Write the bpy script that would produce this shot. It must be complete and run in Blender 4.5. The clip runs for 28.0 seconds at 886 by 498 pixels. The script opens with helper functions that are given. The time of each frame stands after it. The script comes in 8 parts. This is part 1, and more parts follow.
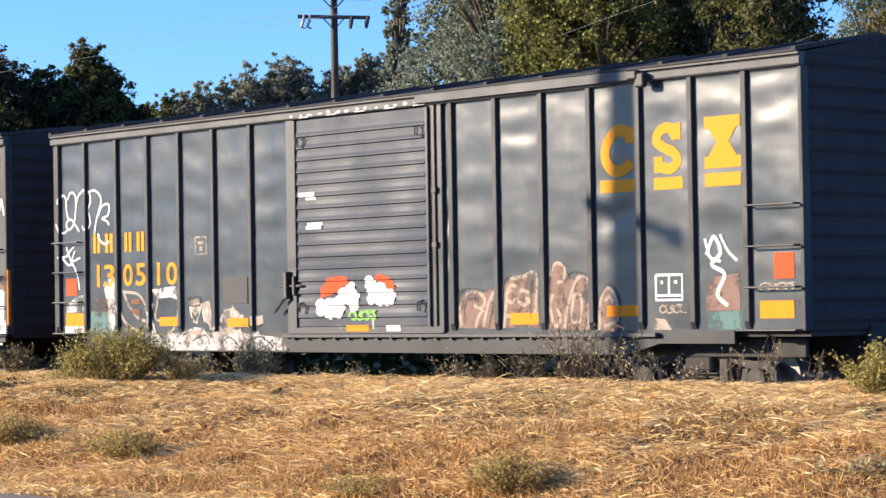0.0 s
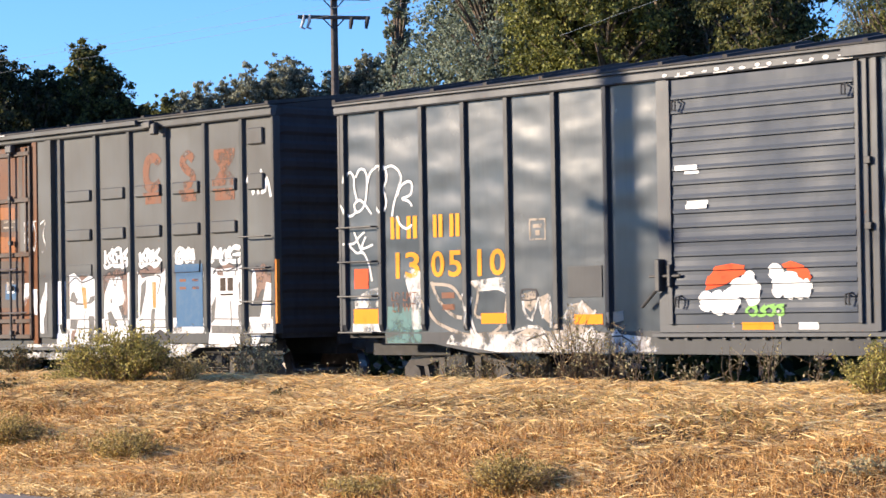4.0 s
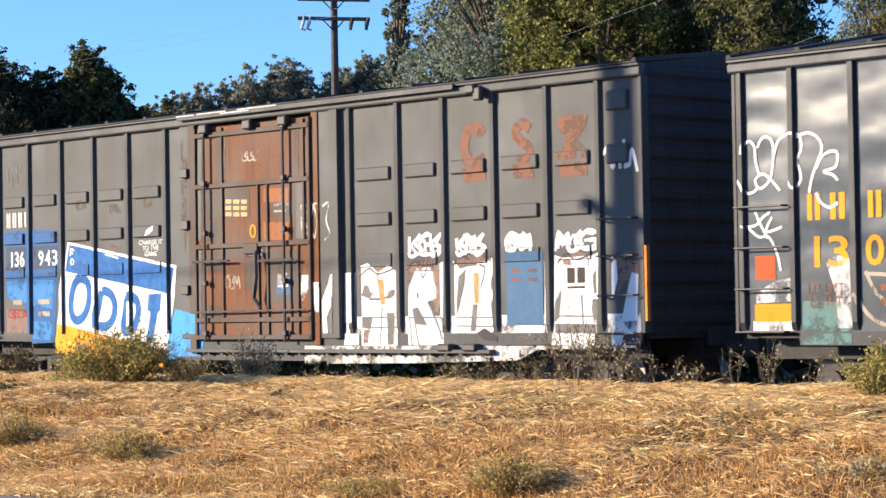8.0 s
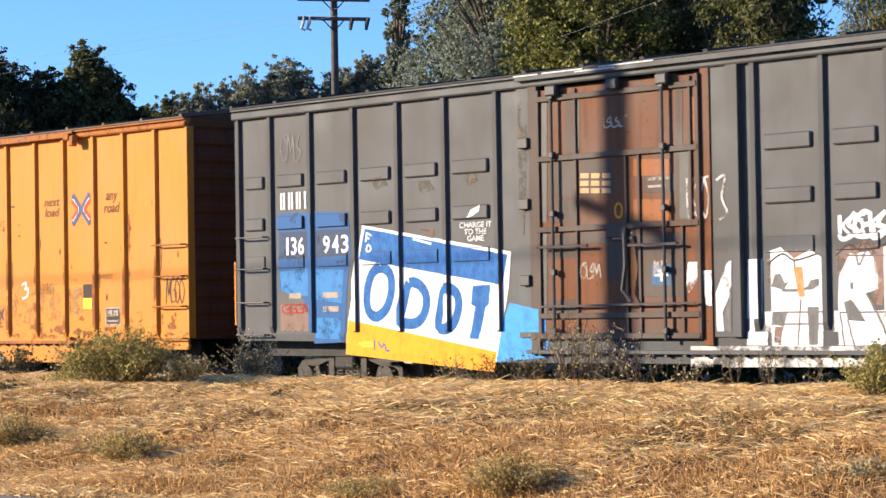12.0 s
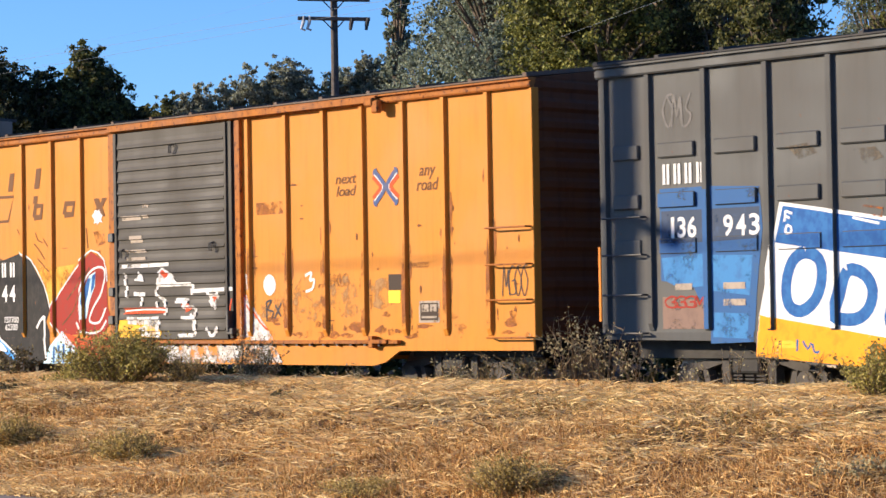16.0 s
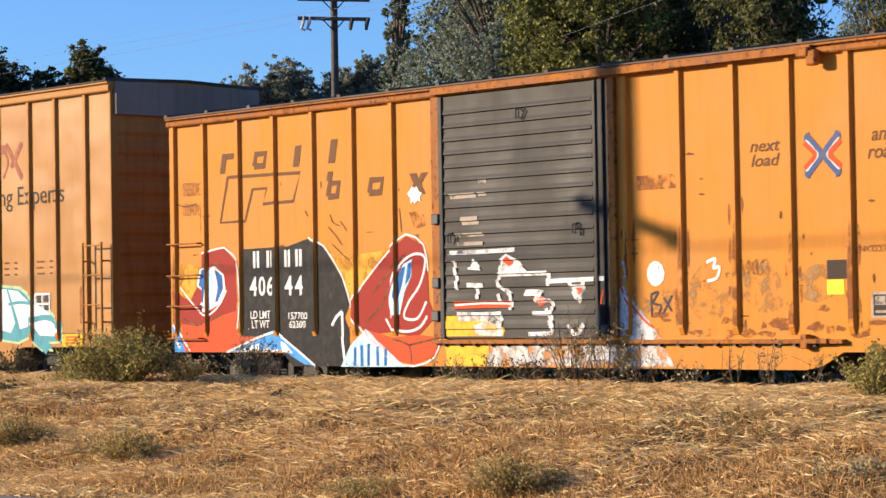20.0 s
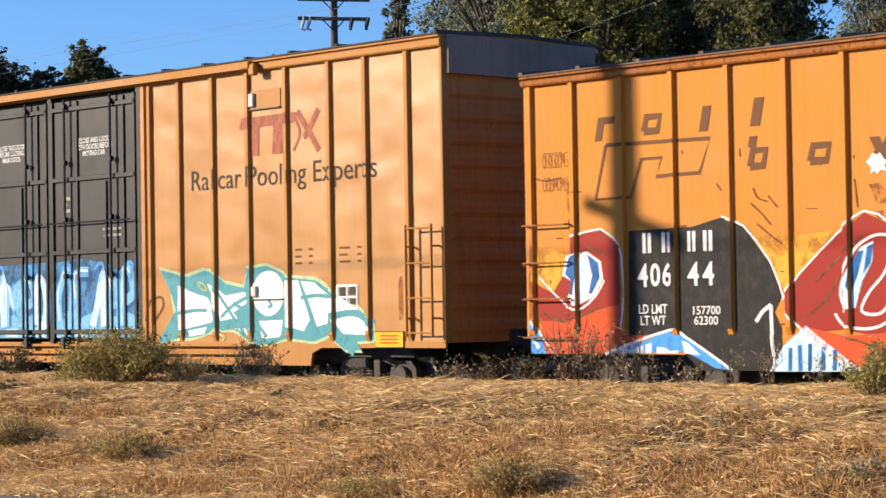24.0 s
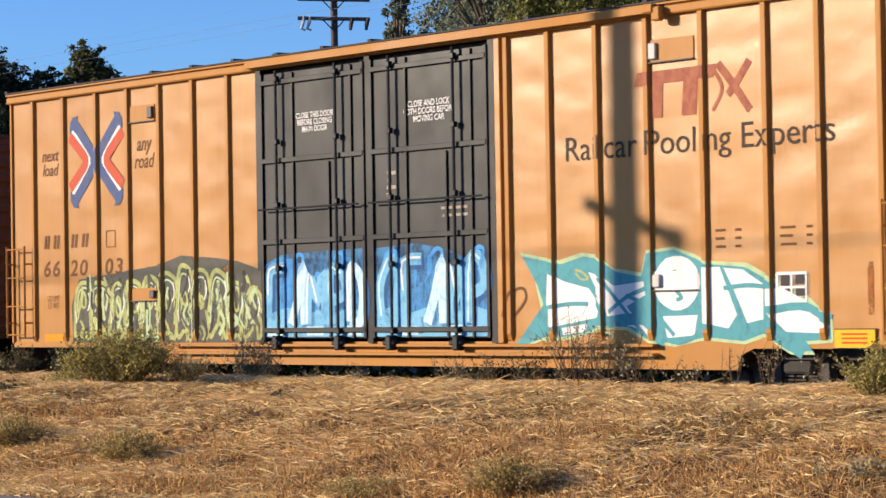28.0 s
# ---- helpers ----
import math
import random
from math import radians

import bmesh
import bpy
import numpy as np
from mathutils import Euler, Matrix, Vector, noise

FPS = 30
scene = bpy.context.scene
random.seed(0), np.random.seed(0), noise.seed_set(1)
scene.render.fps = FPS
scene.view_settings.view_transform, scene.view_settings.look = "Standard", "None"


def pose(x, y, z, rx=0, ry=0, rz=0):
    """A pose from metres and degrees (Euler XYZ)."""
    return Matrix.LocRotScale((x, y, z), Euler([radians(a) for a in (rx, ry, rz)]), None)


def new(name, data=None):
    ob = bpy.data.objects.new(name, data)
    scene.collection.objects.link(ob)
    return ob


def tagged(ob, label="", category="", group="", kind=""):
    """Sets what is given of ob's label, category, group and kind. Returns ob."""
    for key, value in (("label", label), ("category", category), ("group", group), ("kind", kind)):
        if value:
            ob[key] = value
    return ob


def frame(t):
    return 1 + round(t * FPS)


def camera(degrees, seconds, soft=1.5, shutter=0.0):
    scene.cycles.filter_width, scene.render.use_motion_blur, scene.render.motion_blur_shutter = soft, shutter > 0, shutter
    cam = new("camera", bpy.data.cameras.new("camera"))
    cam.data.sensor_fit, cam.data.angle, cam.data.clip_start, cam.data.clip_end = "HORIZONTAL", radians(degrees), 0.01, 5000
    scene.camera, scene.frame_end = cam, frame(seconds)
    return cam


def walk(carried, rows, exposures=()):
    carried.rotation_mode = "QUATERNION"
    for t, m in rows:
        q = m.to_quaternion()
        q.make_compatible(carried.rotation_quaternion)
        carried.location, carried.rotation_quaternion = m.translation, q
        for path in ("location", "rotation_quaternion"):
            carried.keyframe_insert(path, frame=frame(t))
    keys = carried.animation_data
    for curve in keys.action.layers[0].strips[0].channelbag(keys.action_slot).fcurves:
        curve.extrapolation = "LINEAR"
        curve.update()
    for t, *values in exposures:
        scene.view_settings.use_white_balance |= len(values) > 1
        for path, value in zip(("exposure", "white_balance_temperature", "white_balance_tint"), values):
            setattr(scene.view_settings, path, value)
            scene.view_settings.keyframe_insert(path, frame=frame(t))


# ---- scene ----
LENS = 21.65
cam = camera(LENS, 28.0, soft=1.5, shutter=0.3)


def eye_pose(nod):
    return pose(0, -21.67, 1.41, 91.453 + nod, 0, 46.78) @ pose(0, 0, 0, 0, 0, -0.95)


walk(cam, [(0, eye_pose(-0.042)), (2.5, eye_pose(-0.042)), (4.5, eye_pose(-0.03)), (6.0, eye_pose(-0.02)), (6.8, eye_pose(0)), (28.0, eye_pose(0))],
     exposures=[(0, 1.19, 6400, 10), (10, 1.15, 6420, 10), (15, 0.95, 6500, 10), (20, 0.76, 6700, 10), (24, 0.72, 6620, 10), (28, 0.62, 6560, 10)])

# ---- light ----
SUN_WAY = Vector((0.90, 1.0, -0.37)).normalized()
world = bpy.data.worlds.new("sky")
scene.world = world
world.use_nodes = True
wn = world.node_tree.nodes
sky = wn.new("ShaderNodeTexSky")
sky.sky_type = "NISHITA"
sky.sun_disc = False
sky.sun_elevation = radians(15.4)
sky.sun_rotation = math.atan2(-SUN_WAY.x, -SUN_WAY.y)
sky.air_density, sky.dust_density, sky.ozone_density = 1.0, 0.2, 3.0
wn["Background"].inputs["Strength"].default_value = 0.125
clear = wn.new("ShaderNodeMix")
clear.data_type, clear.blend_type = "RGBA", "MULTIPLY"
clear.inputs[0].default_value = 1.0
clear.inputs[7].default_value = (0.44, 0.665, 1.08, 1)
world.node_tree.links.new(sky.outputs["Color"], clear.inputs[6])
world.node_tree.links.new(clear.outputs[2], wn["Background"].inputs["Color"])
sun_data = bpy.data.lights.new("sun", "SUN")
sun_data.energy, sun_data.angle, sun_data.color = 4.8, radians(0.75), (1.0, 0.82, 0.61)
sun = new("sun", sun_data)
sun.matrix_world = Matrix.Translation((-40, -60, 30)) @ SUN_WAY.to_track_quat("-Z", "Y").to_matrix().to_4x4()


# ---- materials ----
def shader(name):
    m = bpy.data.materials.new(name)
    m.use_nodes = True
    nt = m.node_tree
    b = nt.nodes["Principled BSDF"]

    def add(kind, **kw):
        n = nt.nodes.new(kind)
        for k, val in kw.items():
            if k in n.inputs:
                n.inputs[k].default_value = val
        return n

    def join(a, out, c, inp):
        nt.links.new(a.outputs[out], c.inputs[inp])
    return m, b, add, join


def coords(add, join, scale):
    tc = add("ShaderNodeTexCoord")
    mp = add("ShaderNodeMapping", Scale=scale)
    join(tc, "Object", mp, "Vector")
    return mp


def ramp(add, lo, hi, c0=(0, 0, 0, 1), c1=(1, 1, 1, 1)):
    r = add("ShaderNodeValToRGB")
    e = r.color_ramp.elements
    e[0].position, e[1].position = lo, hi
    e[0].color, e[1].color = c0, c1
    return r


def mixer(add, nt_join, fac, a, c):
    """A colour mix; a and c are colours or (node, output)."""
    m = add("ShaderNodeMix")
    m.data_type = "RGBA"
    if isinstance(fac, tuple):
        nt_join(fac[0], fac[1], m, 0)
    else:
        m.inputs[0].default_value = fac
    for slot, val in ((6, a), (7, c)):
        if hasattr(val[0], "outputs"):
            nt_join(val[0], val[1], m, slot)
        else:
            m.inputs[slot].default_value = (*val[:3], 1)
    return m


def tone(c, k):
    return tuple(min(1.0, v * k) for v in c[:3])


def painted(name, base, worn, rust=(0.12, 0.045, 0.02), rough=0.45, streak=0.5, spots=0.62, dent=0.0, metal=0.0, spec=0.5, fine=0.15, wave_size=(1.1, 1.0, 2.0)):
    """Weathered paint on steel: broad fading, runs down the sheet, rust spots, soft dents."""
    m, b, add, join = shader(name)
    broad = add("ShaderNodeTexNoise", Scale=1.0, Detail=4.0, Roughness=0.6)
    join(coords(add, join, (0.9, 0.9, 0.7)), "Vector", broad, "Vector")
    runs = add("ShaderNodeTexNoise", Scale=1.0, Detail=5.0, Roughness=0.65)
    join(coords(add, join, (9.0, 9.0, 0.8)), "Vector", runs, "Vector")
    grain = add("ShaderNodeTexNoise", Scale=1.0, Detail=6.0, Roughness=0.7)
    join(coords(add, join, (14.0, 14.0, 11.0)), "Vector", grain, "Vector")
    r1 = ramp(add, 0.35, 0.68)
    join(broad, "Fac", r1, "Fac")
    c1 = mixer(add, join, (r1, "Color"), base, worn)
    r2 = ramp(add, 0.48, 0.75)
    join(runs, "Fac", r2, "Fac")
    k = add("ShaderNodeMath")
    k.operation = "MULTIPLY"
    k.inputs[1].default_value = streak
    join(r2, "Color", k, 0)
    c2 = mixer(add, join, (k, 0), (c1, 2), tone(base, 0.62))
    r3 = ramp(add, spots, spots + 0.07)
    join(grain, "Fac", r3, "Fac")
    c3 = mixer(add, join, (r3, "Color"), (c2, 2), rust)
    join(c3, 2, b, "Base Color")
    rr = ramp(add, 0.3, 0.8, (rough * 0.8,) * 3 + (1,), (min(1, rough * 1.35),) * 3 + (1,))
    join(broad, "Fac", rr, "Fac")
    join(rr, "Color", b, "Roughness")
    b.inputs["Metallic"].default_value = metal
    b.inputs["Specular IOR Level"].default_value = spec
    bump = add("ShaderNodeBump", Strength=fine, Distance=0.01)
    join(grain, "Fac", bump, "Height")
    last = bump
    if dent:
        wave = add("ShaderNodeTexNoise", Scale=1.0, Detail=1.0, Roughness=0.45)
        each = add("ShaderNodeObjectInfo")
        far_off = add("ShaderNodeVectorMath")
        far_off.operation = "SCALE"
        far_off.inputs[0].default_value = (37.0, 11.0, 53.0)
        join(each, "Random", far_off, 3)
        own = add("ShaderNodeVectorMath")
        join(coords(add, join, wave_size), "Vector", own, 0)
        join(far_off, "Vector", own, 1)
        join(own, "Vector", wave, "Vector")
        bump2 = add("ShaderNodeBump", Strength=1.0, Distance=dent)
        join(wave, "Fac", bump2, "Height")
        join(bump, "Normal", bump2, "Normal")
        last = bump2
    join(last, "Normal", b, "Normal")
    return m


def plain(name, base, rough=0.6, vary=0.25, scale=6.0, metal=0.0, bump=0.1):
    m, b, add, join = shader(name)
    n = add("ShaderNodeTexNoise", Scale=scale, Detail=5.0, Roughness=0.65)
    tc = add("ShaderNodeTexCoord")
    join(tc, "Object", n, "Vector")
    r = ramp(add, 0.3, 0.72)
    join(n, "Fac", r, "Fac")
    c = mixer(add, join, (r, "Color"), tone(base, 1 - vary), tone(base, 1 + vary))
    join(c, 2, b, "Base Color")
    b.inputs["Roughness"].default_value = rough
    b.inputs["Metallic"].default_value = metal
    bp = add("ShaderNodeBump", Strength=bump, Distance=0.02)
    join(n, "Fac", bp, "Height")
    join(bp, "Normal", b, "Normal")
    return m


def sprayed(name, base, worn=None, cover=0.30, rough=0.6, thin=False):
    """Paint laid over the car's side, thin and scuffed in places."""
    m, b, add, join = shader(name)
    n = add("ShaderNodeTexNoise", Scale=1.0, Detail=6.0, Roughness=0.7)
    join(coords(add, join, (7.0, 7.0, 5.0)), "Vector", n, "Vector")
    r = ramp(add, cover, cover + 0.16)
    join(n, "Fac", r, "Fac")
    c = mixer(add, join, (r, "Color"), worn or tone(base, 0.6), base)
    join(c, 2, b, "Base Color")
    if thin:
        # worn through to the sheet below, in broad patches and fine flecks
        wide = add("ShaderNodeTexNoise", Scale=1.0, Detail=7.0, Roughness=0.72)
        join(coords(add, join, (2.6, 2.6, 2.1)), "Vector", wide, "Vector")
        left = ramp(add, cover + 0.02, cover + 0.14)
        join(wide, "Fac", left, "Fac")
        join(left, "Color", b, "Alpha")
    b.inputs["Roughness"].default_value = rough
    b.inputs["Specular IOR Level"].default_value = 0.12
    return m


def islands(name, dark, light, rough=0.8, through_light=0.0, patch=None):
    """Blades and leaves: each piece takes its own shade between the two."""
    m, b, add, join = shader(name)
    g = add("ShaderNodeNewGeometry")
    mid = tuple((d + 2 * l) / 3 for d, l in zip(dark, light))
    pick = ramp(add, 0.0, 1.0, (*tone(dark, 0.7), 1), (*light, 1))
    low, high = pick.color_ramp.elements.new(0.3), pick.color_ramp.elements.new(0.7)
    low.color, high.color = (*dark, 1), (*mid, 1)
    join(g, "Random Per Island", pick, "Fac")
    c = pick
    slot = "Color"
    if patch:
        n = add("ShaderNodeTexNoise", Scale=patch[0], Detail=3.0)
        tc = add("ShaderNodeTexCoord")
        join(tc, "Object", n, "Vector")
        r = ramp(add, 0.42, 0.62)
        join(n, "Fac", r, "Fac")
        c, slot = mixer(add, join, (r, "Color"), (c, "Color"), patch[1]), 2
    join(c, slot, b, "Base Color")
    b.inputs["Roughness"].default_value = rough
    b.inputs["Specular IOR Level"].default_value = 0.3
    if through_light:
        out = m.node_tree.nodes["Material Output"]
        tr = add("ShaderNodeBsdfTranslucent")
        join(c, slot, tr, "Color")
        mx = add("ShaderNodeMixShader", Fac=through_light)
        join(b, "BSDF", mx, 1)
        join(tr, "BSDF", mx, 2)
        join(mx, "Shader", out, "Surface")
    return m


GREY_A = painted("grey_gloss_paint", (0.029, 0.036, 0.045), (0.042, 0.048, 0.056), rough=0.23, streak=0.4, spots=0.68, dent=0.007, spec=0.42, fine=0.03, wave_size=(1.8, 1.0, 3.0))
GREY_A_FLAT = painted("grey_paint", (0.044, 0.048, 0.055), (0.064, 0.066, 0.071), rough=0.5, spots=0.64, spec=0.3)
DOOR_A = painted("blue_grey_paint", (0.019, 0.029, 0.046), (0.026, 0.037, 0.056), rough=0.55, streak=0.3, spots=0.68, spec=0.3)
GREY_B = painted("dull_grey_paint", (0.057, 0.063, 0.066), (0.082, 0.078, 0.071), rough=0.6, streak=0.25, spots=0.64, dent=0.010, spec=0.26)
DOOR_B = painted("brown_door_paint", (0.088, 0.040, 0.022), (0.17, 0.058, 0.017), rust=(0.05, 0.02, 0.012), rough=0.65, streak=0.7, spots=0.59, spec=0.25)
DOOR_B_BRIGHT = painted("orange_brown_door_paint", (0.23, 0.075, 0.018), (0.29, 0.1, 0.024), rust=(0.06, 0.024, 0.012), rough=0.65, streak=0.6, spots=0.6, spec=0.25)
DOOR_B_GREY = painted("brown_grey_paint", (0.062, 0.046, 0.038), (0.09, 0.062, 0.045), rough=0.65, streak=0.6, spots=0.6, spec=0.25)
YELLOW_C = painted("yellow_orange_paint", (0.48, 0.178, 0.018), (0.55, 0.215, 0.028), rust=(0.2, 0.06, 0.015), rough=0.6, streak=0.35, spots=0.69, dent=0.008, spec=0.18)
RUSTY_C = painted("rusty_yellow_paint", (0.25, 0.083, 0.018), (0.42, 0.15, 0.026), rust=(0.09, 0.028, 0.012), rough=0.7, streak=0.7, spots=0.55, spec=0.2)
DOOR_C = painted("charcoal_door_paint", (0.034, 0.030, 0.025), (0.048, 0.042, 0.034), rough=0.6, streak=0.4, spots=0.66, spec=0.25)
TAN_D = painted("tan_orange_paint", (0.36, 0.155, 0.024), (0.41, 0.185, 0.034), rust=(0.2, 0.07, 0.02), rough=0.35, streak=0.22, spots=0.74, dent=0.016, spec=0.3)
TAN_D_FLAT = painted("tan_orange_trim_paint", (0.36, 0.155, 0.028), (0.41, 0.185, 0.04), rust=(0.2, 0.07, 0.02), rough=0.55, streak=0.3, spots=0.70, spec=0.2)
BLACK_D = painted("black_door_paint", (0.0100, 0.0122, 0.0150), (0.016, 0.0178, 0.02), rough=0.5, streak=0.4, spots=0.72, spec=0.22)
WHITE_BAND = painted("off_white_paint", (0.42, 0.40, 0.38), (0.52, 0.5, 0.47), rough=0.6, spots=0.7)
# Off-white end band: dust, and its shade put into the colour.
SHADED_BAND = painted("shaded_white_band", (0.20, 0.155, 0.122), (0.26, 0.205, 0.163), rough=0.85, spots=0.7, spec=0.08)
# Yellow car's end: its deep shade is put into this darker brown.
END_BROWN = painted("shaded_end_brown", (0.09, 0.034, 0.015), (0.13, 0.048, 0.018), rough=0.7, streak=0.6, spots=0.6, spec=0.15)
# Tall car's end: tan raised to stand in for bounced light.
END_TAN = painted("bounce_lit_end_tan", (0.42, 0.155, 0.035), (0.52, 0.2, 0.045), rough=0.7, streak=0.6, spots=0.64, spec=0.15)
ROOF_DARK = painted("weathered_roof_steel", (0.028, 0.028, 0.029), (0.085, 0.079, 0.074), rough=0.75, spots=0.62, spec=0.15)
ROOF_C = painted("rusty_roof_steel", (0.06, 0.045, 0.037), (0.13, 0.075, 0.04), rough=0.75, spots=0.56)
UNDER = plain("grimy_black_steel", (0.036, 0.033, 0.030), 0.85, 0.4)
TRUCK = plain("dusty_cast_steel", (0.065, 0.057, 0.05), 0.9, 0.4)
# Car grey darkened: the posts' shade is put into the trim colour.
GREY_A_TRIM = painted("shade_toned_grey_trim", (0.024, 0.026, 0.031), (0.034, 0.035, 0.039), rough=0.5, spots=0.66, spec=0.25)
GREY_B_TRIM = painted("dull_dark_grey_trim", (0.056, 0.060, 0.062), (0.08, 0.077, 0.071), rough=0.65, spots=0.64, spec=0.2)
END_GREY = painted("dark_end_paint", (0.046, 0.043, 0.044), (0.064, 0.06, 0.058), rough=0.8, spots=0.66, spec=0.06)
STEEL = plain("worn_wheel_steel", (0.2, 0.17, 0.15), 0.45, 0.3, metal=0.8)
DARK_BAR = plain("dark_painted_bar", (0.038, 0.035, 0.033), 0.6, 0.3)
WHITE = sprayed("white_lettering", (0.68, 0.67, 0.65), cover=0.2)
YELLOW = sprayed("yellow_lettering", (0.66, 0.27, 0.015), cover=0.2)
ORANGE = sprayed("orange_reflector", (0.78, 0.24, 0.008), (0.68, 0.19, 0.008), cover=0.3)
RED_PATCH = sprayed("red_orange_patch", (0.62, 0.075, 0.02), cover=0.3)
BLACK_LET = sprayed("black_lettering", (0.045, 0.03, 0.022), cover=0.1)
BROWN_LET = sprayed("brown_lettering", (0.13, 0.055, 0.02), cover=0.2)
FADED_RED = sprayed("faded_red_lettering", (0.18, 0.075, 0.042), (0.15, 0.085, 0.06), cover=0.36, thin=True)

# ---- mesh helpers ----

def part(name, bm, material, parent, label="", smooth=False):
    """Links a bmesh as one mesh object under a thing or a part."""
    me = bpy.data.meshes.new(name)
    bm.normal_update()
    bm.to_mesh(me)
    bm.free()
    if smooth:
        me.shade_smooth()
    return mesh_part(name, me, material, parent, label)


def mesh_part(name, me, material, parent, label=""):
    if not me.materials:
        for m in (material if isinstance(material, (list, tuple)) else [material]):
            me.materials.append(m)
    ob = new(name, me)
    if parent:
        ob.parent = parent
    return tagged(ob, label)


def box(bm, x0, x1, y0, y1, z0, z1, bev=0.0):
    vs = [bm.verts.new((x, y, z)) for z in (z0, z1) for y in (y0, y1) for x in (x0, x1)]
    fs = [bm.faces.new([vs[i] for i in q]) for q in ((0, 2, 3, 1), (4, 5, 7, 6), (0, 1, 5, 4), (1, 3, 7, 5), (3, 2, 6, 7), (2, 0, 4, 6))]
    if bev:
        es = {e for f in fs for e in f.edges}
        bmesh.ops.bevel(bm, geom=list(es), offset=bev, segments=1, affect="EDGES")
    return bm


def boxes(*rows, bev=0.0):
    bm = bmesh.new()
    for r in rows:
        box(bm, *r, bev=bev)
    return bm


def prism(bm, pts, y0, y1):
    """Extrudes an outline in x and z from y0 to y1."""
    a = [bm.verts.new((x, y0, z)) for x, z in pts]
    c = [bm.verts.new((x, y1, z)) for x, z in pts]
    n = len(pts)
    bm.faces.new(a)
    bm.faces.new(c[::-1])
    for i in range(n):
        bm.faces.new((a[i], c[i], c[(i + 1) % n], a[(i + 1) % n]))
    bmesh.ops.recalc_face_normals(bm, faces=bm.faces)
    return bm


def tube(bm, points, r, sides=6):
    """A round bar along a list of points."""
    rings = []
    pts = [Vector(q) for q in points]
    for i, q in enumerate(pts):
        d = (pts[min(i + 1, len(pts) - 1)] - pts[max(i - 1, 0)]).normalized()
        u = d.orthogonal().normalized() if i == 0 else (u - d * u.dot(d)).normalized()
        w = d.cross(u)
        rad = r[i] if isinstance(r, (list, tuple)) else r
        rings.append([bm.verts.new(q + rad * (math.cos(k * math.tau / sides) * u + math.sin(k * math.tau / sides) * w)) for k in range(sides)])
    for a, c in zip(rings, rings[1:]):
        for k in range(sides):
            bm.faces.new((a[k], a[(k + 1) % sides], c[(k + 1) % sides], c[k]))
    bm.faces.new(rings[0][::-1])
    bm.faces.new(rings[-1])
    return bm


def wheel_disc(bm, y0, y1, r, sides=28, cx=0.0, cz=0.0):
    prism(bm, [(cx + r * math.cos(k * math.tau / sides), cz + r * math.sin(k * math.tau / sides)) for k in range(sides)], y0, y1)


def raw_mesh(name, verts, faces):
    """A mesh from arrays: verts (n, 3), faces (m, 4) or (m, 3)."""
    me = bpy.data.meshes.new(name)
    verts, faces = np.asarray(verts, np.float32), np.asarray(faces, np.int32)
    k = faces.shape[1]
    me.vertices.add(len(verts))
    me.vertices.foreach_set("co", verts.ravel())
    me.loops.add(faces.size)
    me.loops.foreach_set("vertex_index", faces.ravel())
    me.polygons.add(len(faces))
    me.polygons.foreach_set("loop_start", np.arange(0, faces.size, k, dtype=np.int32))
    me.update(calc_edges=True)
    return me


# ---- ground ----
def smooth_noise(x, y, f, seed):
    """Cheap rolling noise from a few crossed waves."""
    r = np.random.RandomState(seed)
    out = 0
    for _ in range(6):
        a, ph, k = r.uniform(0, math.tau), r.uniform(0, math.tau), r.uniform(0.6, 1.6) * f
        out = out + np.sin((x * math.cos(a) + y * math.sin(a)) * k + ph)
    return out / 6


PROFILE_Y = [-1600, -60, -30, -9.6, -9.2, -8.9, -8.0, -7.0, -5.5, -4.4, -3.9, -3.4, -2.6, -1.7, -1.2, 6, 12, 40, 120, 1600]
PROFILE_Z = [-0.4, -0.3, -0.25, -0.25, -0.19, -0.10, 0.09, 0.31, 0.44, 0.515, 0.535, 0.50, 0.25, -0.15, -0.32, -0.32, 0.1, 1.2, 2.0, 2.0]


def ground_z(x, y):
    x, y = np.asarray(x, float), np.asarray(y, float)
    z = np.interp(y, PROFILE_Y, PROFILE_Z)
    on_bank = np.clip((y + 9.3) / 0.8, 0, 1) * np.clip((-2.6 - y) / 1.0, 0, 1)
    return z + on_bank * (0.15 * smooth_noise(x, y, 1.3, 3) * np.clip((-4.2 - y) / 2, 0.12, 1) + 0.075 * smooth_noise(x, y, 4.0, 4) * np.clip((-4.4 - y) / 1.2, 0.45, 1) + 0.036 * smooth_noise(x, y, 10.0, 5))


def spread(*parts):
    return np.unique(np.round(np.concatenate([np.arange(*p) for p in parts]), 4))


gx = spread((-1600, -200, 200), (-200, -40, 10), (-40, -4, 0.12), (-4, 60, 4), (60, 200, 20), (200, 1601, 200))
gy = spread((-1600, -60, 220), (-60, -12, 4), (-12, -1, 0.12), (-1, 12, 1), (12, 60, 6), (60, 1601, 110))
GX, GY = np.meshgrid(gx, gy)
idx = np.arange(GX.size).reshape(GX.shape)
quads = np.stack([idx[:-1, :-1], idx[:-1, 1:], idx[1:, 1:], idx[1:, :-1]], -1).reshape(-1, 4)
m, b, add, join = shader("dry_soil_and_thatch")
n1 = add("ShaderNodeTexNoise", Scale=1.0, Detail=6.0, Roughness=0.7)
join(coords(add, join, (1.2, 1.2, 1.2)), "Vector", n1, "Vector")
n2 = add("ShaderNodeTexNoise", Scale=1.0, Detail=6.0, Roughness=0.8)
join(coords(add, join, (30, 30, 30)), "Vector", n2, "Vector")
r = ramp(add, 0.35, 0.65)
join(n1, "Fac", r, "Fac")
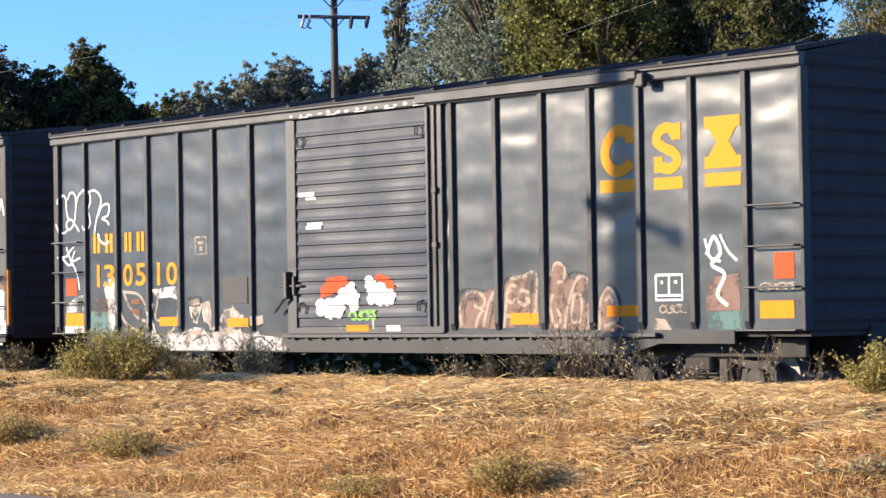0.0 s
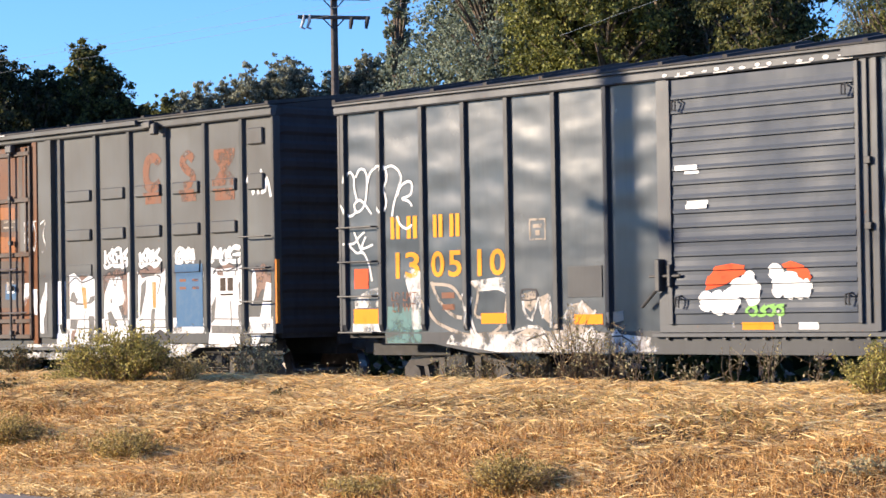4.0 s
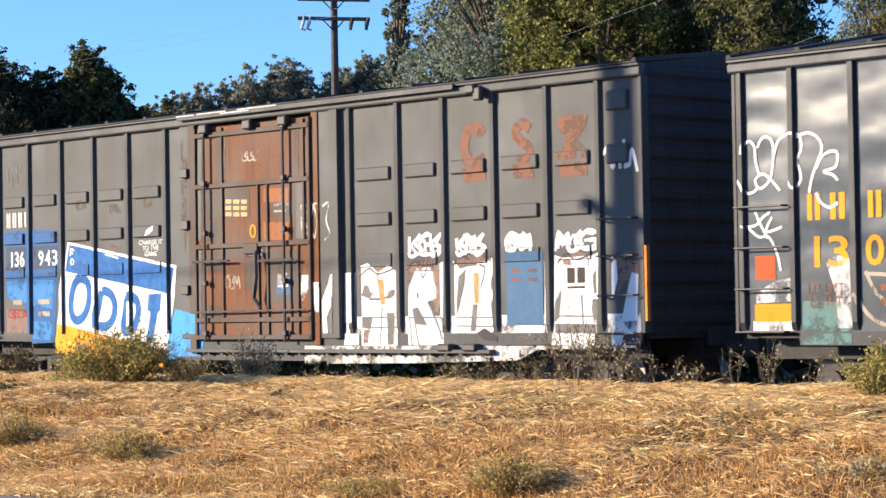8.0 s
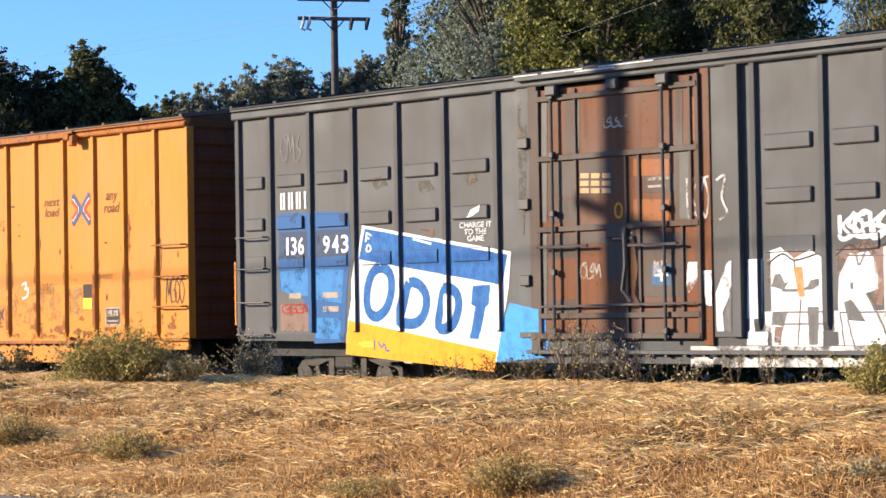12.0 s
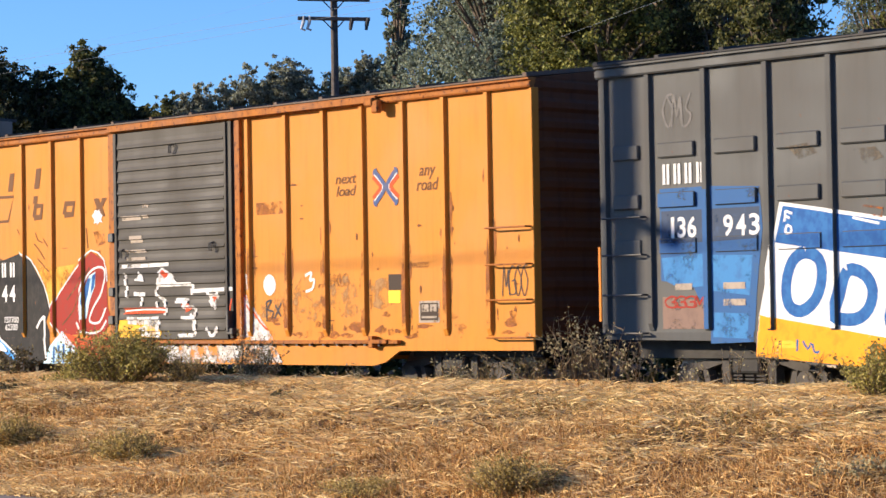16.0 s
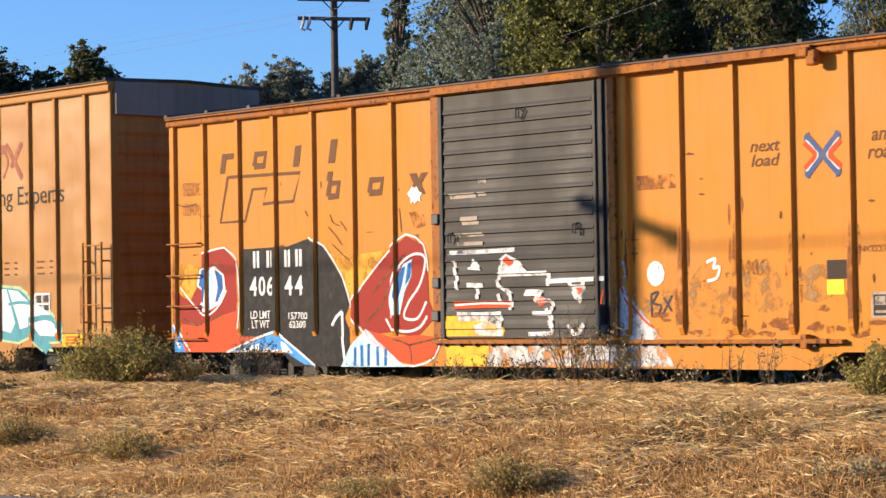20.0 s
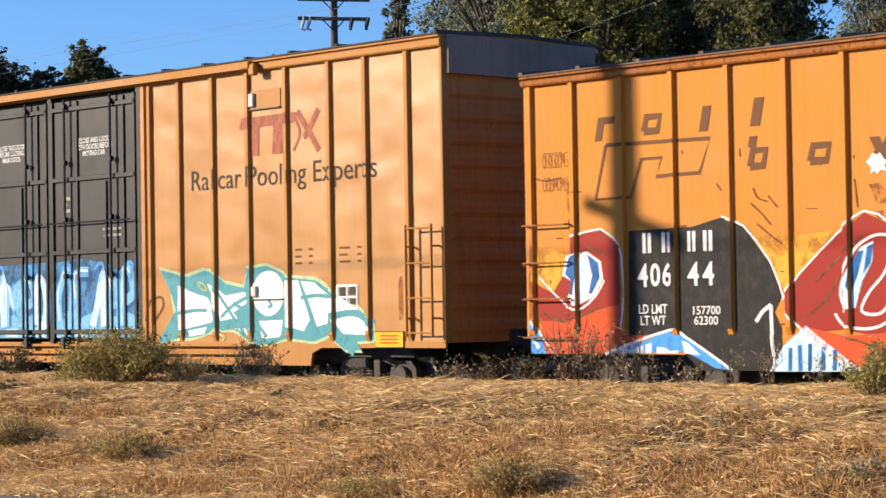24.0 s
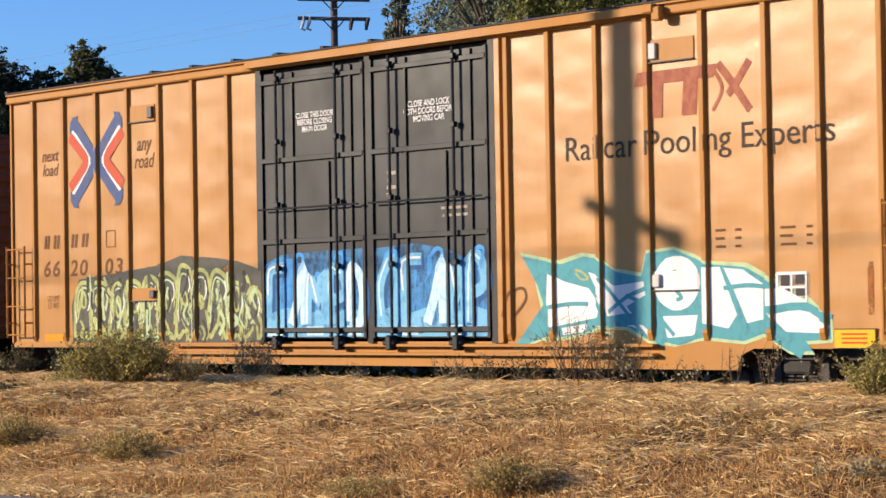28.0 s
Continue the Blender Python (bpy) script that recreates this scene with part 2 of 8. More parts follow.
c = mixer(add, join, (r, "Color"), (0.095, 0.045, 0.016), (0.21, 0.108, 0.038))
c = mixer(add, join, (n2, "Fac"), (c, 2), (0.055, 0.03, 0.014))
join(c, 2, b, "Base Color")
b.inputs["Roughness"].default_value = 0.95
bp = add("ShaderNodeBump", Strength=0.6, Distance=0.04)
join(n2, "Fac", bp, "Height")
join(bp, "Normal", b, "Normal")
SOIL = m
ground = mesh_part("ground", raw_mesh("ground", np.stack([GX, GY, ground_z(GX, GY)], -1).reshape(-1, 3), quads), SOIL, None)
ground.data.shade_smooth()
tagged(ground, "dry brown soil and thatch of a mown railway bank", "ground", kind="structure")

ASPHALT = plain("worn_asphalt", (0.20, 0.165, 0.125), 0.9, 0.3, 14.0, bump=0.4)
bm = boxes((-400, 400, -27, -9.75, -0.5, -0.235))
tagged(part("road", bm, ASPHALT, None), "grey worn asphalt road beside the grass bank", "road", kind="structure")

# ---- railway track ----
BALLAST = plain("grey_brown_ballast", (0.16, 0.14, 0.12), 0.95, 0.5, 30.0, bump=1.0)
TIE = plain("creosoted_wood", (0.07, 0.05, 0.035), 0.9, 0.4)
track = new("railway_track")
tagged(track, "worn steel rails on wooden ties in stone ballast", "railway track", kind="structure")
bm = bmesh.new()
a = [(-0.9, -0.36), (-0.1, -0.19), (3.1, -0.19), (3.9, -0.36)]
lo = [bm.verts.new((-260, y, z)) for y, z in a]
hi = [bm.verts.new((120, y, z)) for y, z in a]
for i in range(3):
    bm.faces.new((lo[i], hi[i], hi[i + 1], lo[i + 1]))
bmesh.ops.recalc_face_normals(bm, faces=bm.faces)
part("ballast", bm, BALLAST, track)
for yc in (1.5 - 0.75, 1.5 + 0.75):
    bm = boxes((-260, 120, yc - 0.035, yc + 0.035, -0.035, 0.0), (-260, 120, yc - 0.009, yc + 0.009, -0.14, -0.035), (-260, 120, yc - 0.07, yc + 0.07, -0.155, -0.14))
    part("rail", bm, STEEL, track)
me = bpy.data.meshes.new("tie")
bm = boxes((-0.11, 0.11, 0.2, 2.8, -0.32, -0.16), bev=0.01)
bm.to_mesh(me)
bm.free()
for i in range(120):
    t_ob = mesh_part("tie", me, TIE, track)
    t_ob.location.x = -62 + i * 0.53


# ---- cars of the train ----
def shift(t):
    """How far the train has rolled at t seconds."""
    u = t / 14 - 1
    return 1.8869 * t + 0.7598 * (u * u - 1) + 0.2107 * u * (u * u - 1) + 0.0073 * (u ** 4 - 1)


STEPS = [0.5 * i for i in range(57)]
WHEEL_R = 0.457
MOVING = []
TURNING = []
POST_DEEP, POST_W = 0.054, 0.07


def truck(car, xc):
    """A two-axle truck under a car."""
    tk = new("truck")
    tk.parent = car
    tk.location = (xc, 1.5, 0)
    tagged(tk, "dusty cast steel two-axle freight truck")
    for sgn, nm in ((-1, "side_frame"), (1, "side_frame")):
        y = sgn * 1.0
        bm = bmesh.new()
        prism(bm, [(-1.16, 0.38), (-1.16, 0.56), (-1.06, 0.66), (-0.78, 0.68), (-0.45, 0.76), (0.45, 0.76), (0.78, 0.68), (1.06, 0.66), (1.16, 0.56), (1.16, 0.38), (1.07, 0.38), (1.07, 0.52), (0.98, 0.58), (0.74, 0.58), (0.4, 0.68), (-0.4, 0.68), (-0.74, 0.58), (-0.98, 0.58), (-1.07, 0.52), (-1.07, 0.38)], y - 0.05, y + 0.05)
        prism(bm, [(-0.74, 0.59), (-0.70, 0.40), (-0.42, 0.22), (0.42, 0.22), (0.70, 0.40), (0.74, 0.59), (0.66, 0.58), (0.62, 0.44), (0.36, 0.30), (-0.36, 0.30), (-0.62, 0.44), (-0.66, 0.58)], y - 0.07, y + 0.07)
        box(bm, -0.42, -0.30, y - 0.08, y + 0.08, 0.26, 0.72)
        box(bm, 0.30, 0.42, y - 0.08, y + 0.08, 0.26, 0.72)
        part("side_frame", bm, TRUCK, tk)
        for dx in (-0.18, 0.0, 0.18):
            bm = bmesh.new()
            for k in range(6):
                box(bm, dx - 0.07, dx + 0.07, y - 0.07, y + 0.07, 0.33 + k * 0.045, 0.352 + k * 0.045)
            part("spring", bm, UNDER, tk)
        for dx in (-0.89, 0.89):
            bm = bmesh.new()
            wheel_disc(bm, y - 0.12, y + 0.12, 0.135, 14, dx, 0.457)
            part("bearing_cap", bm, TRUCK, tk)
    part("bolster", boxes((-0.22, 0.22, -1.15, 1.15, 0.55, 0.74), bev=0.03), UNDER, tk)
    for dx in (-0.89, 0.89):
        bm = bmesh.new()
        for sgn in (-1, 1):
            wheel_disc(bm, sgn * 0.75 - 0.07, sgn * 0.75 + 0.07, WHEEL_R)
            wheel_disc(bm, sgn * 0.665 - 0.015, sgn * 0.665 + 0.015, WHEEL_R + 0.025)
            wheel_disc(bm, sgn * 0.84 - 0.03, sgn * 0.84 + 0.03, 0.12, 12)
        wheel_disc(bm, -0.9, 0.9, 0.08, 12)
        w = part("wheelset", bm, STEEL, tk)
        w.location = (dx, 0, WHEEL_R)
        TURNING.append(w)
    return tk


def hat_post(x, z0, z1, deep=POST_DEEP, w=POST_W):
    """A pressed side post: a flat face between two flared flanks."""
    bm = bmesh.new()
    sec = [(x - w / 2 - 0.03, 0.0), (x - w / 2, -deep), (x + w / 2, -deep), (x + w / 2 + 0.022, 0.0)]
    top = [bm.verts.new((px, py, z1)) for px, py in sec]
    knee = [bm.verts.new((px, py, z0 + 0.09)) for px, py in sec]
    foot = [bm.verts.new((px, py * 0.35, z0)) for px, py in sec]
    for a, c in ((foot, knee), (knee, top)):
        for i in range(3):
            bm.faces.new((a[i], a[i + 1], c[i + 1], c[i]))
    bm.faces.new(foot[::-1])
    bm.faces.new(top)
    bmesh.ops.recalc_face_normals(bm, faces=bm.faces)
    return bm


def side_panel(x0, x1, z0, z1, buckle, seed, wave=None):
    """A sheet of the side, buckled a little between its posts."""
    nx, nz = (13, 73) if wave else (9, 25)
    X, Z = np.meshgrid(np.linspace(x0, x1, nx), np.linspace(z0, z1, nz))
    edge = np.sin(np.pi * np.linspace(0, 1, nx))[None, :] * np.sin(np.pi * np.linspace(0, 1, nz))[:, None] ** 0.5
    r = np.random.RandomState(seed)
    y = np.zeros_like(X)
    for _ in range(4):
        y += np.sin(Z * r.uniform(3, 9) + X * r.uniform(-3, 3) + r.uniform(0, 6.28))
    Y = buckle * edge * (0.8 + 0.8 * y / 4)
    if wave:
        # level folds one above the other, deepest in the upper half of the sheet
        deep, apart = wave[0] * r.uniform(0.55, 1.15), wave[1] * r.uniform(0.85, 1.25)
        U = (X - x0) / (x1 - x0)
        warp = 0.55 * np.sin(Z * r.uniform(1.2, 2.4) + r.uniform(0, 6.28)) + r.uniform(-1.2, 1.2) * (U - 0.5) + 0.4 * np.sin(U * 4 + Z * 1.7 + r.uniform(0, 6.28))
        own = 0.55 + 0.45 * np.sin(Z * r.uniform(1.5, 3.2) + r.uniform(0, 6.28))
        Y = Y + deep * edge ** 0.6 * own * np.clip((Z - 1.5) / 1.1, 0.18, 1) * (0.5 + 0.5 * np.cos(Z * math.tau / apart + warp + r.uniform(0, 6.28)))
    i = np.arange(nx * nz).reshape(nz, nx)
    f = np.stack([i[:-1, :-1], i[:-1, 1:], i[1:, 1:], i[1:, :-1]], -1).reshape(-1, 4)
    me = raw_mesh("side_panel", np.stack([X, Y, Z], -1).reshape(-1, 3), f)
    me.shade_smooth()
    return me


def ribbed_end(x, out, w, z0, z1):
    """A car end with broad pressed ribs."""
    bm = bmesh.new()
    steps, rows = 13, []
    for k in range(steps):
        za, zb = z0 + (z1 - z0) * k / steps, z0 + (z1 - z0) * (k + 1) / steps
        h = zb - za
        rows += [(za, 0.0), (za + 0.3 * h, 0.0), (za + 0.5 * h, 0.03), (za + 0.8 * h, 0.03)]
    rows.append((z1, 0.0))
    prev = None
    for z, d in rows:
        cur = [bm.verts.new((x + out * d * f, y, z)) for y, f in ((0.02, 0), (0.18, 1), (w - 0.18, 1), (w - 0.02, 0))]
        if prev:
            for i in range(3):
                bm.faces.new((prev[i], prev[i + 1], cur[i + 1], cur[i]))
        prev = cur
    bmesh.ops.recalc_face_normals(bm, faces=bm.faces)
    return bm


def box_car(name, label, left, L, eave, foot, posts, door, sill, paint, trim, roof_mat, end_mat, rail_mat, buckle=0.012, band=0.17, wide=3.0, trucks=2.0, wave=None, crown=0.2):
    car = new(name)
    tagged(car, label, "freight car", "cars of the train")
    car.location = (left, 0, 0)
    MOVING.append((car, left))
    zt = eave - band
    edges = [0.05] + [p for p in posts if p < door[0]] + [door[0]] + [door[1]] + [p for p in posts if p > door[1]] + [L - 0.05]
    k = 0
    for x0, x1 in zip(edges, edges[1:]):
        if (x0, x1) == tuple(door):
            continue
        mesh_part("side_panel", side_panel(x0, x1, foot, zt, buckle, hash_of(name) + k, wave), paint, car)
        k += 1
    for p in posts:
        part("side_post", hat_post(p, foot + 0.03, zt), trim, car)
    for x0, x1 in ((0.0, 0.06), (L - 0.06, L)):
        part("corner_post", boxes((x0, x1, -0.035, 0.1, foot, zt), bev=0.008), trim, car)
    bm = bmesh.new()
    sec = [(0.0, zt), (-0.07, zt), (-0.085, zt + 0.02), (-0.085, eave - 0.07), (-0.055, eave - 0.06), (-0.055, eave - 0.048), (-0.105, eave - 0.04), (-0.105, eave - 0.012), (0.05, eave - 0.012)]
    k = len(sec)
    a = [bm.verts.new((-0.01, y, z)) for y, z in sec]
    c = [bm.verts.new((L + 0.01, y, z)) for y, z in sec]
    for i in range(k):
        bm.faces.new((a[i], a[(i + 1) % k], c[(i + 1) % k], c[i]))
    bm.faces.new(a)
    bm.faces.new(c)
    bmesh.ops.recalc_face_normals(bm, faces=bm.faces)
    part("top_rail", bm, rail_mat, car)
    # roof: two slopes with raised seams
    peak = eave + crown
    bm = bmesh.new()
    ys = [(-0.125, eave + 0.012), (wide / 2, peak), (wide + 0.125, eave + 0.012)]
    a = [bm.verts.new((0.0, y, z)) for y, z in ys] + [bm.verts.new((0.0, y, z - 0.022)) for y, z in ys[::-1]]
    c = [bm.verts.new((L, v.co.y, v.co.z)) for v in a]
    for i in range(6):
        bm.faces.new((a[i], a[(i + 1) % 6], c[(i + 1) % 6], c[i]))
    bm.faces.new(a)
    bm.faces.new(c)
    bmesh.ops.recalc_face_normals(bm, faces=bm.faces)
    roof = part("roof", bm, roof_mat, car)
    n = int(L / 1.02)
    for i in range(n + 1):
        x = 0.04 + (L - 0.08) * i / n
        bm = bmesh.new()
        for (y0, z0), (y1, z1) in zip(ys, ys[1:]):
            v = [bm.verts.new((x + dx, y, z + dz)) for dx in (-0.035, 0.035) for (y, z) in ((y0, z0), (y1, z1)) for dz in (0.0, 0.035)]
            for q in ((1, 3, 7, 5), (0, 1, 5, 4), (0, 2, 3, 1), (4, 5, 7, 6), (2, 6, 7, 3)):
                bm.faces.new([v[j] for j in q])
        bmesh.ops.recalc_face_normals(bm, faces=bm.faces)
        part("roof_seam", bm, roof_mat, roof)
    part("far_side", boxes((0.02, L - 0.02, wide - 0.05, wide, foot, eave)), trim, car)
    part("inner_wall", boxes((door[0] - 0.1, door[1] + 0.1, 0.12, 0.16, foot, zt)), UNDER, car)
    for x, out in ((0.02, -1), (L - 0.02, 1)):
        part("end_wall", ribbed_end(x, out, wide, foot, eave), end_mat, car)
        bm = bmesh.new()
        g = [bm.verts.new((gx_, y, z)) for gx_ in (x - 0.015, x + 0.015) for y, z in ((0.02, eave - 0.01), (wide - 0.02, eave - 0.01), (wide / 2, peak - 0.02))]
        for q in ((0, 1, 2), (5, 4, 3), (0, 3, 4, 1), (1, 4, 5, 2), (2, 5, 3, 0)):
            bm.faces.new([g[j] for j in q])
        part("end_gable", bm, end_mat, car)
        part("end_brace", boxes((x - 0.04, x + 0.04, wide / 2 - 0.3, wide / 2 + 0.3, 0.86, 1.1), bev=0.01), UNDER, car)
    part("underframe", boxes((0.05, L - 0.05, 0.12, wide - 0.12, 0.98, foot + 0.02), (0.2, L - 0.2, wide / 2 - 0.2, wide / 2 + 0.2, 0.72, 0.98)), UNDER, car)
    bm = bmesh.new()
    prism(bm, sill, -0.012, 0.03)
    part("side_sill", bm, trim, car)
    bm = bmesh.new()
    prism(bm, sill, wide - 0.03, wide + 0.012)
    part("side_sill", bm, trim, car)
    for x, out in ((0.0, -1), (L, 1)):
        bm = boxes(*[(min(x, x + out * 0.45), max(x, x + out * 0.45), wide / 2 - 0.07, wide / 2 + 0.07, 0.78, 0.92),
                     (min(x + out * 0.4, x + out * 0.66), max(x + out * 0.4, x + out * 0.66), wide / 2 - 0.16, wide / 2 + 0.16, 0.72, 0.99)], bev=0.03)
        part("coupler", bm, UNDER, car)
        bm = bmesh.new()
        tube(bm, [(x, wide / 2 + 0.5, 0.86), (x + out * 0.25, wide / 2 + 0.4, 0.6), (x + out * 0.6, wide / 2 + 0.25, 0.5)], 0.025)
        part("air_hose", bm, UNDER, car)
    for xc in (trucks, L - trucks):
        truck(car, xc)
    return car


def hash_of(s):
    return sum(ord(ch) * (i + 3) for i, ch in enumerate(s)) % 1000


def rung(car, x0, x1, z, out=0.13, r=0.013, mat=DARK_BAR, parent=None):
    bm = bmesh.new()
    tube(bm, [(x0, -0.03, z), (x0 + 0.01, -out, z), (x1 - 0.01, -out, z), (x1, -0.03, z)], r)
    return part("grab_iron", bm, mat, parent or car)


def bar(parent, name, x0, x1, y0, y1, z0, z1, mat, bev=0.004, label=""):
    return part(name, boxes((x0, x1, y0, y1, z0, z1), bev=bev), mat, parent, label)


# -- painted marks: flat shapes laid on panels, posts and doors --
def catmull(pts, n=6, closed=False):
    p = [Vector(q) for q in pts]
    if closed:
        p = [p[-1]] + p + [p[0], p[1]]
    else:
        p = [p[0]] + p + [p[-1]]
    out = []
    for a, b_, c_, d in zip(p, p[1:], p[2:], p[3:]):
        for i in range(n):
            t = i / n
            out.append(0.5 * ((2 * b_) + (c_ - a) * t + (2 * a - 5 * b_ + 4 * c_ - d) * t * t + (3 * b_ - a - 3 * c_ + d) * t ** 3))
    if not closed:
        out.append(p[-2])
    return [(v.x, v.y) for v in out]


class Strip(list):
    """The quads of one painted line."""


def stroke(pts, w, n=5, closed=False):
    """Quads along a curve: a painted line of width w."""
    c = catmull(pts, n, closed)
    if closed:
        c = c + [c[0]]
    q = Strip()
    L, R = [], []
    for i, (x, z) in enumerate(c):
        a, d = c[max(i - 1, 0)], c[min(i + 1, len(c) - 1)]
        dx, dz = d[0] - a[0], d[1] - a[1]
        ln = math.hypot(dx, dz) or 1
        nx, nz = -dz / ln * w / 2, dx / ln * w / 2
        L.append((x + nx, z + nz))
        R.append((x - nx, z - nz))
    for i in range(len(c) - 1):
        q.append([L[i], R[i], R[i + 1], L[i + 1]])
    return q


def rect(x0, z0, x1, z1, lean=0.0):
    h = z1 - z0
    return [(x0, z0), (x1, z0), (x1 + lean * h, z1), (x0 + lean * h, z1)]


def blob(x, z, rx, rz, n=14, rough_=0.0, seed=1):
    r = random.Random(seed)
    return [(x + rx * math.cos(k * math.tau / n) * (1 + r.uniform(-rough_, rough_)), z + rz * math.sin(k * math.tau / n) * (1 + r.uniform(-rough_, rough_))) for k in range(n)]


def mark(car, name, shapes, mat, layer=1, label=""):
    """Lays outlines (x, z) on the side of a car, each piece on the panel, post or door that is there."""
    for s in ([shapes] if isinstance(shapes, Strip) else shapes):
        bm = bmesh.new()
        for q in (s if isinstance(s, Strip) else [s]):
            bm.faces.new([bm.verts.new((x, 0, z)) for x, z in q])
        lay(car, name, bm, mat, layer, label, True)


def lay(car, name, bm, mat, layer, label, apart=False):
    regions = DEPTHS[car.name]
    bm.normal_update()
    bmesh.ops.triangulate(bm, faces=[f for f in bm.faces if len(f.verts) > 4])
    xs = [v.co.x for v in bm.verts]
    zs = [v.co.z for v in bm.verts]
    cuts = []
    for x0, x1, z0, z1, d in regions:
        if x1 < min(xs) or x0 > max(xs) or z1 < min(zs) or z0 > max(zs):
            continue
        cuts += [(0, x0), (0, x1), (2, z0), (2, z1)]
    for ax, val in sorted(set(cuts)):
        lo_, hi_ = (min(xs), max(xs)) if ax == 0 else (min(zs), max(zs))
        if lo_ < val < hi_:
            no = (1, 0, 0) if ax == 0 else (0, 0, 1)
            co = (val, 0, 0) if ax == 0 else (0, 0, val)
            bmesh.ops.bisect_plane(bm, geom=bm.verts[:] + bm.edges[:] + bm.faces[:], plane_co=co, plane_no=no, dist=1e-5)
    out = bmesh.new()
    for f in bm.faces:
        c_ = f.calc_center_median()
        d = 0.0
        for x0, x1, z0, z1, dd in regions:
            if x0 < c_.x < x1 and z0 < c_.z < z1:
                d = dd
        vs = [out.verts.new((v.co.x, -d - 0.003 - BULGE[car.name] - 0.0012 * layer, v.co.z)) for v in f.verts]
        nf = out.faces.new(vs)
        nf.normal_update()
        if nf.normal.y > 0:
            nf.normal_flip()
    bm.free()
    bmesh.ops.remove_doubles(out, verts=out.verts, dist=1e-5)
    if apart:
        # what posts and ribs break up becomes a patch of its own on each of them
        left_, groups = set(out.faces), []
        while left_:
            todo, grp = [left_.pop()], []
            while todo:
                f = todo.pop()
                grp.append(f)
                for e in f.edges:
                    for g in e.link_faces:
                        if g in left_:
                            left_.remove(g)
                            todo.append(g)
            groups.append(grp)
        big = [grp for grp in groups if sum(f.calc_area() for f in grp) > 0.004]
        if len(groups) > 1:
            for grp in big[:-1] if len(big) == len(groups) else big:
                one = bmesh.new()
                for f in grp:
                    one.faces.new([one.verts.new(v.co) for v in f.verts])
                bmesh.ops.remove_doubles(one, verts=one.verts, dist=1e-5)
                part(name, one, mat, car, label)
                bmesh.ops.delete(out, geom=grp, context="FACES")
    return part(name, out, mat, car, label)


DEPTHS, BULGE = {}, {}


def depths(car, posts, zt, extra=(), bulge=0.0):
    """Where the side stands proud: posts first, then doors and their ribs."""
    DEPTHS[car.name] = [(p - POST_W / 2, p + POST_W / 2, 1.1, zt, POST_DEEP) for p in posts] + list(extra)
    BULGE[car.name] = bulge


def words(car, name, text, x0, x1, z0, z1, mat, lean=0.0, bold=0.0, layer=1, label=""):
    """Lettering fitted into a box on the side of a car."""
    cu = bpy.data.curves.new("lettering", "FONT")
    cu.body = text
    cu.shear = lean
    cu.offset = bold
    cu.align_x = "CENTER" if "\n" in text else "LEFT"
    cu.space_line = 0.85
    cu.resolution_u = 3
    ob = new("lettering", cu)
    bpy.context.view_layer.update()
    me = bpy.data.meshes.new_from_object(ob)
    bpy.data.objects.remove(ob)
    bm = bmesh.new()
    bm.from_mesh(me)
    bpy.data.meshes.remove(me)
    xs = [v.co.x for v in bm.verts]
    ys_ = [v.co.y for v in bm.verts]
    sx, sz = (x1 - x0) / (max(xs) - min(xs)), (z1 - z0) / (max(ys_) - min(ys_))
    mx, mz = min(xs), min(ys_)
    for v in bm.verts:
        v.co = (x0 + (v.co.x - mx) * sx, 0, z0 + (v.co.y - mz) * sz)
    bmesh.ops.dissolve_limit(bm, angle_limit=0.02, verts=bm.verts, edges=bm.edges)
    return lay(car, name, bm, mat, layer, label)


# -- doors --
def ribbed_door(car, x0, x1, z0, z1, ribs, rib_h, mat, frame_mat, front=0.06):
    """A sliding door of pressed sheet with level ribs, on a track below."""
    d = part("sliding_door", boxes((x0, x1, -front, -0.01, z0, z1), bev=0.006), mat, car)
    step = (z1 - z0 - 0.2) / ribs
    for i in range(ribs):
        z = z0 + 0.12 + step * i
        bm = bmesh.new()
        a = [(-front, z), (-front - 0.030, z + 0.014), (-front - 0.030, z + 0.035), (-front - 0.016, z + rib_h * 0.7), (-front, z + rib_h + 0.03)]
        l_ = [bm.verts.new((x0 + 0.10, y, zz)) for y, zz in a]
        r_ = [bm.verts.new((x1 - 0.06, y, zz)) for y, zz in a]
        for k in range(4):
            bm.faces.new((l_[k], r_[k], r_[k + 1], l_[k + 1]))
        bm.faces.new(l_)
        bm.faces.new(r_[::-1])
        bmesh.ops.recalc_face_normals(bm, faces=bm.faces)
        part("rib", bm, mat, d)
    for xa, xb in ((x0 - 0.005, x0 + 0.07), (x1 - 0.05, x1 + 0.005)):
        bar(d, "door_edge", xa, xb, -front - 0.03, -front + 0.01, z0, z1, frame_mat)
    return d, [(x0, x1, z0, z1, front)] + [(x0 + 0.10, x1 - 0.06, z0 + 0.12 + step * i + 0.01, z0 + 0.12 + step * i + rib_h + 0.014, front + 0.030) for i in range(ribs)]


def door_handle(door, x, z, front, mat=DARK_BAR):
    bm = bmesh.new()
    tube(bm, [(x, -front, z + 0.06), (x, -front - 0.06, z + 0.05), (x, -front - 0.06, z - 0.06), (x + 0.05, -front - 0.06, z - 0.07), (x + 0.05, -front - 0.06, z + 0.06), (x + 0.05, -front, z + 0.07)], 0.012)
    part("handle", bm, mat, door)


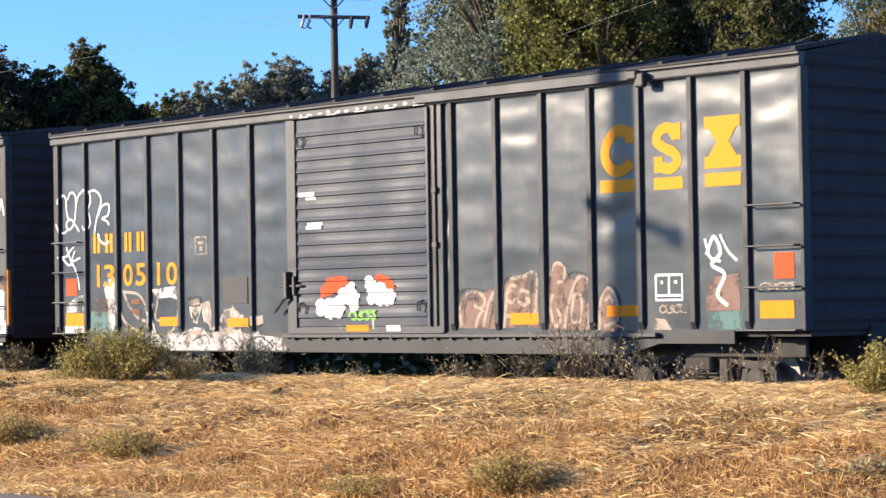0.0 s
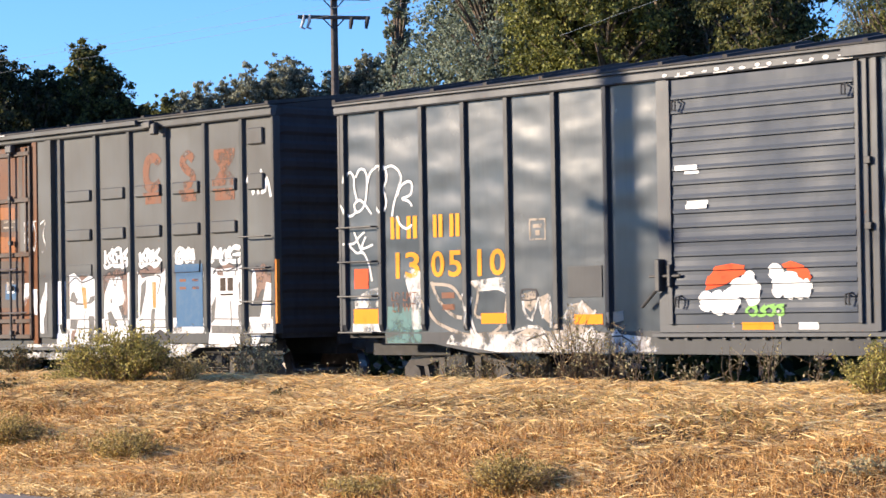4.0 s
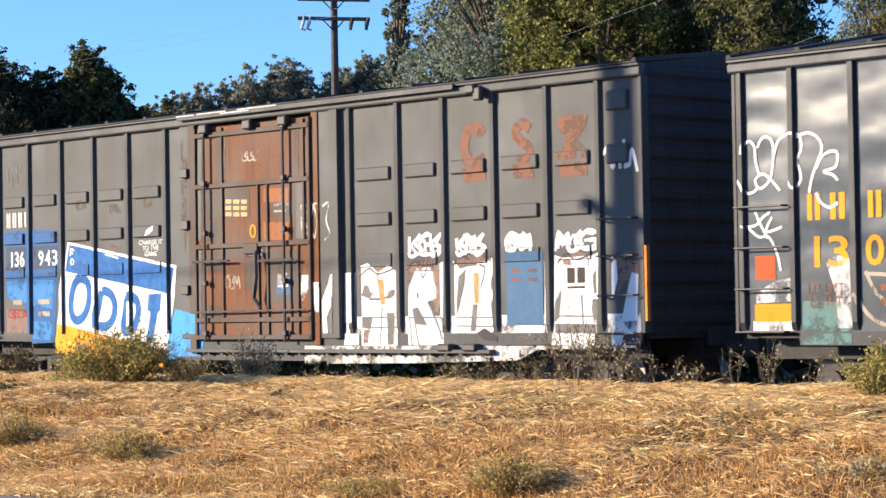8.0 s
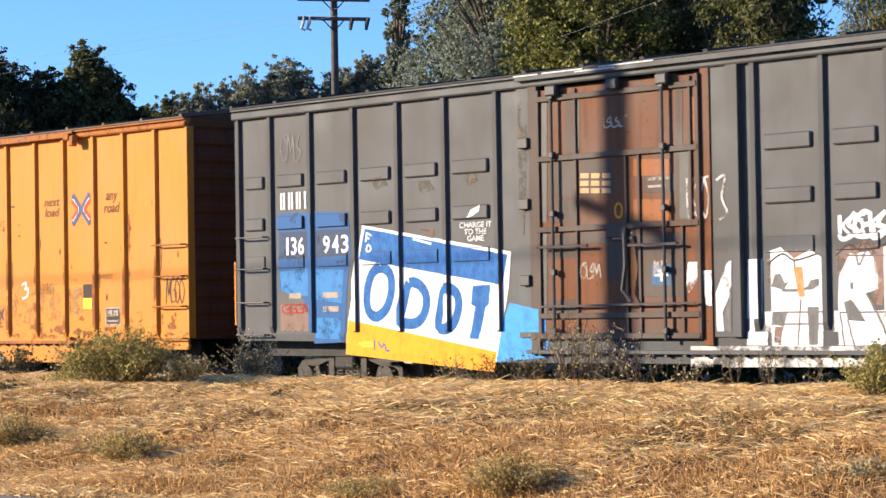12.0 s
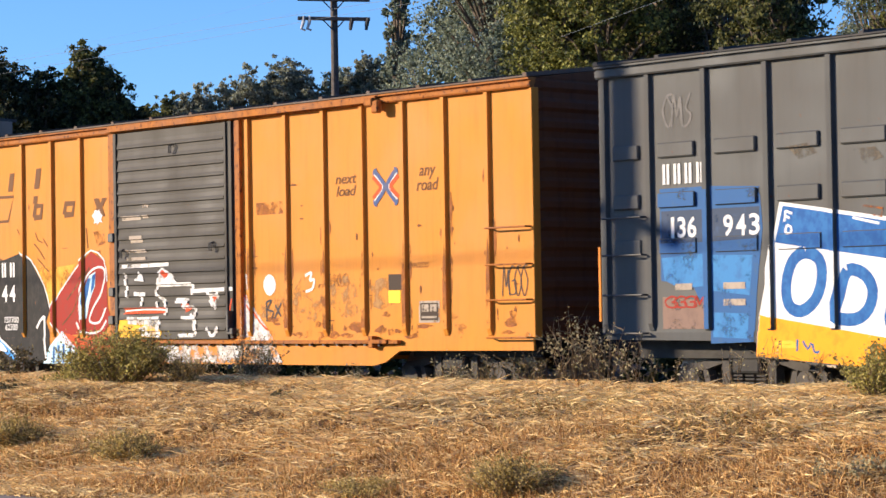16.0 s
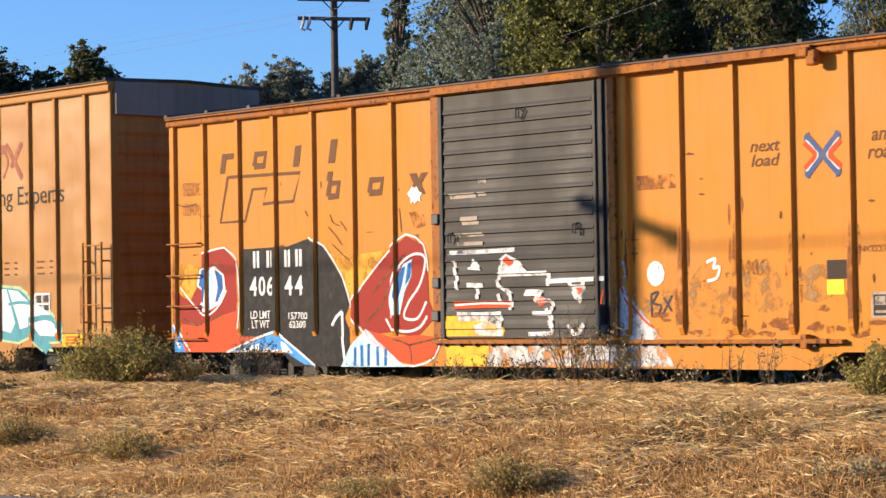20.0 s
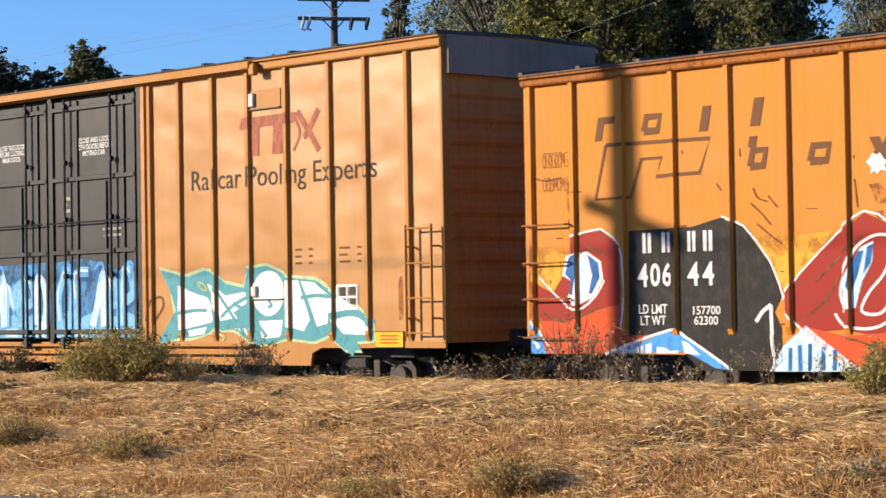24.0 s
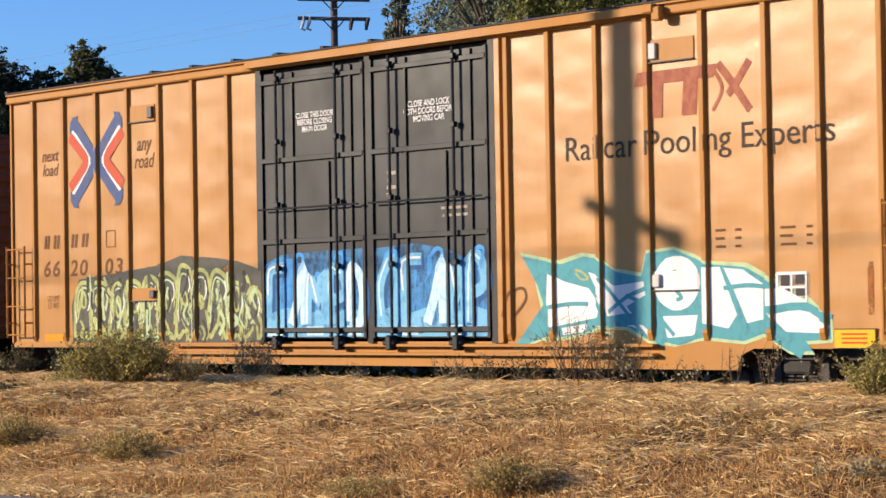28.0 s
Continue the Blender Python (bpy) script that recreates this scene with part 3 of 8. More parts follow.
def lock_rod(door, x, z0, z1, out, mat=DARK_BAR):
    bm = bmesh.new()
    tube(bm, [(x, -out, z0), (x, -out, z1)], 0.022, 8)
    rod = part("lock_rod", bm, mat, door)
    for k in range(5):
        z = z0 + 0.12 + (z1 - z0 - 0.24) * k / 4
        bar(rod, "rod_bracket", x - 0.04, x + 0.04, -out - 0.024, -out + 0.05, z - 0.04, z + 0.04, mat, 0.01)
    return rod


def plug_door(car, x0, x1, z0, z1, rods, panels, beams, front, mats, frame_mat, rod_mat):
    """A plug door: a framed leaf with level beams, upright stiffeners and lock rods."""
    d = part("plug_door", boxes((x0, x1, -front, 0.02, z0, z1), bev=0.01), mats[0], car)
    for z in beams:
        bar(d, "door_beam", x0 + 0.02, x1 - 0.02, -front - 0.045, -front + 0.005, z - 0.035, z + 0.035, frame_mat)
    for xa, za, zb in panels:
        bm = bmesh.new()
        box(bm, xa - 0.022, xa + 0.022, -front - 0.03, -front + 0.005, za, zb, 0.005)
        part("stiffener", bm, frame_mat, d)
    for xa, xb in ((x0, x0 + 0.06), (x1 - 0.06, x1)):
        bar(d, "door_edge", xa, xb, -front - 0.035, -front + 0.005, z0, z1, frame_mat)
    for x in rods:
        lock_rod(d, x, z0 - 0.02, z1 + 0.02, front + 0.085, rod_mat)
    return d


# -- car: grey with a ribbed sliding door --
A_POSTS = [0.12, 0.89, 1.77, 2.61, 3.44, 4.31, 5.22, 9.61, 10.46, 11.32, 12.18, 13.02, 13.88, 14.73]
A_SILL = [(0.95, 1.06), (0.95, 0.9), (1.95, 0.9), (2.75, 0.78), (12.75, 0.76), (13.3, 0.9), (14.5, 0.9), (14.5, 1.06)]
car_a = box_car("grey_box_car", "glossy dented grey box car with blue-grey ribbed door and faded graffiti", -32.45, 15.6, 4.34, 1.05, A_POSTS, (6.1, 9.42), A_SILL,
                GREY_A, GREY_A_TRIM, ROOF_DARK, END_GREY, GREY_A_FLAT, buckle=0.002, wave=(0.0092, 0.5), crown=0.29)
da, da_regions = ribbed_door(car_a, 6.28, 9.2, 1.14, 4.15, 16, 0.10, DOOR_A, GREY_A_FLAT)
depths(car_a, A_POSTS, 4.17, da_regions + [(0.0, 15.6, 4.17, 4.34, 0.085), (6.1, 6.28, 1.05, 4.17, 0.05), (9.2, 9.44, 1.05, 4.17, 0.05), (6.1, 9.4, 1.04, 1.14, 0.05)])
for x0, x1 in ((6.1, 6.28), (9.2, 9.3), (9.36, 9.44)):
    bar(car_a, "door_post", x0, x1, -0.05, 0.02, 1.05, 4.17, GREY_A_FLAT)
bar(car_a, "door_jamb", 9.3, 9.36, -0.02, 0.02, 1.05, 4.17, DARK_BAR)
trk = bar(car_a, "door_track", 6.0, 13.3, -0.09, 0.0, 0.985, 1.035, GREY_A_FLAT)
bar(car_a, "door_sill", 6.1, 9.4, -0.05, 0.0, 1.04, 1.14, GREY_A_FLAT)
bar(car_a, "top_track", 9.0, 13.0, -0.13, -0.09, 4.2, 4.31, GREY_A_FLAT)
for x, z in ((6.45, 3.83), (9.02, 3.83), (6.45, 1.42), (9.02, 1.42)):
    door_handle(da, x, z, 0.09)
for z in (2.55, 2.06, 1.57, 1.06):
    rung(car_a, 14.76, 15.53, z)
    rung(car_a, 0.07, 0.82, z)

# -- car: dull grey with a brown plug door --
B_POSTS = [0.08, 0.83, 1.74, 2.70, 3.64, 4.60, 5.61, 10.0, 11.02, 11.95, 12.93, 13.92, 14.84]
B_SILL = [(0.05, 1.06), (0.05, 0.97), (2.4, 0.95), (3.3, 0.67), (12.45, 0.67), (13.1, 0.9), (15.5, 0.92), (15.5, 1.06)]
car_b = box_car("grey_plug_door_box_car", "dull grey box car with rusty brown plug door and painted graffiti", -49.5, 15.6, 4.45, 1.05, B_POSTS, (6.0, 9.8), B_SILL,
                GREY_B, GREY_B_TRIM, ROOF_DARK, END_GREY, GREY_B, buckle=0.002)
db = plug_door(car_b, 6.42, 9.2, 0.98, 4.22, (6.76, 8.66), [(7.12, 0.98, 4.2), (9.05, 2.45, 4.2), (7.98, 0.98, 3.3), (8.2, 1.0, 3.3), (8.9, 0.98, 2.4)], (3.32, 2.4, 1.28, 1.02, 4.1), 0.07, [DOOR_B], DOOR_B_GREY, DARK_BAR)
B_PROUD = [(6.42, 9.2, 0.98, 4.22, 0.07), (6.02, 6.26, 1.0, 4.28, 0.05), (6.26, 6.42, 0.8, 4.28, 0.075), (9.2, 9.34, 0.9, 4.28, 0.06), (9.34, 9.62, 1.0, 4.28, 0.04), (9.62, 9.8, 1.0, 4.28, 0.085)]
bar(car_b, "door_post", 6.02, 6.26, -0.05, 0.02, 1.0, 4.28, GREY_B)
bar(car_b, "door_post", 6.26, 6.42, -0.075, 0.02, 0.8, 4.28, DOOR_B_GREY)
bar(car_b, "door_post", 9.2, 9.34, -0.06, 0.02, 0.9, 4.28, DOOR_B)
bar(car_b, "door_post", 9.34, 9.62, -0.04, 0.02, 1.0, 4.28, GREY_B)
bar(car_b, "door_post", 9.62, 9.8, -0.085, 0.02, 1.0, 4.28, GREY_B)
bar(car_b, "door_track", 6.2, 12.9, -0.12, -0.01, 0.79, 0.84, GREY_B)
bar(car_b, "top_track", 6.1, 12.3, -0.16, -0.1, 4.36, 4.43, GREY_B)
for i, p in enumerate(B_POSTS[:-1]):
    nxt = B_POSTS[i + 1]
    if nxt - p > 1.5 or nxt - p < 0.6:
        continue
    for z in (3.22, 2.6, 2.03) if p < 6 else (3.22, 2.58, 2.0):
        low_ = z < 2.1
        bm = boxes((p + 0.14, nxt - 0.17, -0.02 if low_ else -0.04, 0.0, z, z + 0.19), bev=0.008 if low_ else 0.018)
        part("side_bracket", bm, GREY_B, car_b)
        B_PROUD.append((p + 0.15, nxt - 0.18, z + 0.01, z + 0.18, 0.02 if low_ else 0.04))
depths(car_b, B_POSTS, 4.28, B_PROUD)
for z in (4.14 - 0.26, 3.2):
    part("side_bracket", boxes((14.98, 15.35, -0.045, 0, z, z + 0.25), bev=0.018), GREY_B, car_b)
for z in (2.5, 2.03, 1.53, 1.05):
    rung(car_b, 0.1, 0.78, z)
    rung(car_b, 14.86, 15.5, z)

# -- car: yellow-orange with a charcoal ribbed door --
C_POSTS = [0.10, 0.86, 1.71, 2.56, 3.45, 4.33, 5.18, 9.58, 10.47, 11.33, 12.18, 13.04, 13.87, 14.72]
C_SILL = [(0.05, 1.02), (0.05, 0.79), (2.7, 0.785), (3.2, 0.61), (12.35, 0.61), (12.6, 0.66), (12.9, 0.82), (15.52, 0.83), (15.52, 1.02)]
car_c = box_car("yellow_box_car", "weathered yellow-orange box car with charcoal ribbed door and graffiti", -66.27, 15.58, 4.43, 1.0, C_POSTS, (6.0, 9.4), C_SILL,
                YELLOW_C, YELLOW_C, ROOF_C, END_BROWN, RUSTY_C, buckle=0.002, band=0.14)
dc, dc_regions = ribbed_door(car_c, 6.2, 9.12, 0.99, 4.28, 17, 0.10, DOOR_C, DOOR_C)
depths(car_c, C_POSTS, 4.29, dc_regions + [(6.02, 6.2, 1.0, 4.29, 0.06), (9.12, 9.22, 1.0, 4.29, 0.06), (9.3, 9.42, 1.0, 4.29, 0.06)])
for x0, x1, mm in ((6.02, 6.2, RUSTY_C), (9.12, 9.22, DOOR_C), (9.3, 9.42, RUSTY_C)):
    bar(car_c, "door_post", x0, x1, -0.06, 0.02, 1.0, 4.29, mm)
bar(car_c, "door_jamb", 9.22, 9.3, -0.02, 0.02, 1.0, 4.29, DARK_BAR)
bar(car_c, "door_track", 6.0, 12.95, -0.1, -0.01, 0.92, 0.97, RUSTY_C)
bar(car_c, "top_track", 6.1, 12.6, -0.14, -0.1, 4.31, 4.40, RUSTY_C)
for z in (2.46, 1.97, 1.5, 1.0):
    rung(car_c, 14.75, 15.53, z, mat=RUSTY_C)
    rung(car_c, 0.02, 0.82, z, mat=RUSTY_C)

# -- car: tall tan-orange with a pair of black plug doors --
D_POSTS = [0.70, 1.60, 2.53, 3.40, 4.25, 5.12, 6.0, 12.0, 12.77, 13.62, 14.48, 15.38, 16.36, 17.15, 18.03]
D_SILL = [(0.03, 0.95), (0.03, 0.86), (2.85, 0.86), (2.9, 0.62), (15.86, 0.6), (15.9, 0.78), (16.1, 0.86), (18.73, 0.86), (18.73, 0.95)]
car_d = box_car("tall_orange_box_car", "tall tan-orange box car with black double plug doors and graffiti", -86.59, 18.76, 5.16, 0.93, D_POSTS, (6.7, 11.86), D_SILL,
                TAN_D, TAN_D_FLAT, ROOF_DARK, END_TAN, TAN_D_FLAT, buckle=0.002, band=0.17, trucks=2.3, wave=(0.0085, 0.72), crown=0.06)
for x0, x1, rods in ((6.84, 9.18, (7.29, 8.63)), (9.3, 11.68, (9.78, 11.08))):
    dd = plug_door(car_d, x0, x1, 1.0, 4.92, rods, [(x0 + 0.75, 1.0, 4.9), (x0 + 1.55, 1.0, 3.55), (x0 + 2.05, 1.0, 4.9)], (4.78, 3.62, 2.42, 1.12), 0.05, [BLACK_D], BLACK_D, BLACK_D)
    bm = bmesh.new()
    tube(bm, [(x0 + 0.05, -0.16, 2.9), (x1 - 0.05, -0.16, 2.9)], 0.014)
    part("lever_rod", bm, BLACK_D, dd)
depths(car_d, D_POSTS, 4.99, [(6.84, 9.18, 1.0, 4.92, 0.05), (9.3, 11.68, 1.0, 4.92, 0.05), (6.72, 6.84, 0.93, 4.99, 0.06), (9.18, 9.3, 0.93, 4.99, 0.06), (11.68, 11.9, 0.93, 4.99, 0.06)])
for x0, x1, mm in ((6.72, 6.84, BLACK_D), (9.18, 9.3, BLACK_D), (11.68, 11.8, BLACK_D), (11.8, 11.9, TAN_D)):
    bar(car_d, "door_post", x0, x1, -0.06, 0.02, 0.93, 4.99, mm)
for z in (0.9, 0.78):
    bar(car_d, "door_track", 4.6, 14.6, -0.13, -0.01, z - 0.02, z + 0.02, TAN_D_FLAT)
bar(car_d, "top_track", 6.6, 14.6, -0.17, -0.1, 5.02, 5.12, TAN_D_FLAT)
part("height_band", boxes((18.735, 18.835, 0.03, 2.97, 4.62, 5.15)), SHADED_BAND, car_d, "off-white band across the end, shade put into its colour")


def ladder(car, x0, x1, z0, z1, mat):
    bm = bmesh.new()
    tube(bm, [(x0, -0.15, z0), (x0, -0.15, z1)], 0.02)
    lad = part("ladder", bm, mat, car)
    bm = bmesh.new()
    tube(bm, [(x1, -0.15, z0), (x1, -0.15, z1)], 0.02)
    part("stile", bm, mat, lad)
    for k in range(4):
        z = z0 + 0.05 + (z1 - z0 - 0.1) * k / 3
        bm = bmesh.new()
        tube(bm, [(x0 - 0.02, -0.15, z), (x1 + 0.02, -0.15, z)], 0.014)
        part("rung", bm, mat, lad)
    for x in (x0, x1):
        for z in (z0 + 0.25, z1 - 0.3):
            bm = bmesh.new()
            tube(bm, [(x, -0.15, z), (x, 0.0, z)], 0.016)
            part("standoff", bm, mat, lad)


ladder(car_d, 18.1, 18.62, 1.02, 2.56, TAN_D_FLAT)
ladder(car_d, 0.05, 0.58, 1.02, 2.56, TAN_D_FLAT)

# -- fittings on doors, rails and sills --
for x in (7.25, 8.65, 9.75, 11.1):
    bm = boxes((x - 0.16, x + 0.10, -0.17, -0.05, 0.90, 0.97), (x - 0.06, x + 0.06, -0.2, -0.05, 0.83, 1.04), bev=0.02)
    part("door_roller", bm, BLACK_D, car_d, "black door roller bracket")
for car_, x0, x1 in ((car_a, 0.3, 1.9), (car_a, 13.3, 15.3), (car_b, 0.3, 2.5), (car_b, 12.9, 15.3), (car_c, 0.3, 2.8), (car_c, 12.8, 15.3)):
    bar(car_, "draft_sill", x0, x1, 0.34, 0.40, 0.73, 0.95, UNDER, label="grimy black sill below the body")
bar(car_d, "draft_sill", 15.92, 17.75, 0.3, 0.36, 0.72, 0.88, UNDER, label="black sill below the body")
bar(car_d, "draft_sill", 1.0, 2.84, 0.3, 0.36, 0.72, 0.88, UNDER, label="black sill below the body")
for x0, x1, z0, z1 in ((14.52, 15.25, 4.42, 4.70), (14.52, 15.25, 1.58, 1.82), (3.42, 4.12, 4.44, 4.70), (3.42, 4.12, 1.60, 1.80)):
    pk = bar(car_d, "placard_board", x0, x1, -0.014, 0.0, z0, z1, WHITE if x0 > 10 and z0 < 2 else TAN_D_FLAT, 0.004)
    bar(pk, "placard_latch", x0 + (0.02 if x0 > 10 else 0.55), x0 + (0.14 if x0 > 10 else 0.68), -0.06, -0.01, z0 + 0.04, z1 - 0.04, WHITE_BAND if x0 > 10 else DARK_BAR, 0.01)
    bar(pk, "placard_ledge", x0, x1, -0.04, -0.01, z0 - 0.012, z0 + 0.005, DARK_BAR, 0.003)
for car_, x, z, mat_ in ((car_a, 13.15, 4.22, DARK_BAR), (car_b, 12.75, 4.30, DARK_BAR), (car_c, 12.6, 4.28, RUSTY_C), (car_d, 14.75, 5.04, TAN_D_FLAT)):
    bm = boxes((x - 0.16, x + 0.02, -0.22, -0.10, z - 0.03, z + 0.09), (x - 0.03, x + 0.12, -0.2, -0.1, z - 0.13, z + 0.05), bev=0.02)
    part("door_stop", bm, mat_, car_, "bent steel door stop under the roof rail")
bm = boxes((5.98, 6.5, -0.12, -0.09, 1.72, 1.76), (6.12, 6.2, -0.16, -0.05, 1.55, 1.95), (6.3, 6.36, -0.14, -0.06, 1.6, 1.88), bev=0.012)
tube(bm, [(6.16, -0.13, 1.6), (5.86, -0.1, 1.36)], 0.022)
part("door_lever", bm, DARK_BAR, car_a, "black door lever and latch")
for z in (3.0, 2.25):
    bar(car_a, "latch_lug", 9.27, 9.36, -0.1, -0.02, z - 0.04, z + 0.04, DARK_BAR)
for x, z in ((7.76, 3.95), (6.42, 2.35), (8.75, 2.4)):
    door_handle(dc, x, z, 0.08)
bm = boxes((9.14, 9.3, -0.14, -0.06, 1.06, 1.16), (9.16, 9.22, -0.16, -0.06, 1.1, 1.42), bev=0.012)
part("door_lever", bm, DARK_BAR, car_c, "black door lever")
for x, z in ((6.14, 1.75), (6.14, 2.62), (6.12, 1.3)):
    bar(car_c, "latch_lug", x - 0.08, x + 0.06, -0.12, -0.05, z - 0.07, z + 0.07, DARK_BAR, 0.01)
bm = bmesh.new()
tube(bm, [(6.5, -0.19, 2.17), (7.4, -0.19, 2.17)], 0.02)
part("lever_rod", bm, STEEL, db, "bright steel lever rod")
bm = bmesh.new()
tube(bm, [(8.1, -0.19, 2.15), (8.9, -0.19, 2.15)], 0.02)
part("lever_rod", bm, STEEL, db, "bright steel lever rod")
part("lock_box", boxes((7.66, 8.0, -0.13, -0.06, 2.26, 2.42), bev=0.01), DOOR_B_GREY, db, "grey lock cover plate")
bm = bmesh.new()
tube(bm, [(8.02, -0.17, 2.3), (8.06, -0.2, 1.9), (8.0, -0.2, 1.6), (8.12, -0.17, 1.45)], 0.03)
part("lock_lever", bm, DARK_BAR, db)
bm = bmesh.new()
tube(bm, [(6.5, -0.17, 1.4), (9.15, -0.17, 1.42)], 0.016)
part("lever_rod", bm, STEEL, db)
for x, z in ((6.2, 3.55), (6.2, 1.75), (6.2, 2.75)):
    bar(car_b, "latch_lug", x - 0.1, x + 0.08, -0.12, -0.04, z - 0.07, z + 0.07, DARK_BAR, 0.01)
for x0, x1, z in ((6.1, 6.55, 4.415), (6.62, 7.35, 4.418), (7.2, 7.9, 4.39), (7.62, 8.55, 4.42)):
    bar(car_b, "weather_strip", x0, x1, -0.17, -0.155, z, z + 0.018, WHITE_BAND, 0, "bare metal strip over the door")
for x in (6.78, 7.85, 8.68):
    bar(car_b, "door_roller", x - 0.1, x + 0.1, -0.2, -0.1, 4.12, 4.26, DARK_BAR, 0.02)
for x in (12.05, 12.55):
    bar(car_b, "track_stop", x - 0.16, x + 0.1, -0.16, -0.02, 0.82, 0.92, DARK_BAR, 0.02)
bm = boxes((12.3, 12.75, -0.13, -0.03, 0.92, 0.98), (12.36, 12.46, -0.13, -0.03, 0.86, 1.03), bev=0.01)
part("track_stop", bm, RUSTY_C, car_c)
# rack teeth along the lower door tracks
for car_, x0, x1, z, out in ((car_a, 6.2, 13.2, 0.965, 0.06), (car_c, 6.2, 12.8, 0.9, 0.07), (car_b, 6.4, 12.6, 0.77, 0.09)):
    n = int((x1 - x0) / 0.3)
    for i in range(n):
        x = x0 + (x1 - x0) * i / n
        bar(car_, "track_bolt", x, x + 0.045, -out, -0.01, z - 0.012, z + 0.02, DARK_BAR, 0)

# bare worn spots on the rail over the door
r_ = random.Random(3)
for i in range(15):
    x_ = 6.3 + 0.205 * i + r_.uniform(-0.03, 0.03)
    mark(car_a, "bare_spot", [blob(x_, 4.215 + r_.uniform(-0.008, 0.012), r_.uniform(0.025, 0.06), r_.uniform(0.014, 0.03), 8, 0.3, i)], WHITE_BAND, 1, "bare bright spot worn in the paint")
    if i % 3 == 1:
        mark(car_a, "bare_spot", [rect(x_ - 0.06, 4.178, x_ + 0.16, 4.192)], WHITE_BAND, 1, "bare bright spot worn in the paint")

# -- the end of the next car --
E_POSTS = [0.8 + 0.86 * i for i in range(6)] + [9.6 + 0.86 * i for i in range(7)]
E_SILL = [(0.05, 1.02), (0.05, 0.83), (2.7, 0.82), (3.2, 0.65), (12.35, 0.65), (12.9, 0.82), (15.52, 0.83), (15.52, 1.02)]
car_e = box_car("brown_box_car", "plain brown box car coupled behind the tall orange one", -103.6, 15.58, 4.45, 1.0, E_POSTS, (6.0, 9.4), E_SILL,
                DOOR_B_GREY, DOOR_B_GREY, ROOF_DARK, DOOR_B_GREY, DOOR_B_GREY, buckle=0.002)
de, de_regions = ribbed_door(car_e, 6.2, 9.12, 0.99, 4.28, 12, 0.10, DOOR_B_GREY, DOOR_B_GREY)

# ---- painted marks on the cars ----
WHITE_TAG = sprayed("scuffed_white_spray", (0.68, 0.67, 0.65), (0.34, 0.31, 0.29), cover=0.35, thin=True)
BLUE = sprayed("blue_spray", (0.014, 0.085, 0.27), (0.024, 0.13, 0.35), cover=0.42)
LIGHT_BLUE = sprayed("light_blue_spray", (0.17, 0.42, 0.62), (0.10, 0.30, 0.5), cover=0.38)
DEEP_BLUE = sprayed("deep_blue_spray", (0.02, 0.09, 0.24), cover=0.3)
BLUE_HAZE = sprayed("blue_haze", (0.028, 0.098, 0.25), (0.045, 0.105, 0.21), cover=0.29, thin=True)
SLATE_HAZE = sprayed("slate_blue_haze", (0.042, 0.062, 0.105), (0.05, 0.085, 0.16), cover=0.31, thin=True)
CYAN_HAZE = sprayed("cyan_haze", (0.045, 0.19, 0.42), (0.04, 0.14, 0.33), cover=0.35, thin=True)
BLUE_SPRAY = sprayed("mid_blue_spray", (0.045, 0.18, 0.36), (0.02, 0.05, 0.10), cover=0.42)
SKY_BLUE = sprayed("sky_blue_spray", (0.06, 0.29, 0.66), (0.05, 0.2, 0.5), cover=0.36)
PALE_CYAN = sprayed("pale_cyan_spray", (0.50, 0.70, 0.78), (0.3, 0.5, 0.62), cover=0.36)
TEAL = sprayed("teal_spray", (0.08, 0.29, 0.33), (0.06, 0.22, 0.26), cover=0.36)
TEAL_PALE = sprayed("pale_green_spray", (0.42, 0.52, 0.28), (0.3, 0.4, 0.25), cover=0.36)
LIME = sprayed("lime_spray", (0.40, 0.42, 0.15), (0.25, 0.26, 0.1), cover=0.40)
GREEN_GREY = sprayed("grey_green_spray", (0.085, 0.085, 0.07), cover=0.30, thin=True)
DARK_SPRAY = sprayed("dark_spray", (0.045, 0.042, 0.045), cover=0.2)
BLACK_SPRAY = sprayed("black_spray", (0.014, 0.0135, 0.014), (0.03, 0.027, 0.025), cover=0.38)
RED_SPRAY = sprayed("dark_red_spray", (0.29, 0.022, 0.014), (0.24, 0.03, 0.02), cover=0.38)
RED_ORANGE = sprayed("bright_red_spray", (0.58, 0.07, 0.018), (0.46, 0.07, 0.02), cover=0.38)
ORANGE_PAINT = sprayed("orange_spray", (0.86, 0.32, 0.015), (0.72, 0.25, 0.015), cover=0.36)
YELLOW_SPRAY = sprayed("yellow_spray", (0.80, 0.45, 0.04), (0.65, 0.33, 0.04), cover=0.38)
PALE_YELLOW = sprayed("pale_yellow_spray", (0.68, 0.34, 0.04), (0.6, 0.26, 0.03), cover=0.36, thin=True)
WHITE_WORN = sprayed("worn_white_spray", (0.62, 0.60, 0.57), (0.4, 0.37, 0.34), cover=0.40, thin=True)
PINK_BROWN = sprayed("pink_brown_spray", (0.21, 0.135, 0.105), (0.17, 0.11, 0.09), cover=0.37, thin=True)
CREAM = sprayed("cream_spray", (0.36, 0.30, 0.24), (0.27, 0.22, 0.18), cover=0.36, thin=True)
FADED_MAROON = sprayed("faded_maroon", (0.26, 0.075, 0.05), (0.34, 0.12, 0.06), cover=0.42)
RED_OR_EDGE = sprayed("tan_orange_edge", (0.66, 0.22, 0.035), (0.5, 0.17, 0.03), cover=0.36)
GREY_OVER = sprayed("grey_spray", (0.115, 0.11, 0.105), (0.16, 0.15, 0.14), cover=0.4)
ORANGE_FADE = sprayed("faded_orange_spray", (0.55, 0.19, 0.05), (0.5, 0.28, 0.16), cover=0.38)
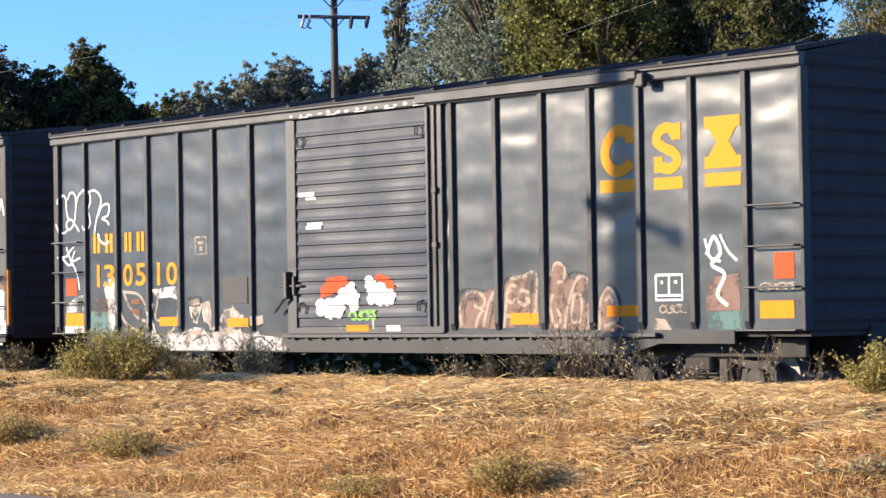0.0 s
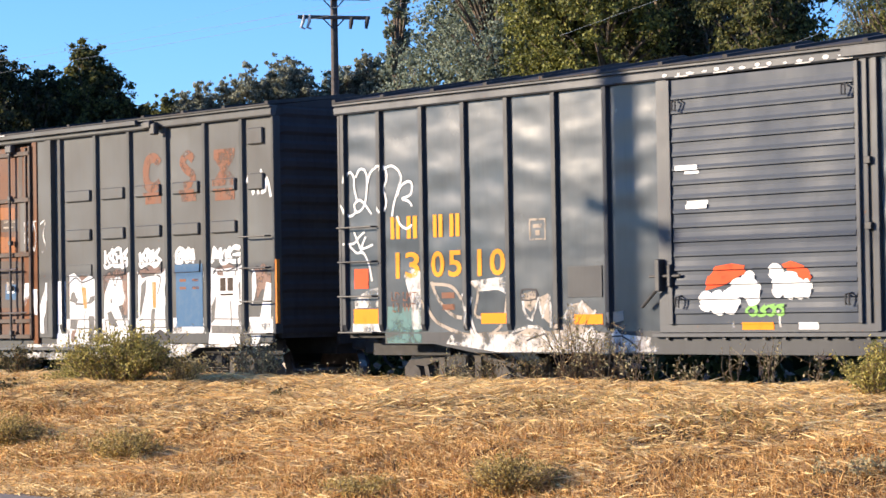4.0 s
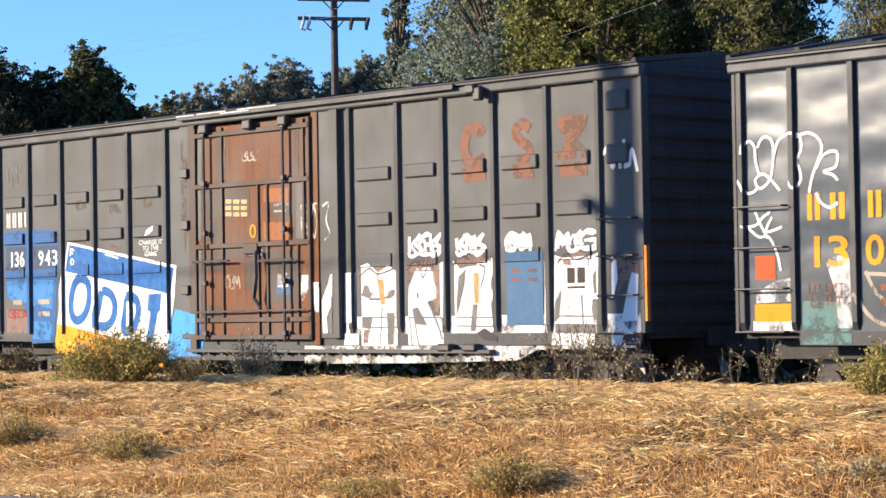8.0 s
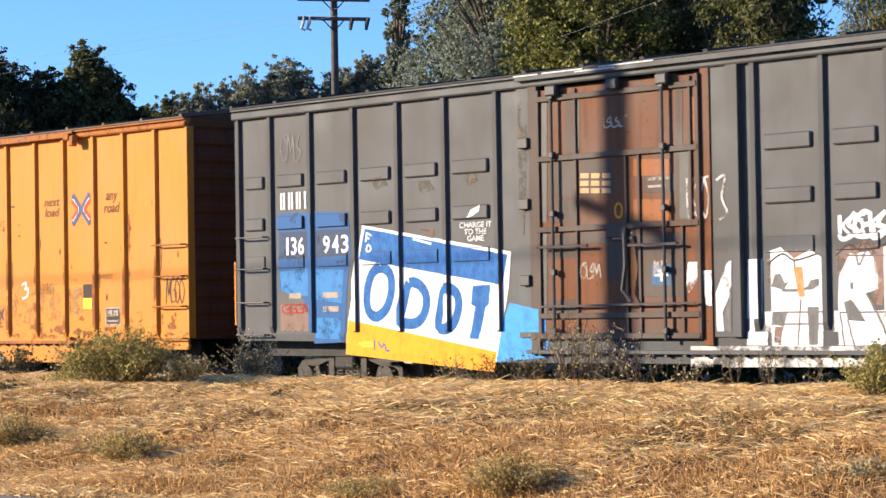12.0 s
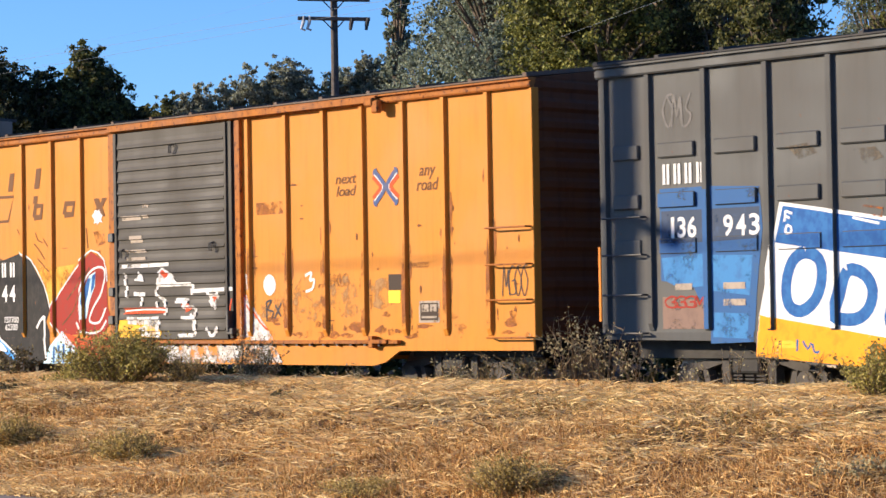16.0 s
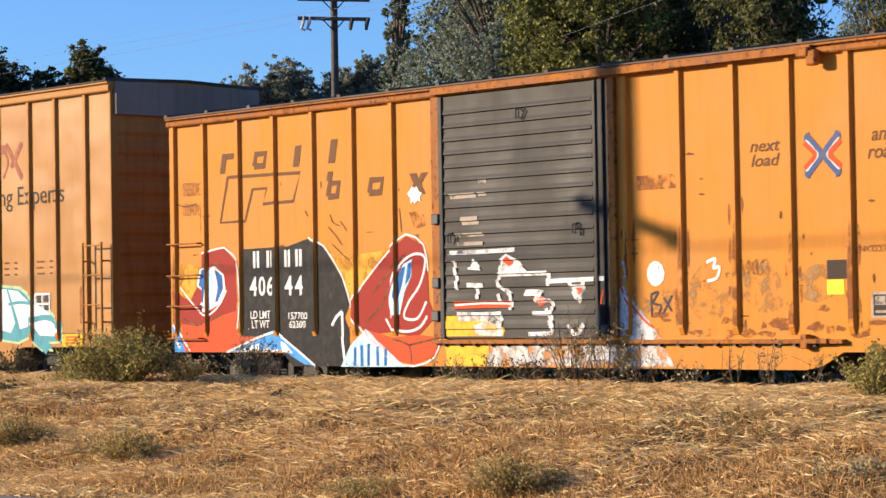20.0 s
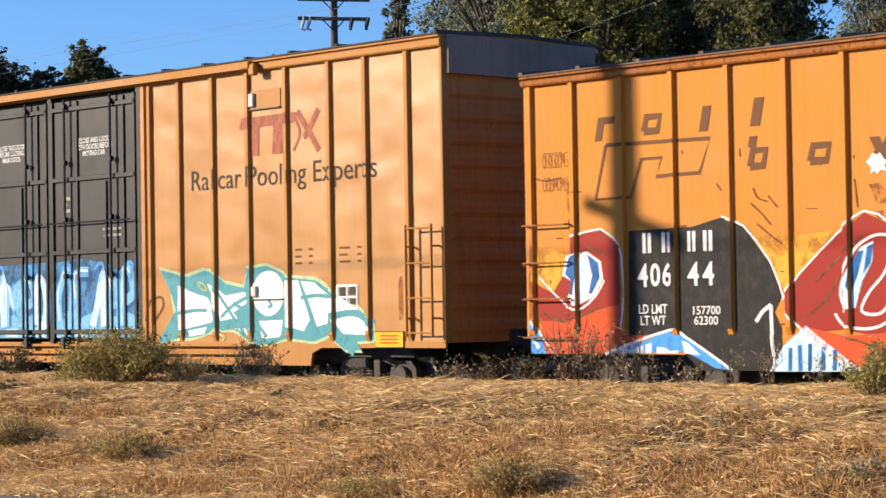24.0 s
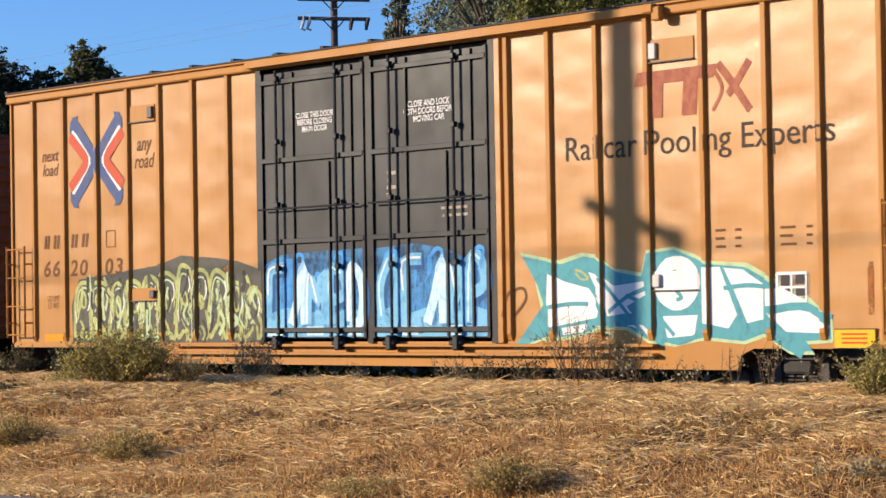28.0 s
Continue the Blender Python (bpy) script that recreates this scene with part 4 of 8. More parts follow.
FADED_RED_D = sprayed("red_emblem", (0.46, 0.075, 0.04), (0.4, 0.1, 0.05), cover=0.36)
NAVY = sprayed("navy_emblem", (0.055, 0.085, 0.2), (0.09, 0.1, 0.17), cover=0.36)
GREEN_TAG = sprayed("green_spray", (0.2, 0.4, 0.1), cover=0.2)
TEAL_FADE = sprayed("faded_teal", (0.10, 0.19, 0.18), (0.10, 0.16, 0.15), cover=0.40, thin=True)
GREY_PATCH = sprayed("grey_overpaint", (0.40, 0.215, 0.075), (0.34, 0.18, 0.07), cover=0.47, thin=True)
RUST_DARK = sprayed("dark_rust", (0.085, 0.032, 0.014), (0.2, 0.07, 0.02), cover=0.42)
PLATE_YELLOW = sprayed("yellow_plate_paint", (0.78, 0.40, 0.02), cover=0.2)
RUST_PATCH = sprayed("rust_stain", (0.20, 0.065, 0.018), (0.3, 0.10, 0.02), cover=0.42, thin=True)
LIME_STICKER = sprayed("lime_sticker", (0.65, 0.75, 0.05), cover=0.1)
BROWN_STAIN = sprayed("brown_stain", (0.115, 0.092, 0.066), (0.10, 0.085, 0.066), cover=0.42, thin=True)
STENCIL_TAN = sprayed("tan_stencil", (0.55, 0.34, 0.16), (0.4, 0.22, 0.1), cover=0.38)
BLUE_PLATE = sprayed("blue_plate_paint", (0.05, 0.115, 0.21), (0.07, 0.13, 0.21), cover=0.38)

for car_, L_, foot_ in ((car_a, 15.6, 1.05), (car_b, 15.6, 1.05), (car_c, 15.58, 1.0), (car_d, 18.76, 0.93)):
    DEPTHS[car_.name].append((0.0, L_, 0.4, foot_ + 0.021, 0.014))


def bars(car, name, spans, z0, z1, mat, label="", lean=0.0, layer=1):
    """Plain bars in place of marks."""
    for x0, x1 in spans:
        w = x1 - x0
        if w < 0.35 and z1 - z0 > 0.2:
            for a_ in (0.14, 0.58):
                mark(car, name, [rect(x0 + a_ * w, z0 + 0.02, x0 + (a_ + 0.28) * w, z1 - 0.02, lean)], mat, layer, label)
        else:
            mark(car, name, [rect(x0 + 0.16 * w, z0, x1 - 0.16 * w, z1, lean)], mat, layer, label)


def digits(car, text, spans, z0, z1, mat, lean=0.0, layer=1):
    """The car's number, one painted digit to each span."""
    for ch, (x0, x1) in zip(text, spans):
        words(car, "digit", ch, x0, x1, z0, z1, mat, lean, 0.018, layer)


def scribble(x0, z0, x1, z1, n, w, seed):
    """A sprayed tag: a row of curly strokes that fills a box."""
    r = random.Random(seed)
    cells, out = max(2, n // 2), Strip()
    for i in range(cells):
        a, c = x0 + (x1 - x0) * i / cells, x0 + (x1 - x0) * (i + 1.15) / cells
        m, h = (a + c) / 2, z1 - z0
        kind = r.randrange(4)
        if kind == 0:
            pts = [(a, z1 - r.uniform(0, 0.2) * h), (a + 0.1 * (c - a), z0 + 0.1 * h), (m, z0), (c, z0 + 0.3 * h), (m, z0 + 0.55 * h), (c - 0.1 * (c - a), z1)]
        elif kind == 1:
            pts = [(c, z1 - 0.1 * h), (m, z1), (a, z0 + 0.6 * h), (a + 0.2 * (c - a), z0 + 0.1 * h), (c, z0 + 0.1 * h), (c, z0 + 0.5 * h), (m, z0 + 0.5 * h)]
        elif kind == 2:
            pts = [(a, z0), (a + 0.2 * (c - a), z1), (m, z0 + 0.3 * h), (c - 0.2 * (c - a), z1 - 0.1 * h), (c, z0)]
        else:
            pts = [(m, z1), (a, z0 + 0.5 * h), (m, z0), (c, z0 + 0.5 * h), (m, z1 - 0.05 * h), (c, z1)]
        out.extend(stroke([(px + r.uniform(-0.05, 0.05) * (c - a), pz) for px, pz in pts], w))
    return out


def emblem(car, cx, cz, w, h, red, blue):
    """Two bowed bars back to back, each with a chevron nested in it."""
    def bow(sgn, tip_x, tip_z, mid_x, wide):
        near = 0.11 * tip_z / 0.47
        return stroke([(cx + sgn * w * tip_x, cz + h * tip_z), (cx + sgn * w * (mid_x + 0.035), cz + h * near), (cx + sgn * w * mid_x, cz), (cx + sgn * w * (mid_x + 0.035), cz - h * near), (cx + sgn * w * tip_x, cz - h * tip_z)], w * wide, 2)
    for sgn in (-1, 1):
        mark(car, "emblem_bar", bow(sgn, 0.46, 0.46, 0.055, 0.13), blue, 3, "dark blue bowed bar")
        for up in (-1, 1):
            mark(car, "emblem_bar", [[(cx + sgn * w * 0.36, cz + up * h * 0.52), (cx + sgn * w * 0.41, cz + up * h * 0.40), (cx + sgn * w * 0.53, cz + up * h * 0.32), (cx + sgn * w * 0.52, cz + up * h * 0.44), (cx + sgn * w * 0.46, cz + up * h * 0.51)]], blue, 4, "dark blue bowed bar")
        mark(car, "emblem_line", bow(sgn, 0.50, 0.37, 0.135, 0.045), WHITE, 1, "thin white line")
        mark(car, "emblem_chevron", bow(sgn, 0.53, 0.29, 0.215, 0.125), red, 2, "red chevron")


# -- grey car with the ribbed door --
bars(car_a, "yellow_bar", ((1.05, 1.31), (1.38, 1.67), (1.92, 2.18), (2.25, 2.52)), 2.34, 2.69, YELLOW)
digits(car_a, "130510", ((1.18, 1.26), (1.38, 1.67), (1.91, 2.17), (2.25, 2.51), (2.82, 2.90), (3.06, 3.35)), 1.81, 2.17, YELLOW)
# Three logo letters drawn with strokes and outlines, each over a bar.
mark(car_a, "yellow_emblem", [stroke([(12.86, 3.48), (12.78, 3.57), (12.62, 3.58), (12.46, 3.42), (12.44, 3.24), (12.56, 3.09), (12.74, 3.09), (12.88, 3.18)], 0.15), rect(12.78, 3.42, 12.92, 3.62), rect(12.34, 2.81, 12.92, 2.97)], YELLOW, 1, "yellow logo letter C over a bar")
mark(car_a, "yellow_emblem", [stroke([(13.62, 3.44), (13.52, 3.57), (13.36, 3.54), (13.30, 3.42), (13.42, 3.33), (13.58, 3.26), (13.64, 3.15), (13.52, 3.06), (13.34, 3.10)], 0.13), rect(13.55, 3.42, 13.70, 3.62), rect(13.26, 3.02, 13.40, 3.22), rect(13.25, 2.81, 13.72, 2.96)], YELLOW, 1, "yellow logo letter S over a bar")
mark(car_a, "yellow_emblem", [[(14.08, 3.66), (14.64, 3.66), (14.64, 3.52), (14.58, 3.52), (14.46, 3.35), (14.58, 3.17), (14.65, 3.17), (14.65, 3.03), (14.08, 3.03), (14.08, 3.17), (14.14, 3.17), (14.27, 3.35), (14.14, 3.52), (14.08, 3.52)], rect(14.08, 2.81, 14.64, 2.97)], YELLOW, 1, "yellow logo letter X over a bar")
for x0, z0, x1, z1 in ((0.28, 1.18, 0.85, 1.39), (2.88, 1.17, 3.37, 1.31), (4.6, 1.15, 5.1, 1.28), (7.42, 1.065, 7.9, 1.16), (10.68, 1.15, 11.2, 1.3), (12.42, 1.24, 12.95, 1.38), (14.9, 1.2, 15.41, 1.41)):
    mark(car_a, "reflector", [rect(x0, z0, x1, z1)], ORANGE, 3, "bright orange reflector sheet")
for x0, z0, x1, z1 in ((0.3, 1.68, 0.6, 1.96), (15.12, 1.67, 15.42, 1.98)):
    mark(car_a, "red_patch", [rect(x0, z0, x1, z1)], RED_PATCH, 2, "red-orange painted patch")
mark(car_a, "sticker", [rect(8.27, 1.065, 8.56, 1.155)], WHITE, 2, "white sticker")
mark(car_a, "sticker", [[(6.43, 3.02), (6.56, 3.02), (6.56, 2.98), (6.79, 2.98), (6.79, 3.09), (6.43, 3.09)]], WHITE, 2, "torn white paper label")
mark(car_a, "sticker", [rect(6.59, 2.55, 6.93, 2.65)], WHITE, 2, "torn white paper label")
mark(car_a, "stencil_box", [stroke([(3.82, 2.53), (4.1, 2.53), (4.1, 2.27), (3.82, 2.27)], 0.03, 1, True), rect(3.88, 2.42, 4.04, 2.47), rect(3.92, 2.32, 4.0, 2.39)], CREAM, 1, "small outlined stencil box")
# Flat dark plate in place of a recess, its shade in the colour.
part("service_plate", boxes((4.5, 5.1, -0.012, 0.0, 1.5, 1.9)), GREY_A_TRIM, car_a, "small darkened plate standing in for a shaded recess")
mark(car_a, "stencil_window", [stroke([(13.25, 1.75), (13.68, 1.75), (13.68, 1.44), (13.25, 1.44)], 0.035, 1, True), rect(13.45, 1.5, 13.48, 1.74), rect(13.27, 1.48, 13.66, 1.51), rect(13.33, 1.64, 13.37, 1.68), rect(13.55, 1.64, 13.6, 1.68)], WHITE, 1, "white outlined stencil window")
mark(car_a, "graffiti_tag", [stroke([(0.14, 3.19), (0.17, 3.31), (0.25, 3.34), (0.32, 3.26), (0.33, 3.10), (0.39, 2.91)], 0.035), stroke([(0.36, 3.26), (0.44, 3.37), (0.55, 3.36), (0.60, 3.24), (0.58, 2.98), (0.51, 2.83), (0.38, 2.77), (0.32, 2.87), (0.43, 2.94), (0.54, 2.88), (0.69, 2.73)], 0.035), stroke([(0.03, 3.20), (0.03, 3.15), (0.03, 3.03), (0.03, 2.93), (0.11, 2.84), (0.18, 2.73), (0.29, 2.73), (0.36, 2.79)], 0.035), stroke([(0.60, 3.13), (0.68, 3.32), (0.84, 3.39), (0.98, 3.37), (1.02, 3.22), (0.95, 3.07), (0.99, 2.96), (1.00, 2.84), (0.91, 2.75), (0.83, 2.85)], 0.035), stroke([(0.92, 3.34), (1.11, 3.39), (1.26, 3.32), (1.32, 3.20), (1.25, 3.04), (1.17, 2.87), (1.12, 2.68)], 0.035), stroke([(1.23, 2.96), (1.31, 3.09), (1.44, 3.15), (1.54, 3.12), (1.51, 2.97), (1.34, 2.92), (1.46, 2.88), (1.54, 2.81)], 0.035), stroke([(1.22, 2.68), (1.29, 2.56), (1.42, 2.50), (1.53, 2.55)], 0.035)], WHITE, 2, "white sprayed looping tag")
mark(car_a, "graffiti_tag", [stroke([(0.12, 2.32), (0.31, 2.33), (0.42, 2.42), (0.53, 2.48)], 0.032), stroke([(0.31, 2.49), (0.37, 2.37), (0.49, 2.17)], 0.032), stroke([(0.56, 2.42), (0.47, 2.25), (0.71, 2.30)], 0.032), stroke([(0.20, 2.30), (0.36, 2.19), (0.50, 2.19), (0.62, 2.01), (0.68, 1.78)], 0.032)], WHITE, 2, "white sprayed tag")
mark(car_a, "overspray", [[(0.3, 1.4), (0.84, 1.42), (0.85, 1.7), (0.6, 1.66), (0.5, 1.62), (0.3, 1.52)], [(1.35, 1.85), (1.5, 1.95), (1.68, 1.9), (1.7, 1.1), (1.5, 1.1), (1.48, 1.5)], [(0.25, 1.07), (0.86, 1.07), (0.86, 1.19), (0.25, 1.19)]], WHITE_WORN, 1, "scuffed white overspray")
mark(car_a, "overspray", [[(2.7, 1.75), (3.4, 1.8), (3.4, 1.55), (3.2, 1.62), (2.8, 1.6)]], WHITE_WORN, 1, "scuffed white overspray")
mark(car_a, "overspray", [[(0.98, 1.06), (1.68, 1.06), (1.7, 1.4), (1.0, 1.42)], [(0.98, 0.91), (1.7, 0.91), (1.7, 1.04), (0.98, 1.04)]], TEAL_FADE, 1, "faded teal paint patch")
mark(car_a, "graffiti_outline", [stroke([(1.9, 1.75), (2.05, 1.5), (2.3, 1.3), (2.5, 1.25)], 0.05), stroke([(1.92, 1.72), (2.3, 1.68), (2.5, 1.5)], 0.045), stroke([(2.68, 1.74), (2.82, 1.6), (2.76, 1.3), (2.9, 1.25)], 0.04), stroke([(3.38, 1.55), (3.3, 1.2), (3.1, 1.04)], 0.045), stroke([(1.75, 1.5), (2.0, 1.2), (2.6, 1.02), (3.0, 1.03), (3.4, 1.04)], 0.05)], CREAM, 1, "pale graffiti outline")
mark(car_a, "graffiti_band", [[(2.3, 1.02), (5.2, 1.04), (5.95, 0.98), (6.1, 0.8), (3.2, 0.79), (2.2, 0.9)]], WHITE_WORN, 1, "worn pale graffiti along the sill")
mark(car_a, "graffiti_fill", [[(3.22, 0.80), (3.43, 0.97), (3.75, 1.11), (4.20, 1.06), (4.31, 1.16), (4.64, 1.15), (4.96, 1.07), (5.28, 1.01), (5.80, 0.93), (5.82, 0.79)], [(3.67, 1.56), (3.90, 1.60), (3.92, 1.43), (3.81, 1.32), (3.70, 1.39)], [(3.98, 1.51), (4.14, 1.56), (4.16, 1.16), (4.02, 1.25)], [(4.42, 1.22), (4.55, 1.41), (4.76, 1.44), (4.97, 1.30), (5.00, 1.18), (4.70, 1.13)], [(5.21, 1.30), (5.45, 1.32), (5.46, 1.19), (5.23, 1.16)]], CREAM, 1, "pale worn graffiti shape")
mark(car_a, "graffiti_outline", [stroke([(2.52, 1.58), (2.69, 1.21), (2.87, 0.98), (3.51, 0.98)], 0.04, 2), stroke([(2.70, 1.53), (2.60, 1.17), (2.86, 0.94)], 0.04, 2), stroke([(3.67, 1.56), (3.69, 1.34), (3.83, 1.21), (3.96, 1.51), (4.02, 1.23), (4.16, 1.56), (4.18, 1.11)], 0.04, 2), stroke([(3.27, 0.80), (3.52, 1.07), (3.98, 1.12), (4.19, 0.90), (4.42, 1.11), (4.64, 0.90), (4.91, 1.11), (5.07, 0.85), (5.34, 1.07), (5.49, 0.90), (5.78, 0.98)], 0.04, 2), stroke([(4.42, 1.22), (4.55, 1.41), (4.67, 1.31), (4.73, 1.45), (4.86, 1.24), (4.98, 1.33)], 0.04, 2)], WHITE_WORN, 2, "pale worn graffiti outline")
mark(car_a, "graffiti_outline", [stroke([(3.74, 0.94), (4.08, 1.03), (4.17, 0.87)], 0.022, 2), stroke([(4.42, 0.87), (4.64, 1.00), (4.85, 0.90)], 0.022, 2), stroke([(4.97, 1.20), (5.18, 1.11), (5.45, 1.19)], 0.022, 2), stroke([(3.65, 1.61), (3.90, 1.61), (3.92, 1.49), (3.65, 1.48), (3.65, 1.61)], 0.022, 2), stroke([(5.15, 0.97), (5.44, 1.00), (5.70, 0.85)], 0.022, 2)], DARK_SPRAY, 3, "dark graffiti outline")
words(car_a, "stencil", "LD LMT\nLT WT", 1.08, 1.6, 1.34, 1.62, FADED_RED, layer=2)
bars(car_a, "stencil_bar", ((2.05, 2.42),), 1.52, 1.6, FADED_RED, layer=2)
bars(car_a, "stencil_bar", ((2.05, 2.42),), 1.36, 1.44, FADED_RED, layer=2)
# two red-capped white shapes on the door
mark(car_a, "graffiti_cap", [[(6.86, 1.55), (6.92, 1.72), (7.05, 1.84), (7.3, 1.87), (7.5, 1.84), (7.48, 1.74), (7.2, 1.62)], [(8.06, 1.84), (8.2, 1.88), (8.38, 1.82), (8.5, 1.68), (8.45, 1.62), (8.2, 1.68)]], RED_PATCH, 2, "red sprayed cap shape")
for cx, cz, rx, rz in ((6.9, 1.42, 0.13, 0.13), (7.08, 1.4, 0.13, 0.16), (7.27, 1.42, 0.14, 0.17), (7.42, 1.58, 0.16, 0.12), (7.6, 1.52, 0.13, 0.17), (7.55, 1.68, 0.1, 0.1), (7.96, 1.76, 0.11, 0.1), (8.0, 1.58, 0.1, 0.14), (8.16, 1.55, 0.1, 0.13), (8.31, 1.55, 0.1, 0.13), (8.42, 1.55, 0.07, 0.12), (8.15, 1.68, 0.16, 0.08)):
    mark(car_a, "graffiti_spot", [blob(cx, cz, rx, rz)], WHITE, 3, "white sprayed round spot")
mark(car_a, "graffiti_tag", [scribble(7.52, 1.24, 8.06, 1.36, 9, 0.035, 9)], GREEN_TAG, 2, "small green sprayed tag")
mark(car_a, "graffiti_drip", [rect(7.2, 1.1, 7.23, 1.32), rect(7.27, 1.1, 7.3, 1.28), rect(7.98, 1.1, 8.01, 1.3)], WHITE_WORN, 1, "thin white drips")
# brown letters with cream outlines low on the panels
mark(car_a, "graffiti_fill", [[(9.68, 1.11), (9.69, 1.51), (9.88, 1.62), (10.19, 1.58), (10.41, 1.69), (10.39, 1.09)]], PINK_BROWN, 1, "faded brown graffiti fill")
mark(car_a, "graffiti_fill", [[(10.54, 1.11), (10.58, 1.69), (10.79, 1.79), (11.19, 1.81), (11.21, 1.11)]], PINK_BROWN, 1, "faded brown graffiti fill")
mark(car_a, "graffiti_fill", [[(11.37, 1.08), (11.41, 1.59), (11.48, 1.91), (11.63, 1.94), (11.78, 1.72), (11.96, 1.80), (12.13, 1.71), (12.12, 1.07)]], PINK_BROWN, 1, "faded brown graffiti fill")
mark(car_a, "graffiti_fill", [[(12.27, 1.07), (12.29, 1.46), (12.44, 1.62), (12.60, 1.47), (12.63, 1.06)]], PINK_BROWN, 1, "faded brown graffiti fill")
mark(car_a, "graffiti_outline", [stroke([(9.74, 1.13), (9.71, 1.37), (9.78, 1.53), (9.95, 1.60), (10.14, 1.55), (10.20, 1.45), (10.12, 1.37), (9.97, 1.42)], 0.05), stroke([(10.01, 1.12), (10.08, 1.27), (10.18, 1.36)], 0.05), stroke([(10.16, 1.11), (10.25, 1.40), (10.41, 1.65)], 0.05), stroke([(10.56, 1.11), (10.64, 1.62), (10.80, 1.66)], 0.05), stroke([(10.70, 1.62), (10.60, 1.53), (10.69, 1.44), (10.79, 1.50)], 0.05), stroke([(11.04, 1.57), (10.90, 1.60), (10.82, 1.49), (10.92, 1.41), (11.04, 1.45), (10.96, 1.50)], 0.05), stroke([(10.68, 1.76), (10.92, 1.78), (11.17, 1.80), (11.13, 1.20)], 0.05), stroke([(10.56, 1.27), (10.78, 1.25), (11.03, 1.21)], 0.05)], CREAM, 2, "cream graffiti outline")
mark(car_a, "graffiti_outline", [stroke([(11.43, 1.77), (11.48, 1.91), (11.59, 1.94), (11.69, 1.85), (11.65, 1.72), (11.55, 1.69)], 0.045), stroke([(11.47, 1.54), (11.42, 1.36), (11.50, 1.12), (11.60, 1.22), (11.54, 1.35)], 0.045), stroke([(11.67, 1.10), (11.75, 1.44), (11.90, 1.72), (12.06, 1.76), (12.11, 1.57), (12.09, 1.09)], 0.045), stroke([(11.84, 1.53), (11.80, 1.21), (11.95, 1.20), (11.97, 1.50), (11.84, 1.53)], 0.045), stroke([(12.28, 1.07), (12.31, 1.45), (12.44, 1.61), (12.58, 1.46), (12.60, 1.21), (12.36, 1.12)], 0.045), stroke([(12.39, 1.44), (12.46, 1.50), (12.52, 1.42)], 0.045)], CREAM, 2, "cream graffiti outline")
mark(car_a, "graffiti_outline", [stroke([(9.66, 1.12), (9.67, 1.52), (9.86, 1.64), (10.20, 1.60)], 0.018), stroke([(9.82, 1.17), (9.80, 1.37), (9.87, 1.49), (10.02, 1.51)], 0.018), stroke([(10.27, 1.11), (10.34, 1.36), (10.42, 1.55)], 0.018), stroke([(11.09, 1.74), (11.05, 1.21)], 0.018), stroke([(10.52, 1.12), (10.56, 1.70), (10.73, 1.79)], 0.018)], DARK_SPRAY, 3, "dark graffiti outline")
mark(car_a, "graffiti_outline", [stroke([(11.36, 1.08), (11.40, 1.59), (11.47, 1.95)], 0.018), stroke([(11.72, 1.72), (11.78, 1.81), (11.96, 1.81), (12.14, 1.73)], 0.018), stroke([(12.63, 1.07), (12.63, 1.47), (12.46, 1.65), (12.28, 1.48)], 0.018)], DARK_SPRAY, 3, "dark graffiti outline")
mark(car_a, "graffiti_tag", [stroke([(14.08, 1.98), (14.2, 2.2), (14.3, 2.0), (14.16, 1.86), (14.36, 1.74), (14.24, 1.5), (14.4, 1.36)], 0.05), stroke([(14.3, 2.22), (14.42, 2.02), (14.56, 1.9)], 0.035), stroke([(14.06, 2.18), (14.14, 1.95), (14.3, 1.9)], 0.04)], WHITE, 2, "white sprayed jagged tag")
mark(car_a, "overspray", [[(14.05, 1.3), (14.6, 1.3), (14.58, 1.75), (14.1, 1.7)]], PINK_BROWN, 1, "faded brown overspray")
mark(car_a, "overspray", [[(14.0, 1.07), (14.68, 1.07), (14.65, 1.3), (14.05, 1.28)]], TEAL_FADE, 1, "faded teal paint patch")
mark(car_a, "graffiti_tag", [scribble(13.3, 1.28, 13.75, 1.38, 9, 0.02, 17), scribble(14.9, 1.52, 15.4, 1.62, 9, 0.02, 18)], CREAM, 2, "small chalk scrawl")
mark(car_a, "overspray", [[(13.2, 1.07), (13.5, 1.07), (13.4, 1.2), (13.2, 1.22)]], CREAM, 1, "cream paint patch")

# -- dull grey car --
bars(car_b, "white_bar", ((1.02, 1.17), (1.20, 1.35), (1.38, 1.53), (1.57, 1.71)), 2.87, 3.16, WHITE, layer=6)
digits(car_b, "136943", ((1.165, 1.215), (1.27, 1.40), (1.43, 1.57), (2.0, 2.15), (2.20, 2.35), (2.40, 2.56)), 2.22, 2.48, WHITE, layer=6)
bars(car_b, "stencil_bar", ((1.15, 1.55), (1.9, 2.4)), 1.58, 1.66, CREAM, layer=6)
bars(car_b, "stencil_bar", ((1.9, 2.4),), 1.38, 1.46, CREAM, layer=6)
mark(car_b, "overspray", [[(1.0, 1.1), (1.66, 1.1), (1.66, 1.45), (1.0, 1.5)]], PINK_BROWN, 2, "dark red overspray")
mark(car_b, "graffiti_tag", [scribble(1.05, 1.36, 1.66, 1.5, 8, 0.022, 21)], RED_SPRAY, 4, "small dark red tag")
# The same three logo letters, faded.
mark(car_b, "faded_emblem", [stroke([(12.72, 3.72), (12.6, 3.82), (12.42, 3.78), (12.36, 3.55), (12.44, 3.4), (12.6, 3.36), (12.74, 3.42)], 0.16), rect(12.34, 3.1, 12.76, 3.28)], FADED_RED, 1, "faded red logo letter C over a bar")
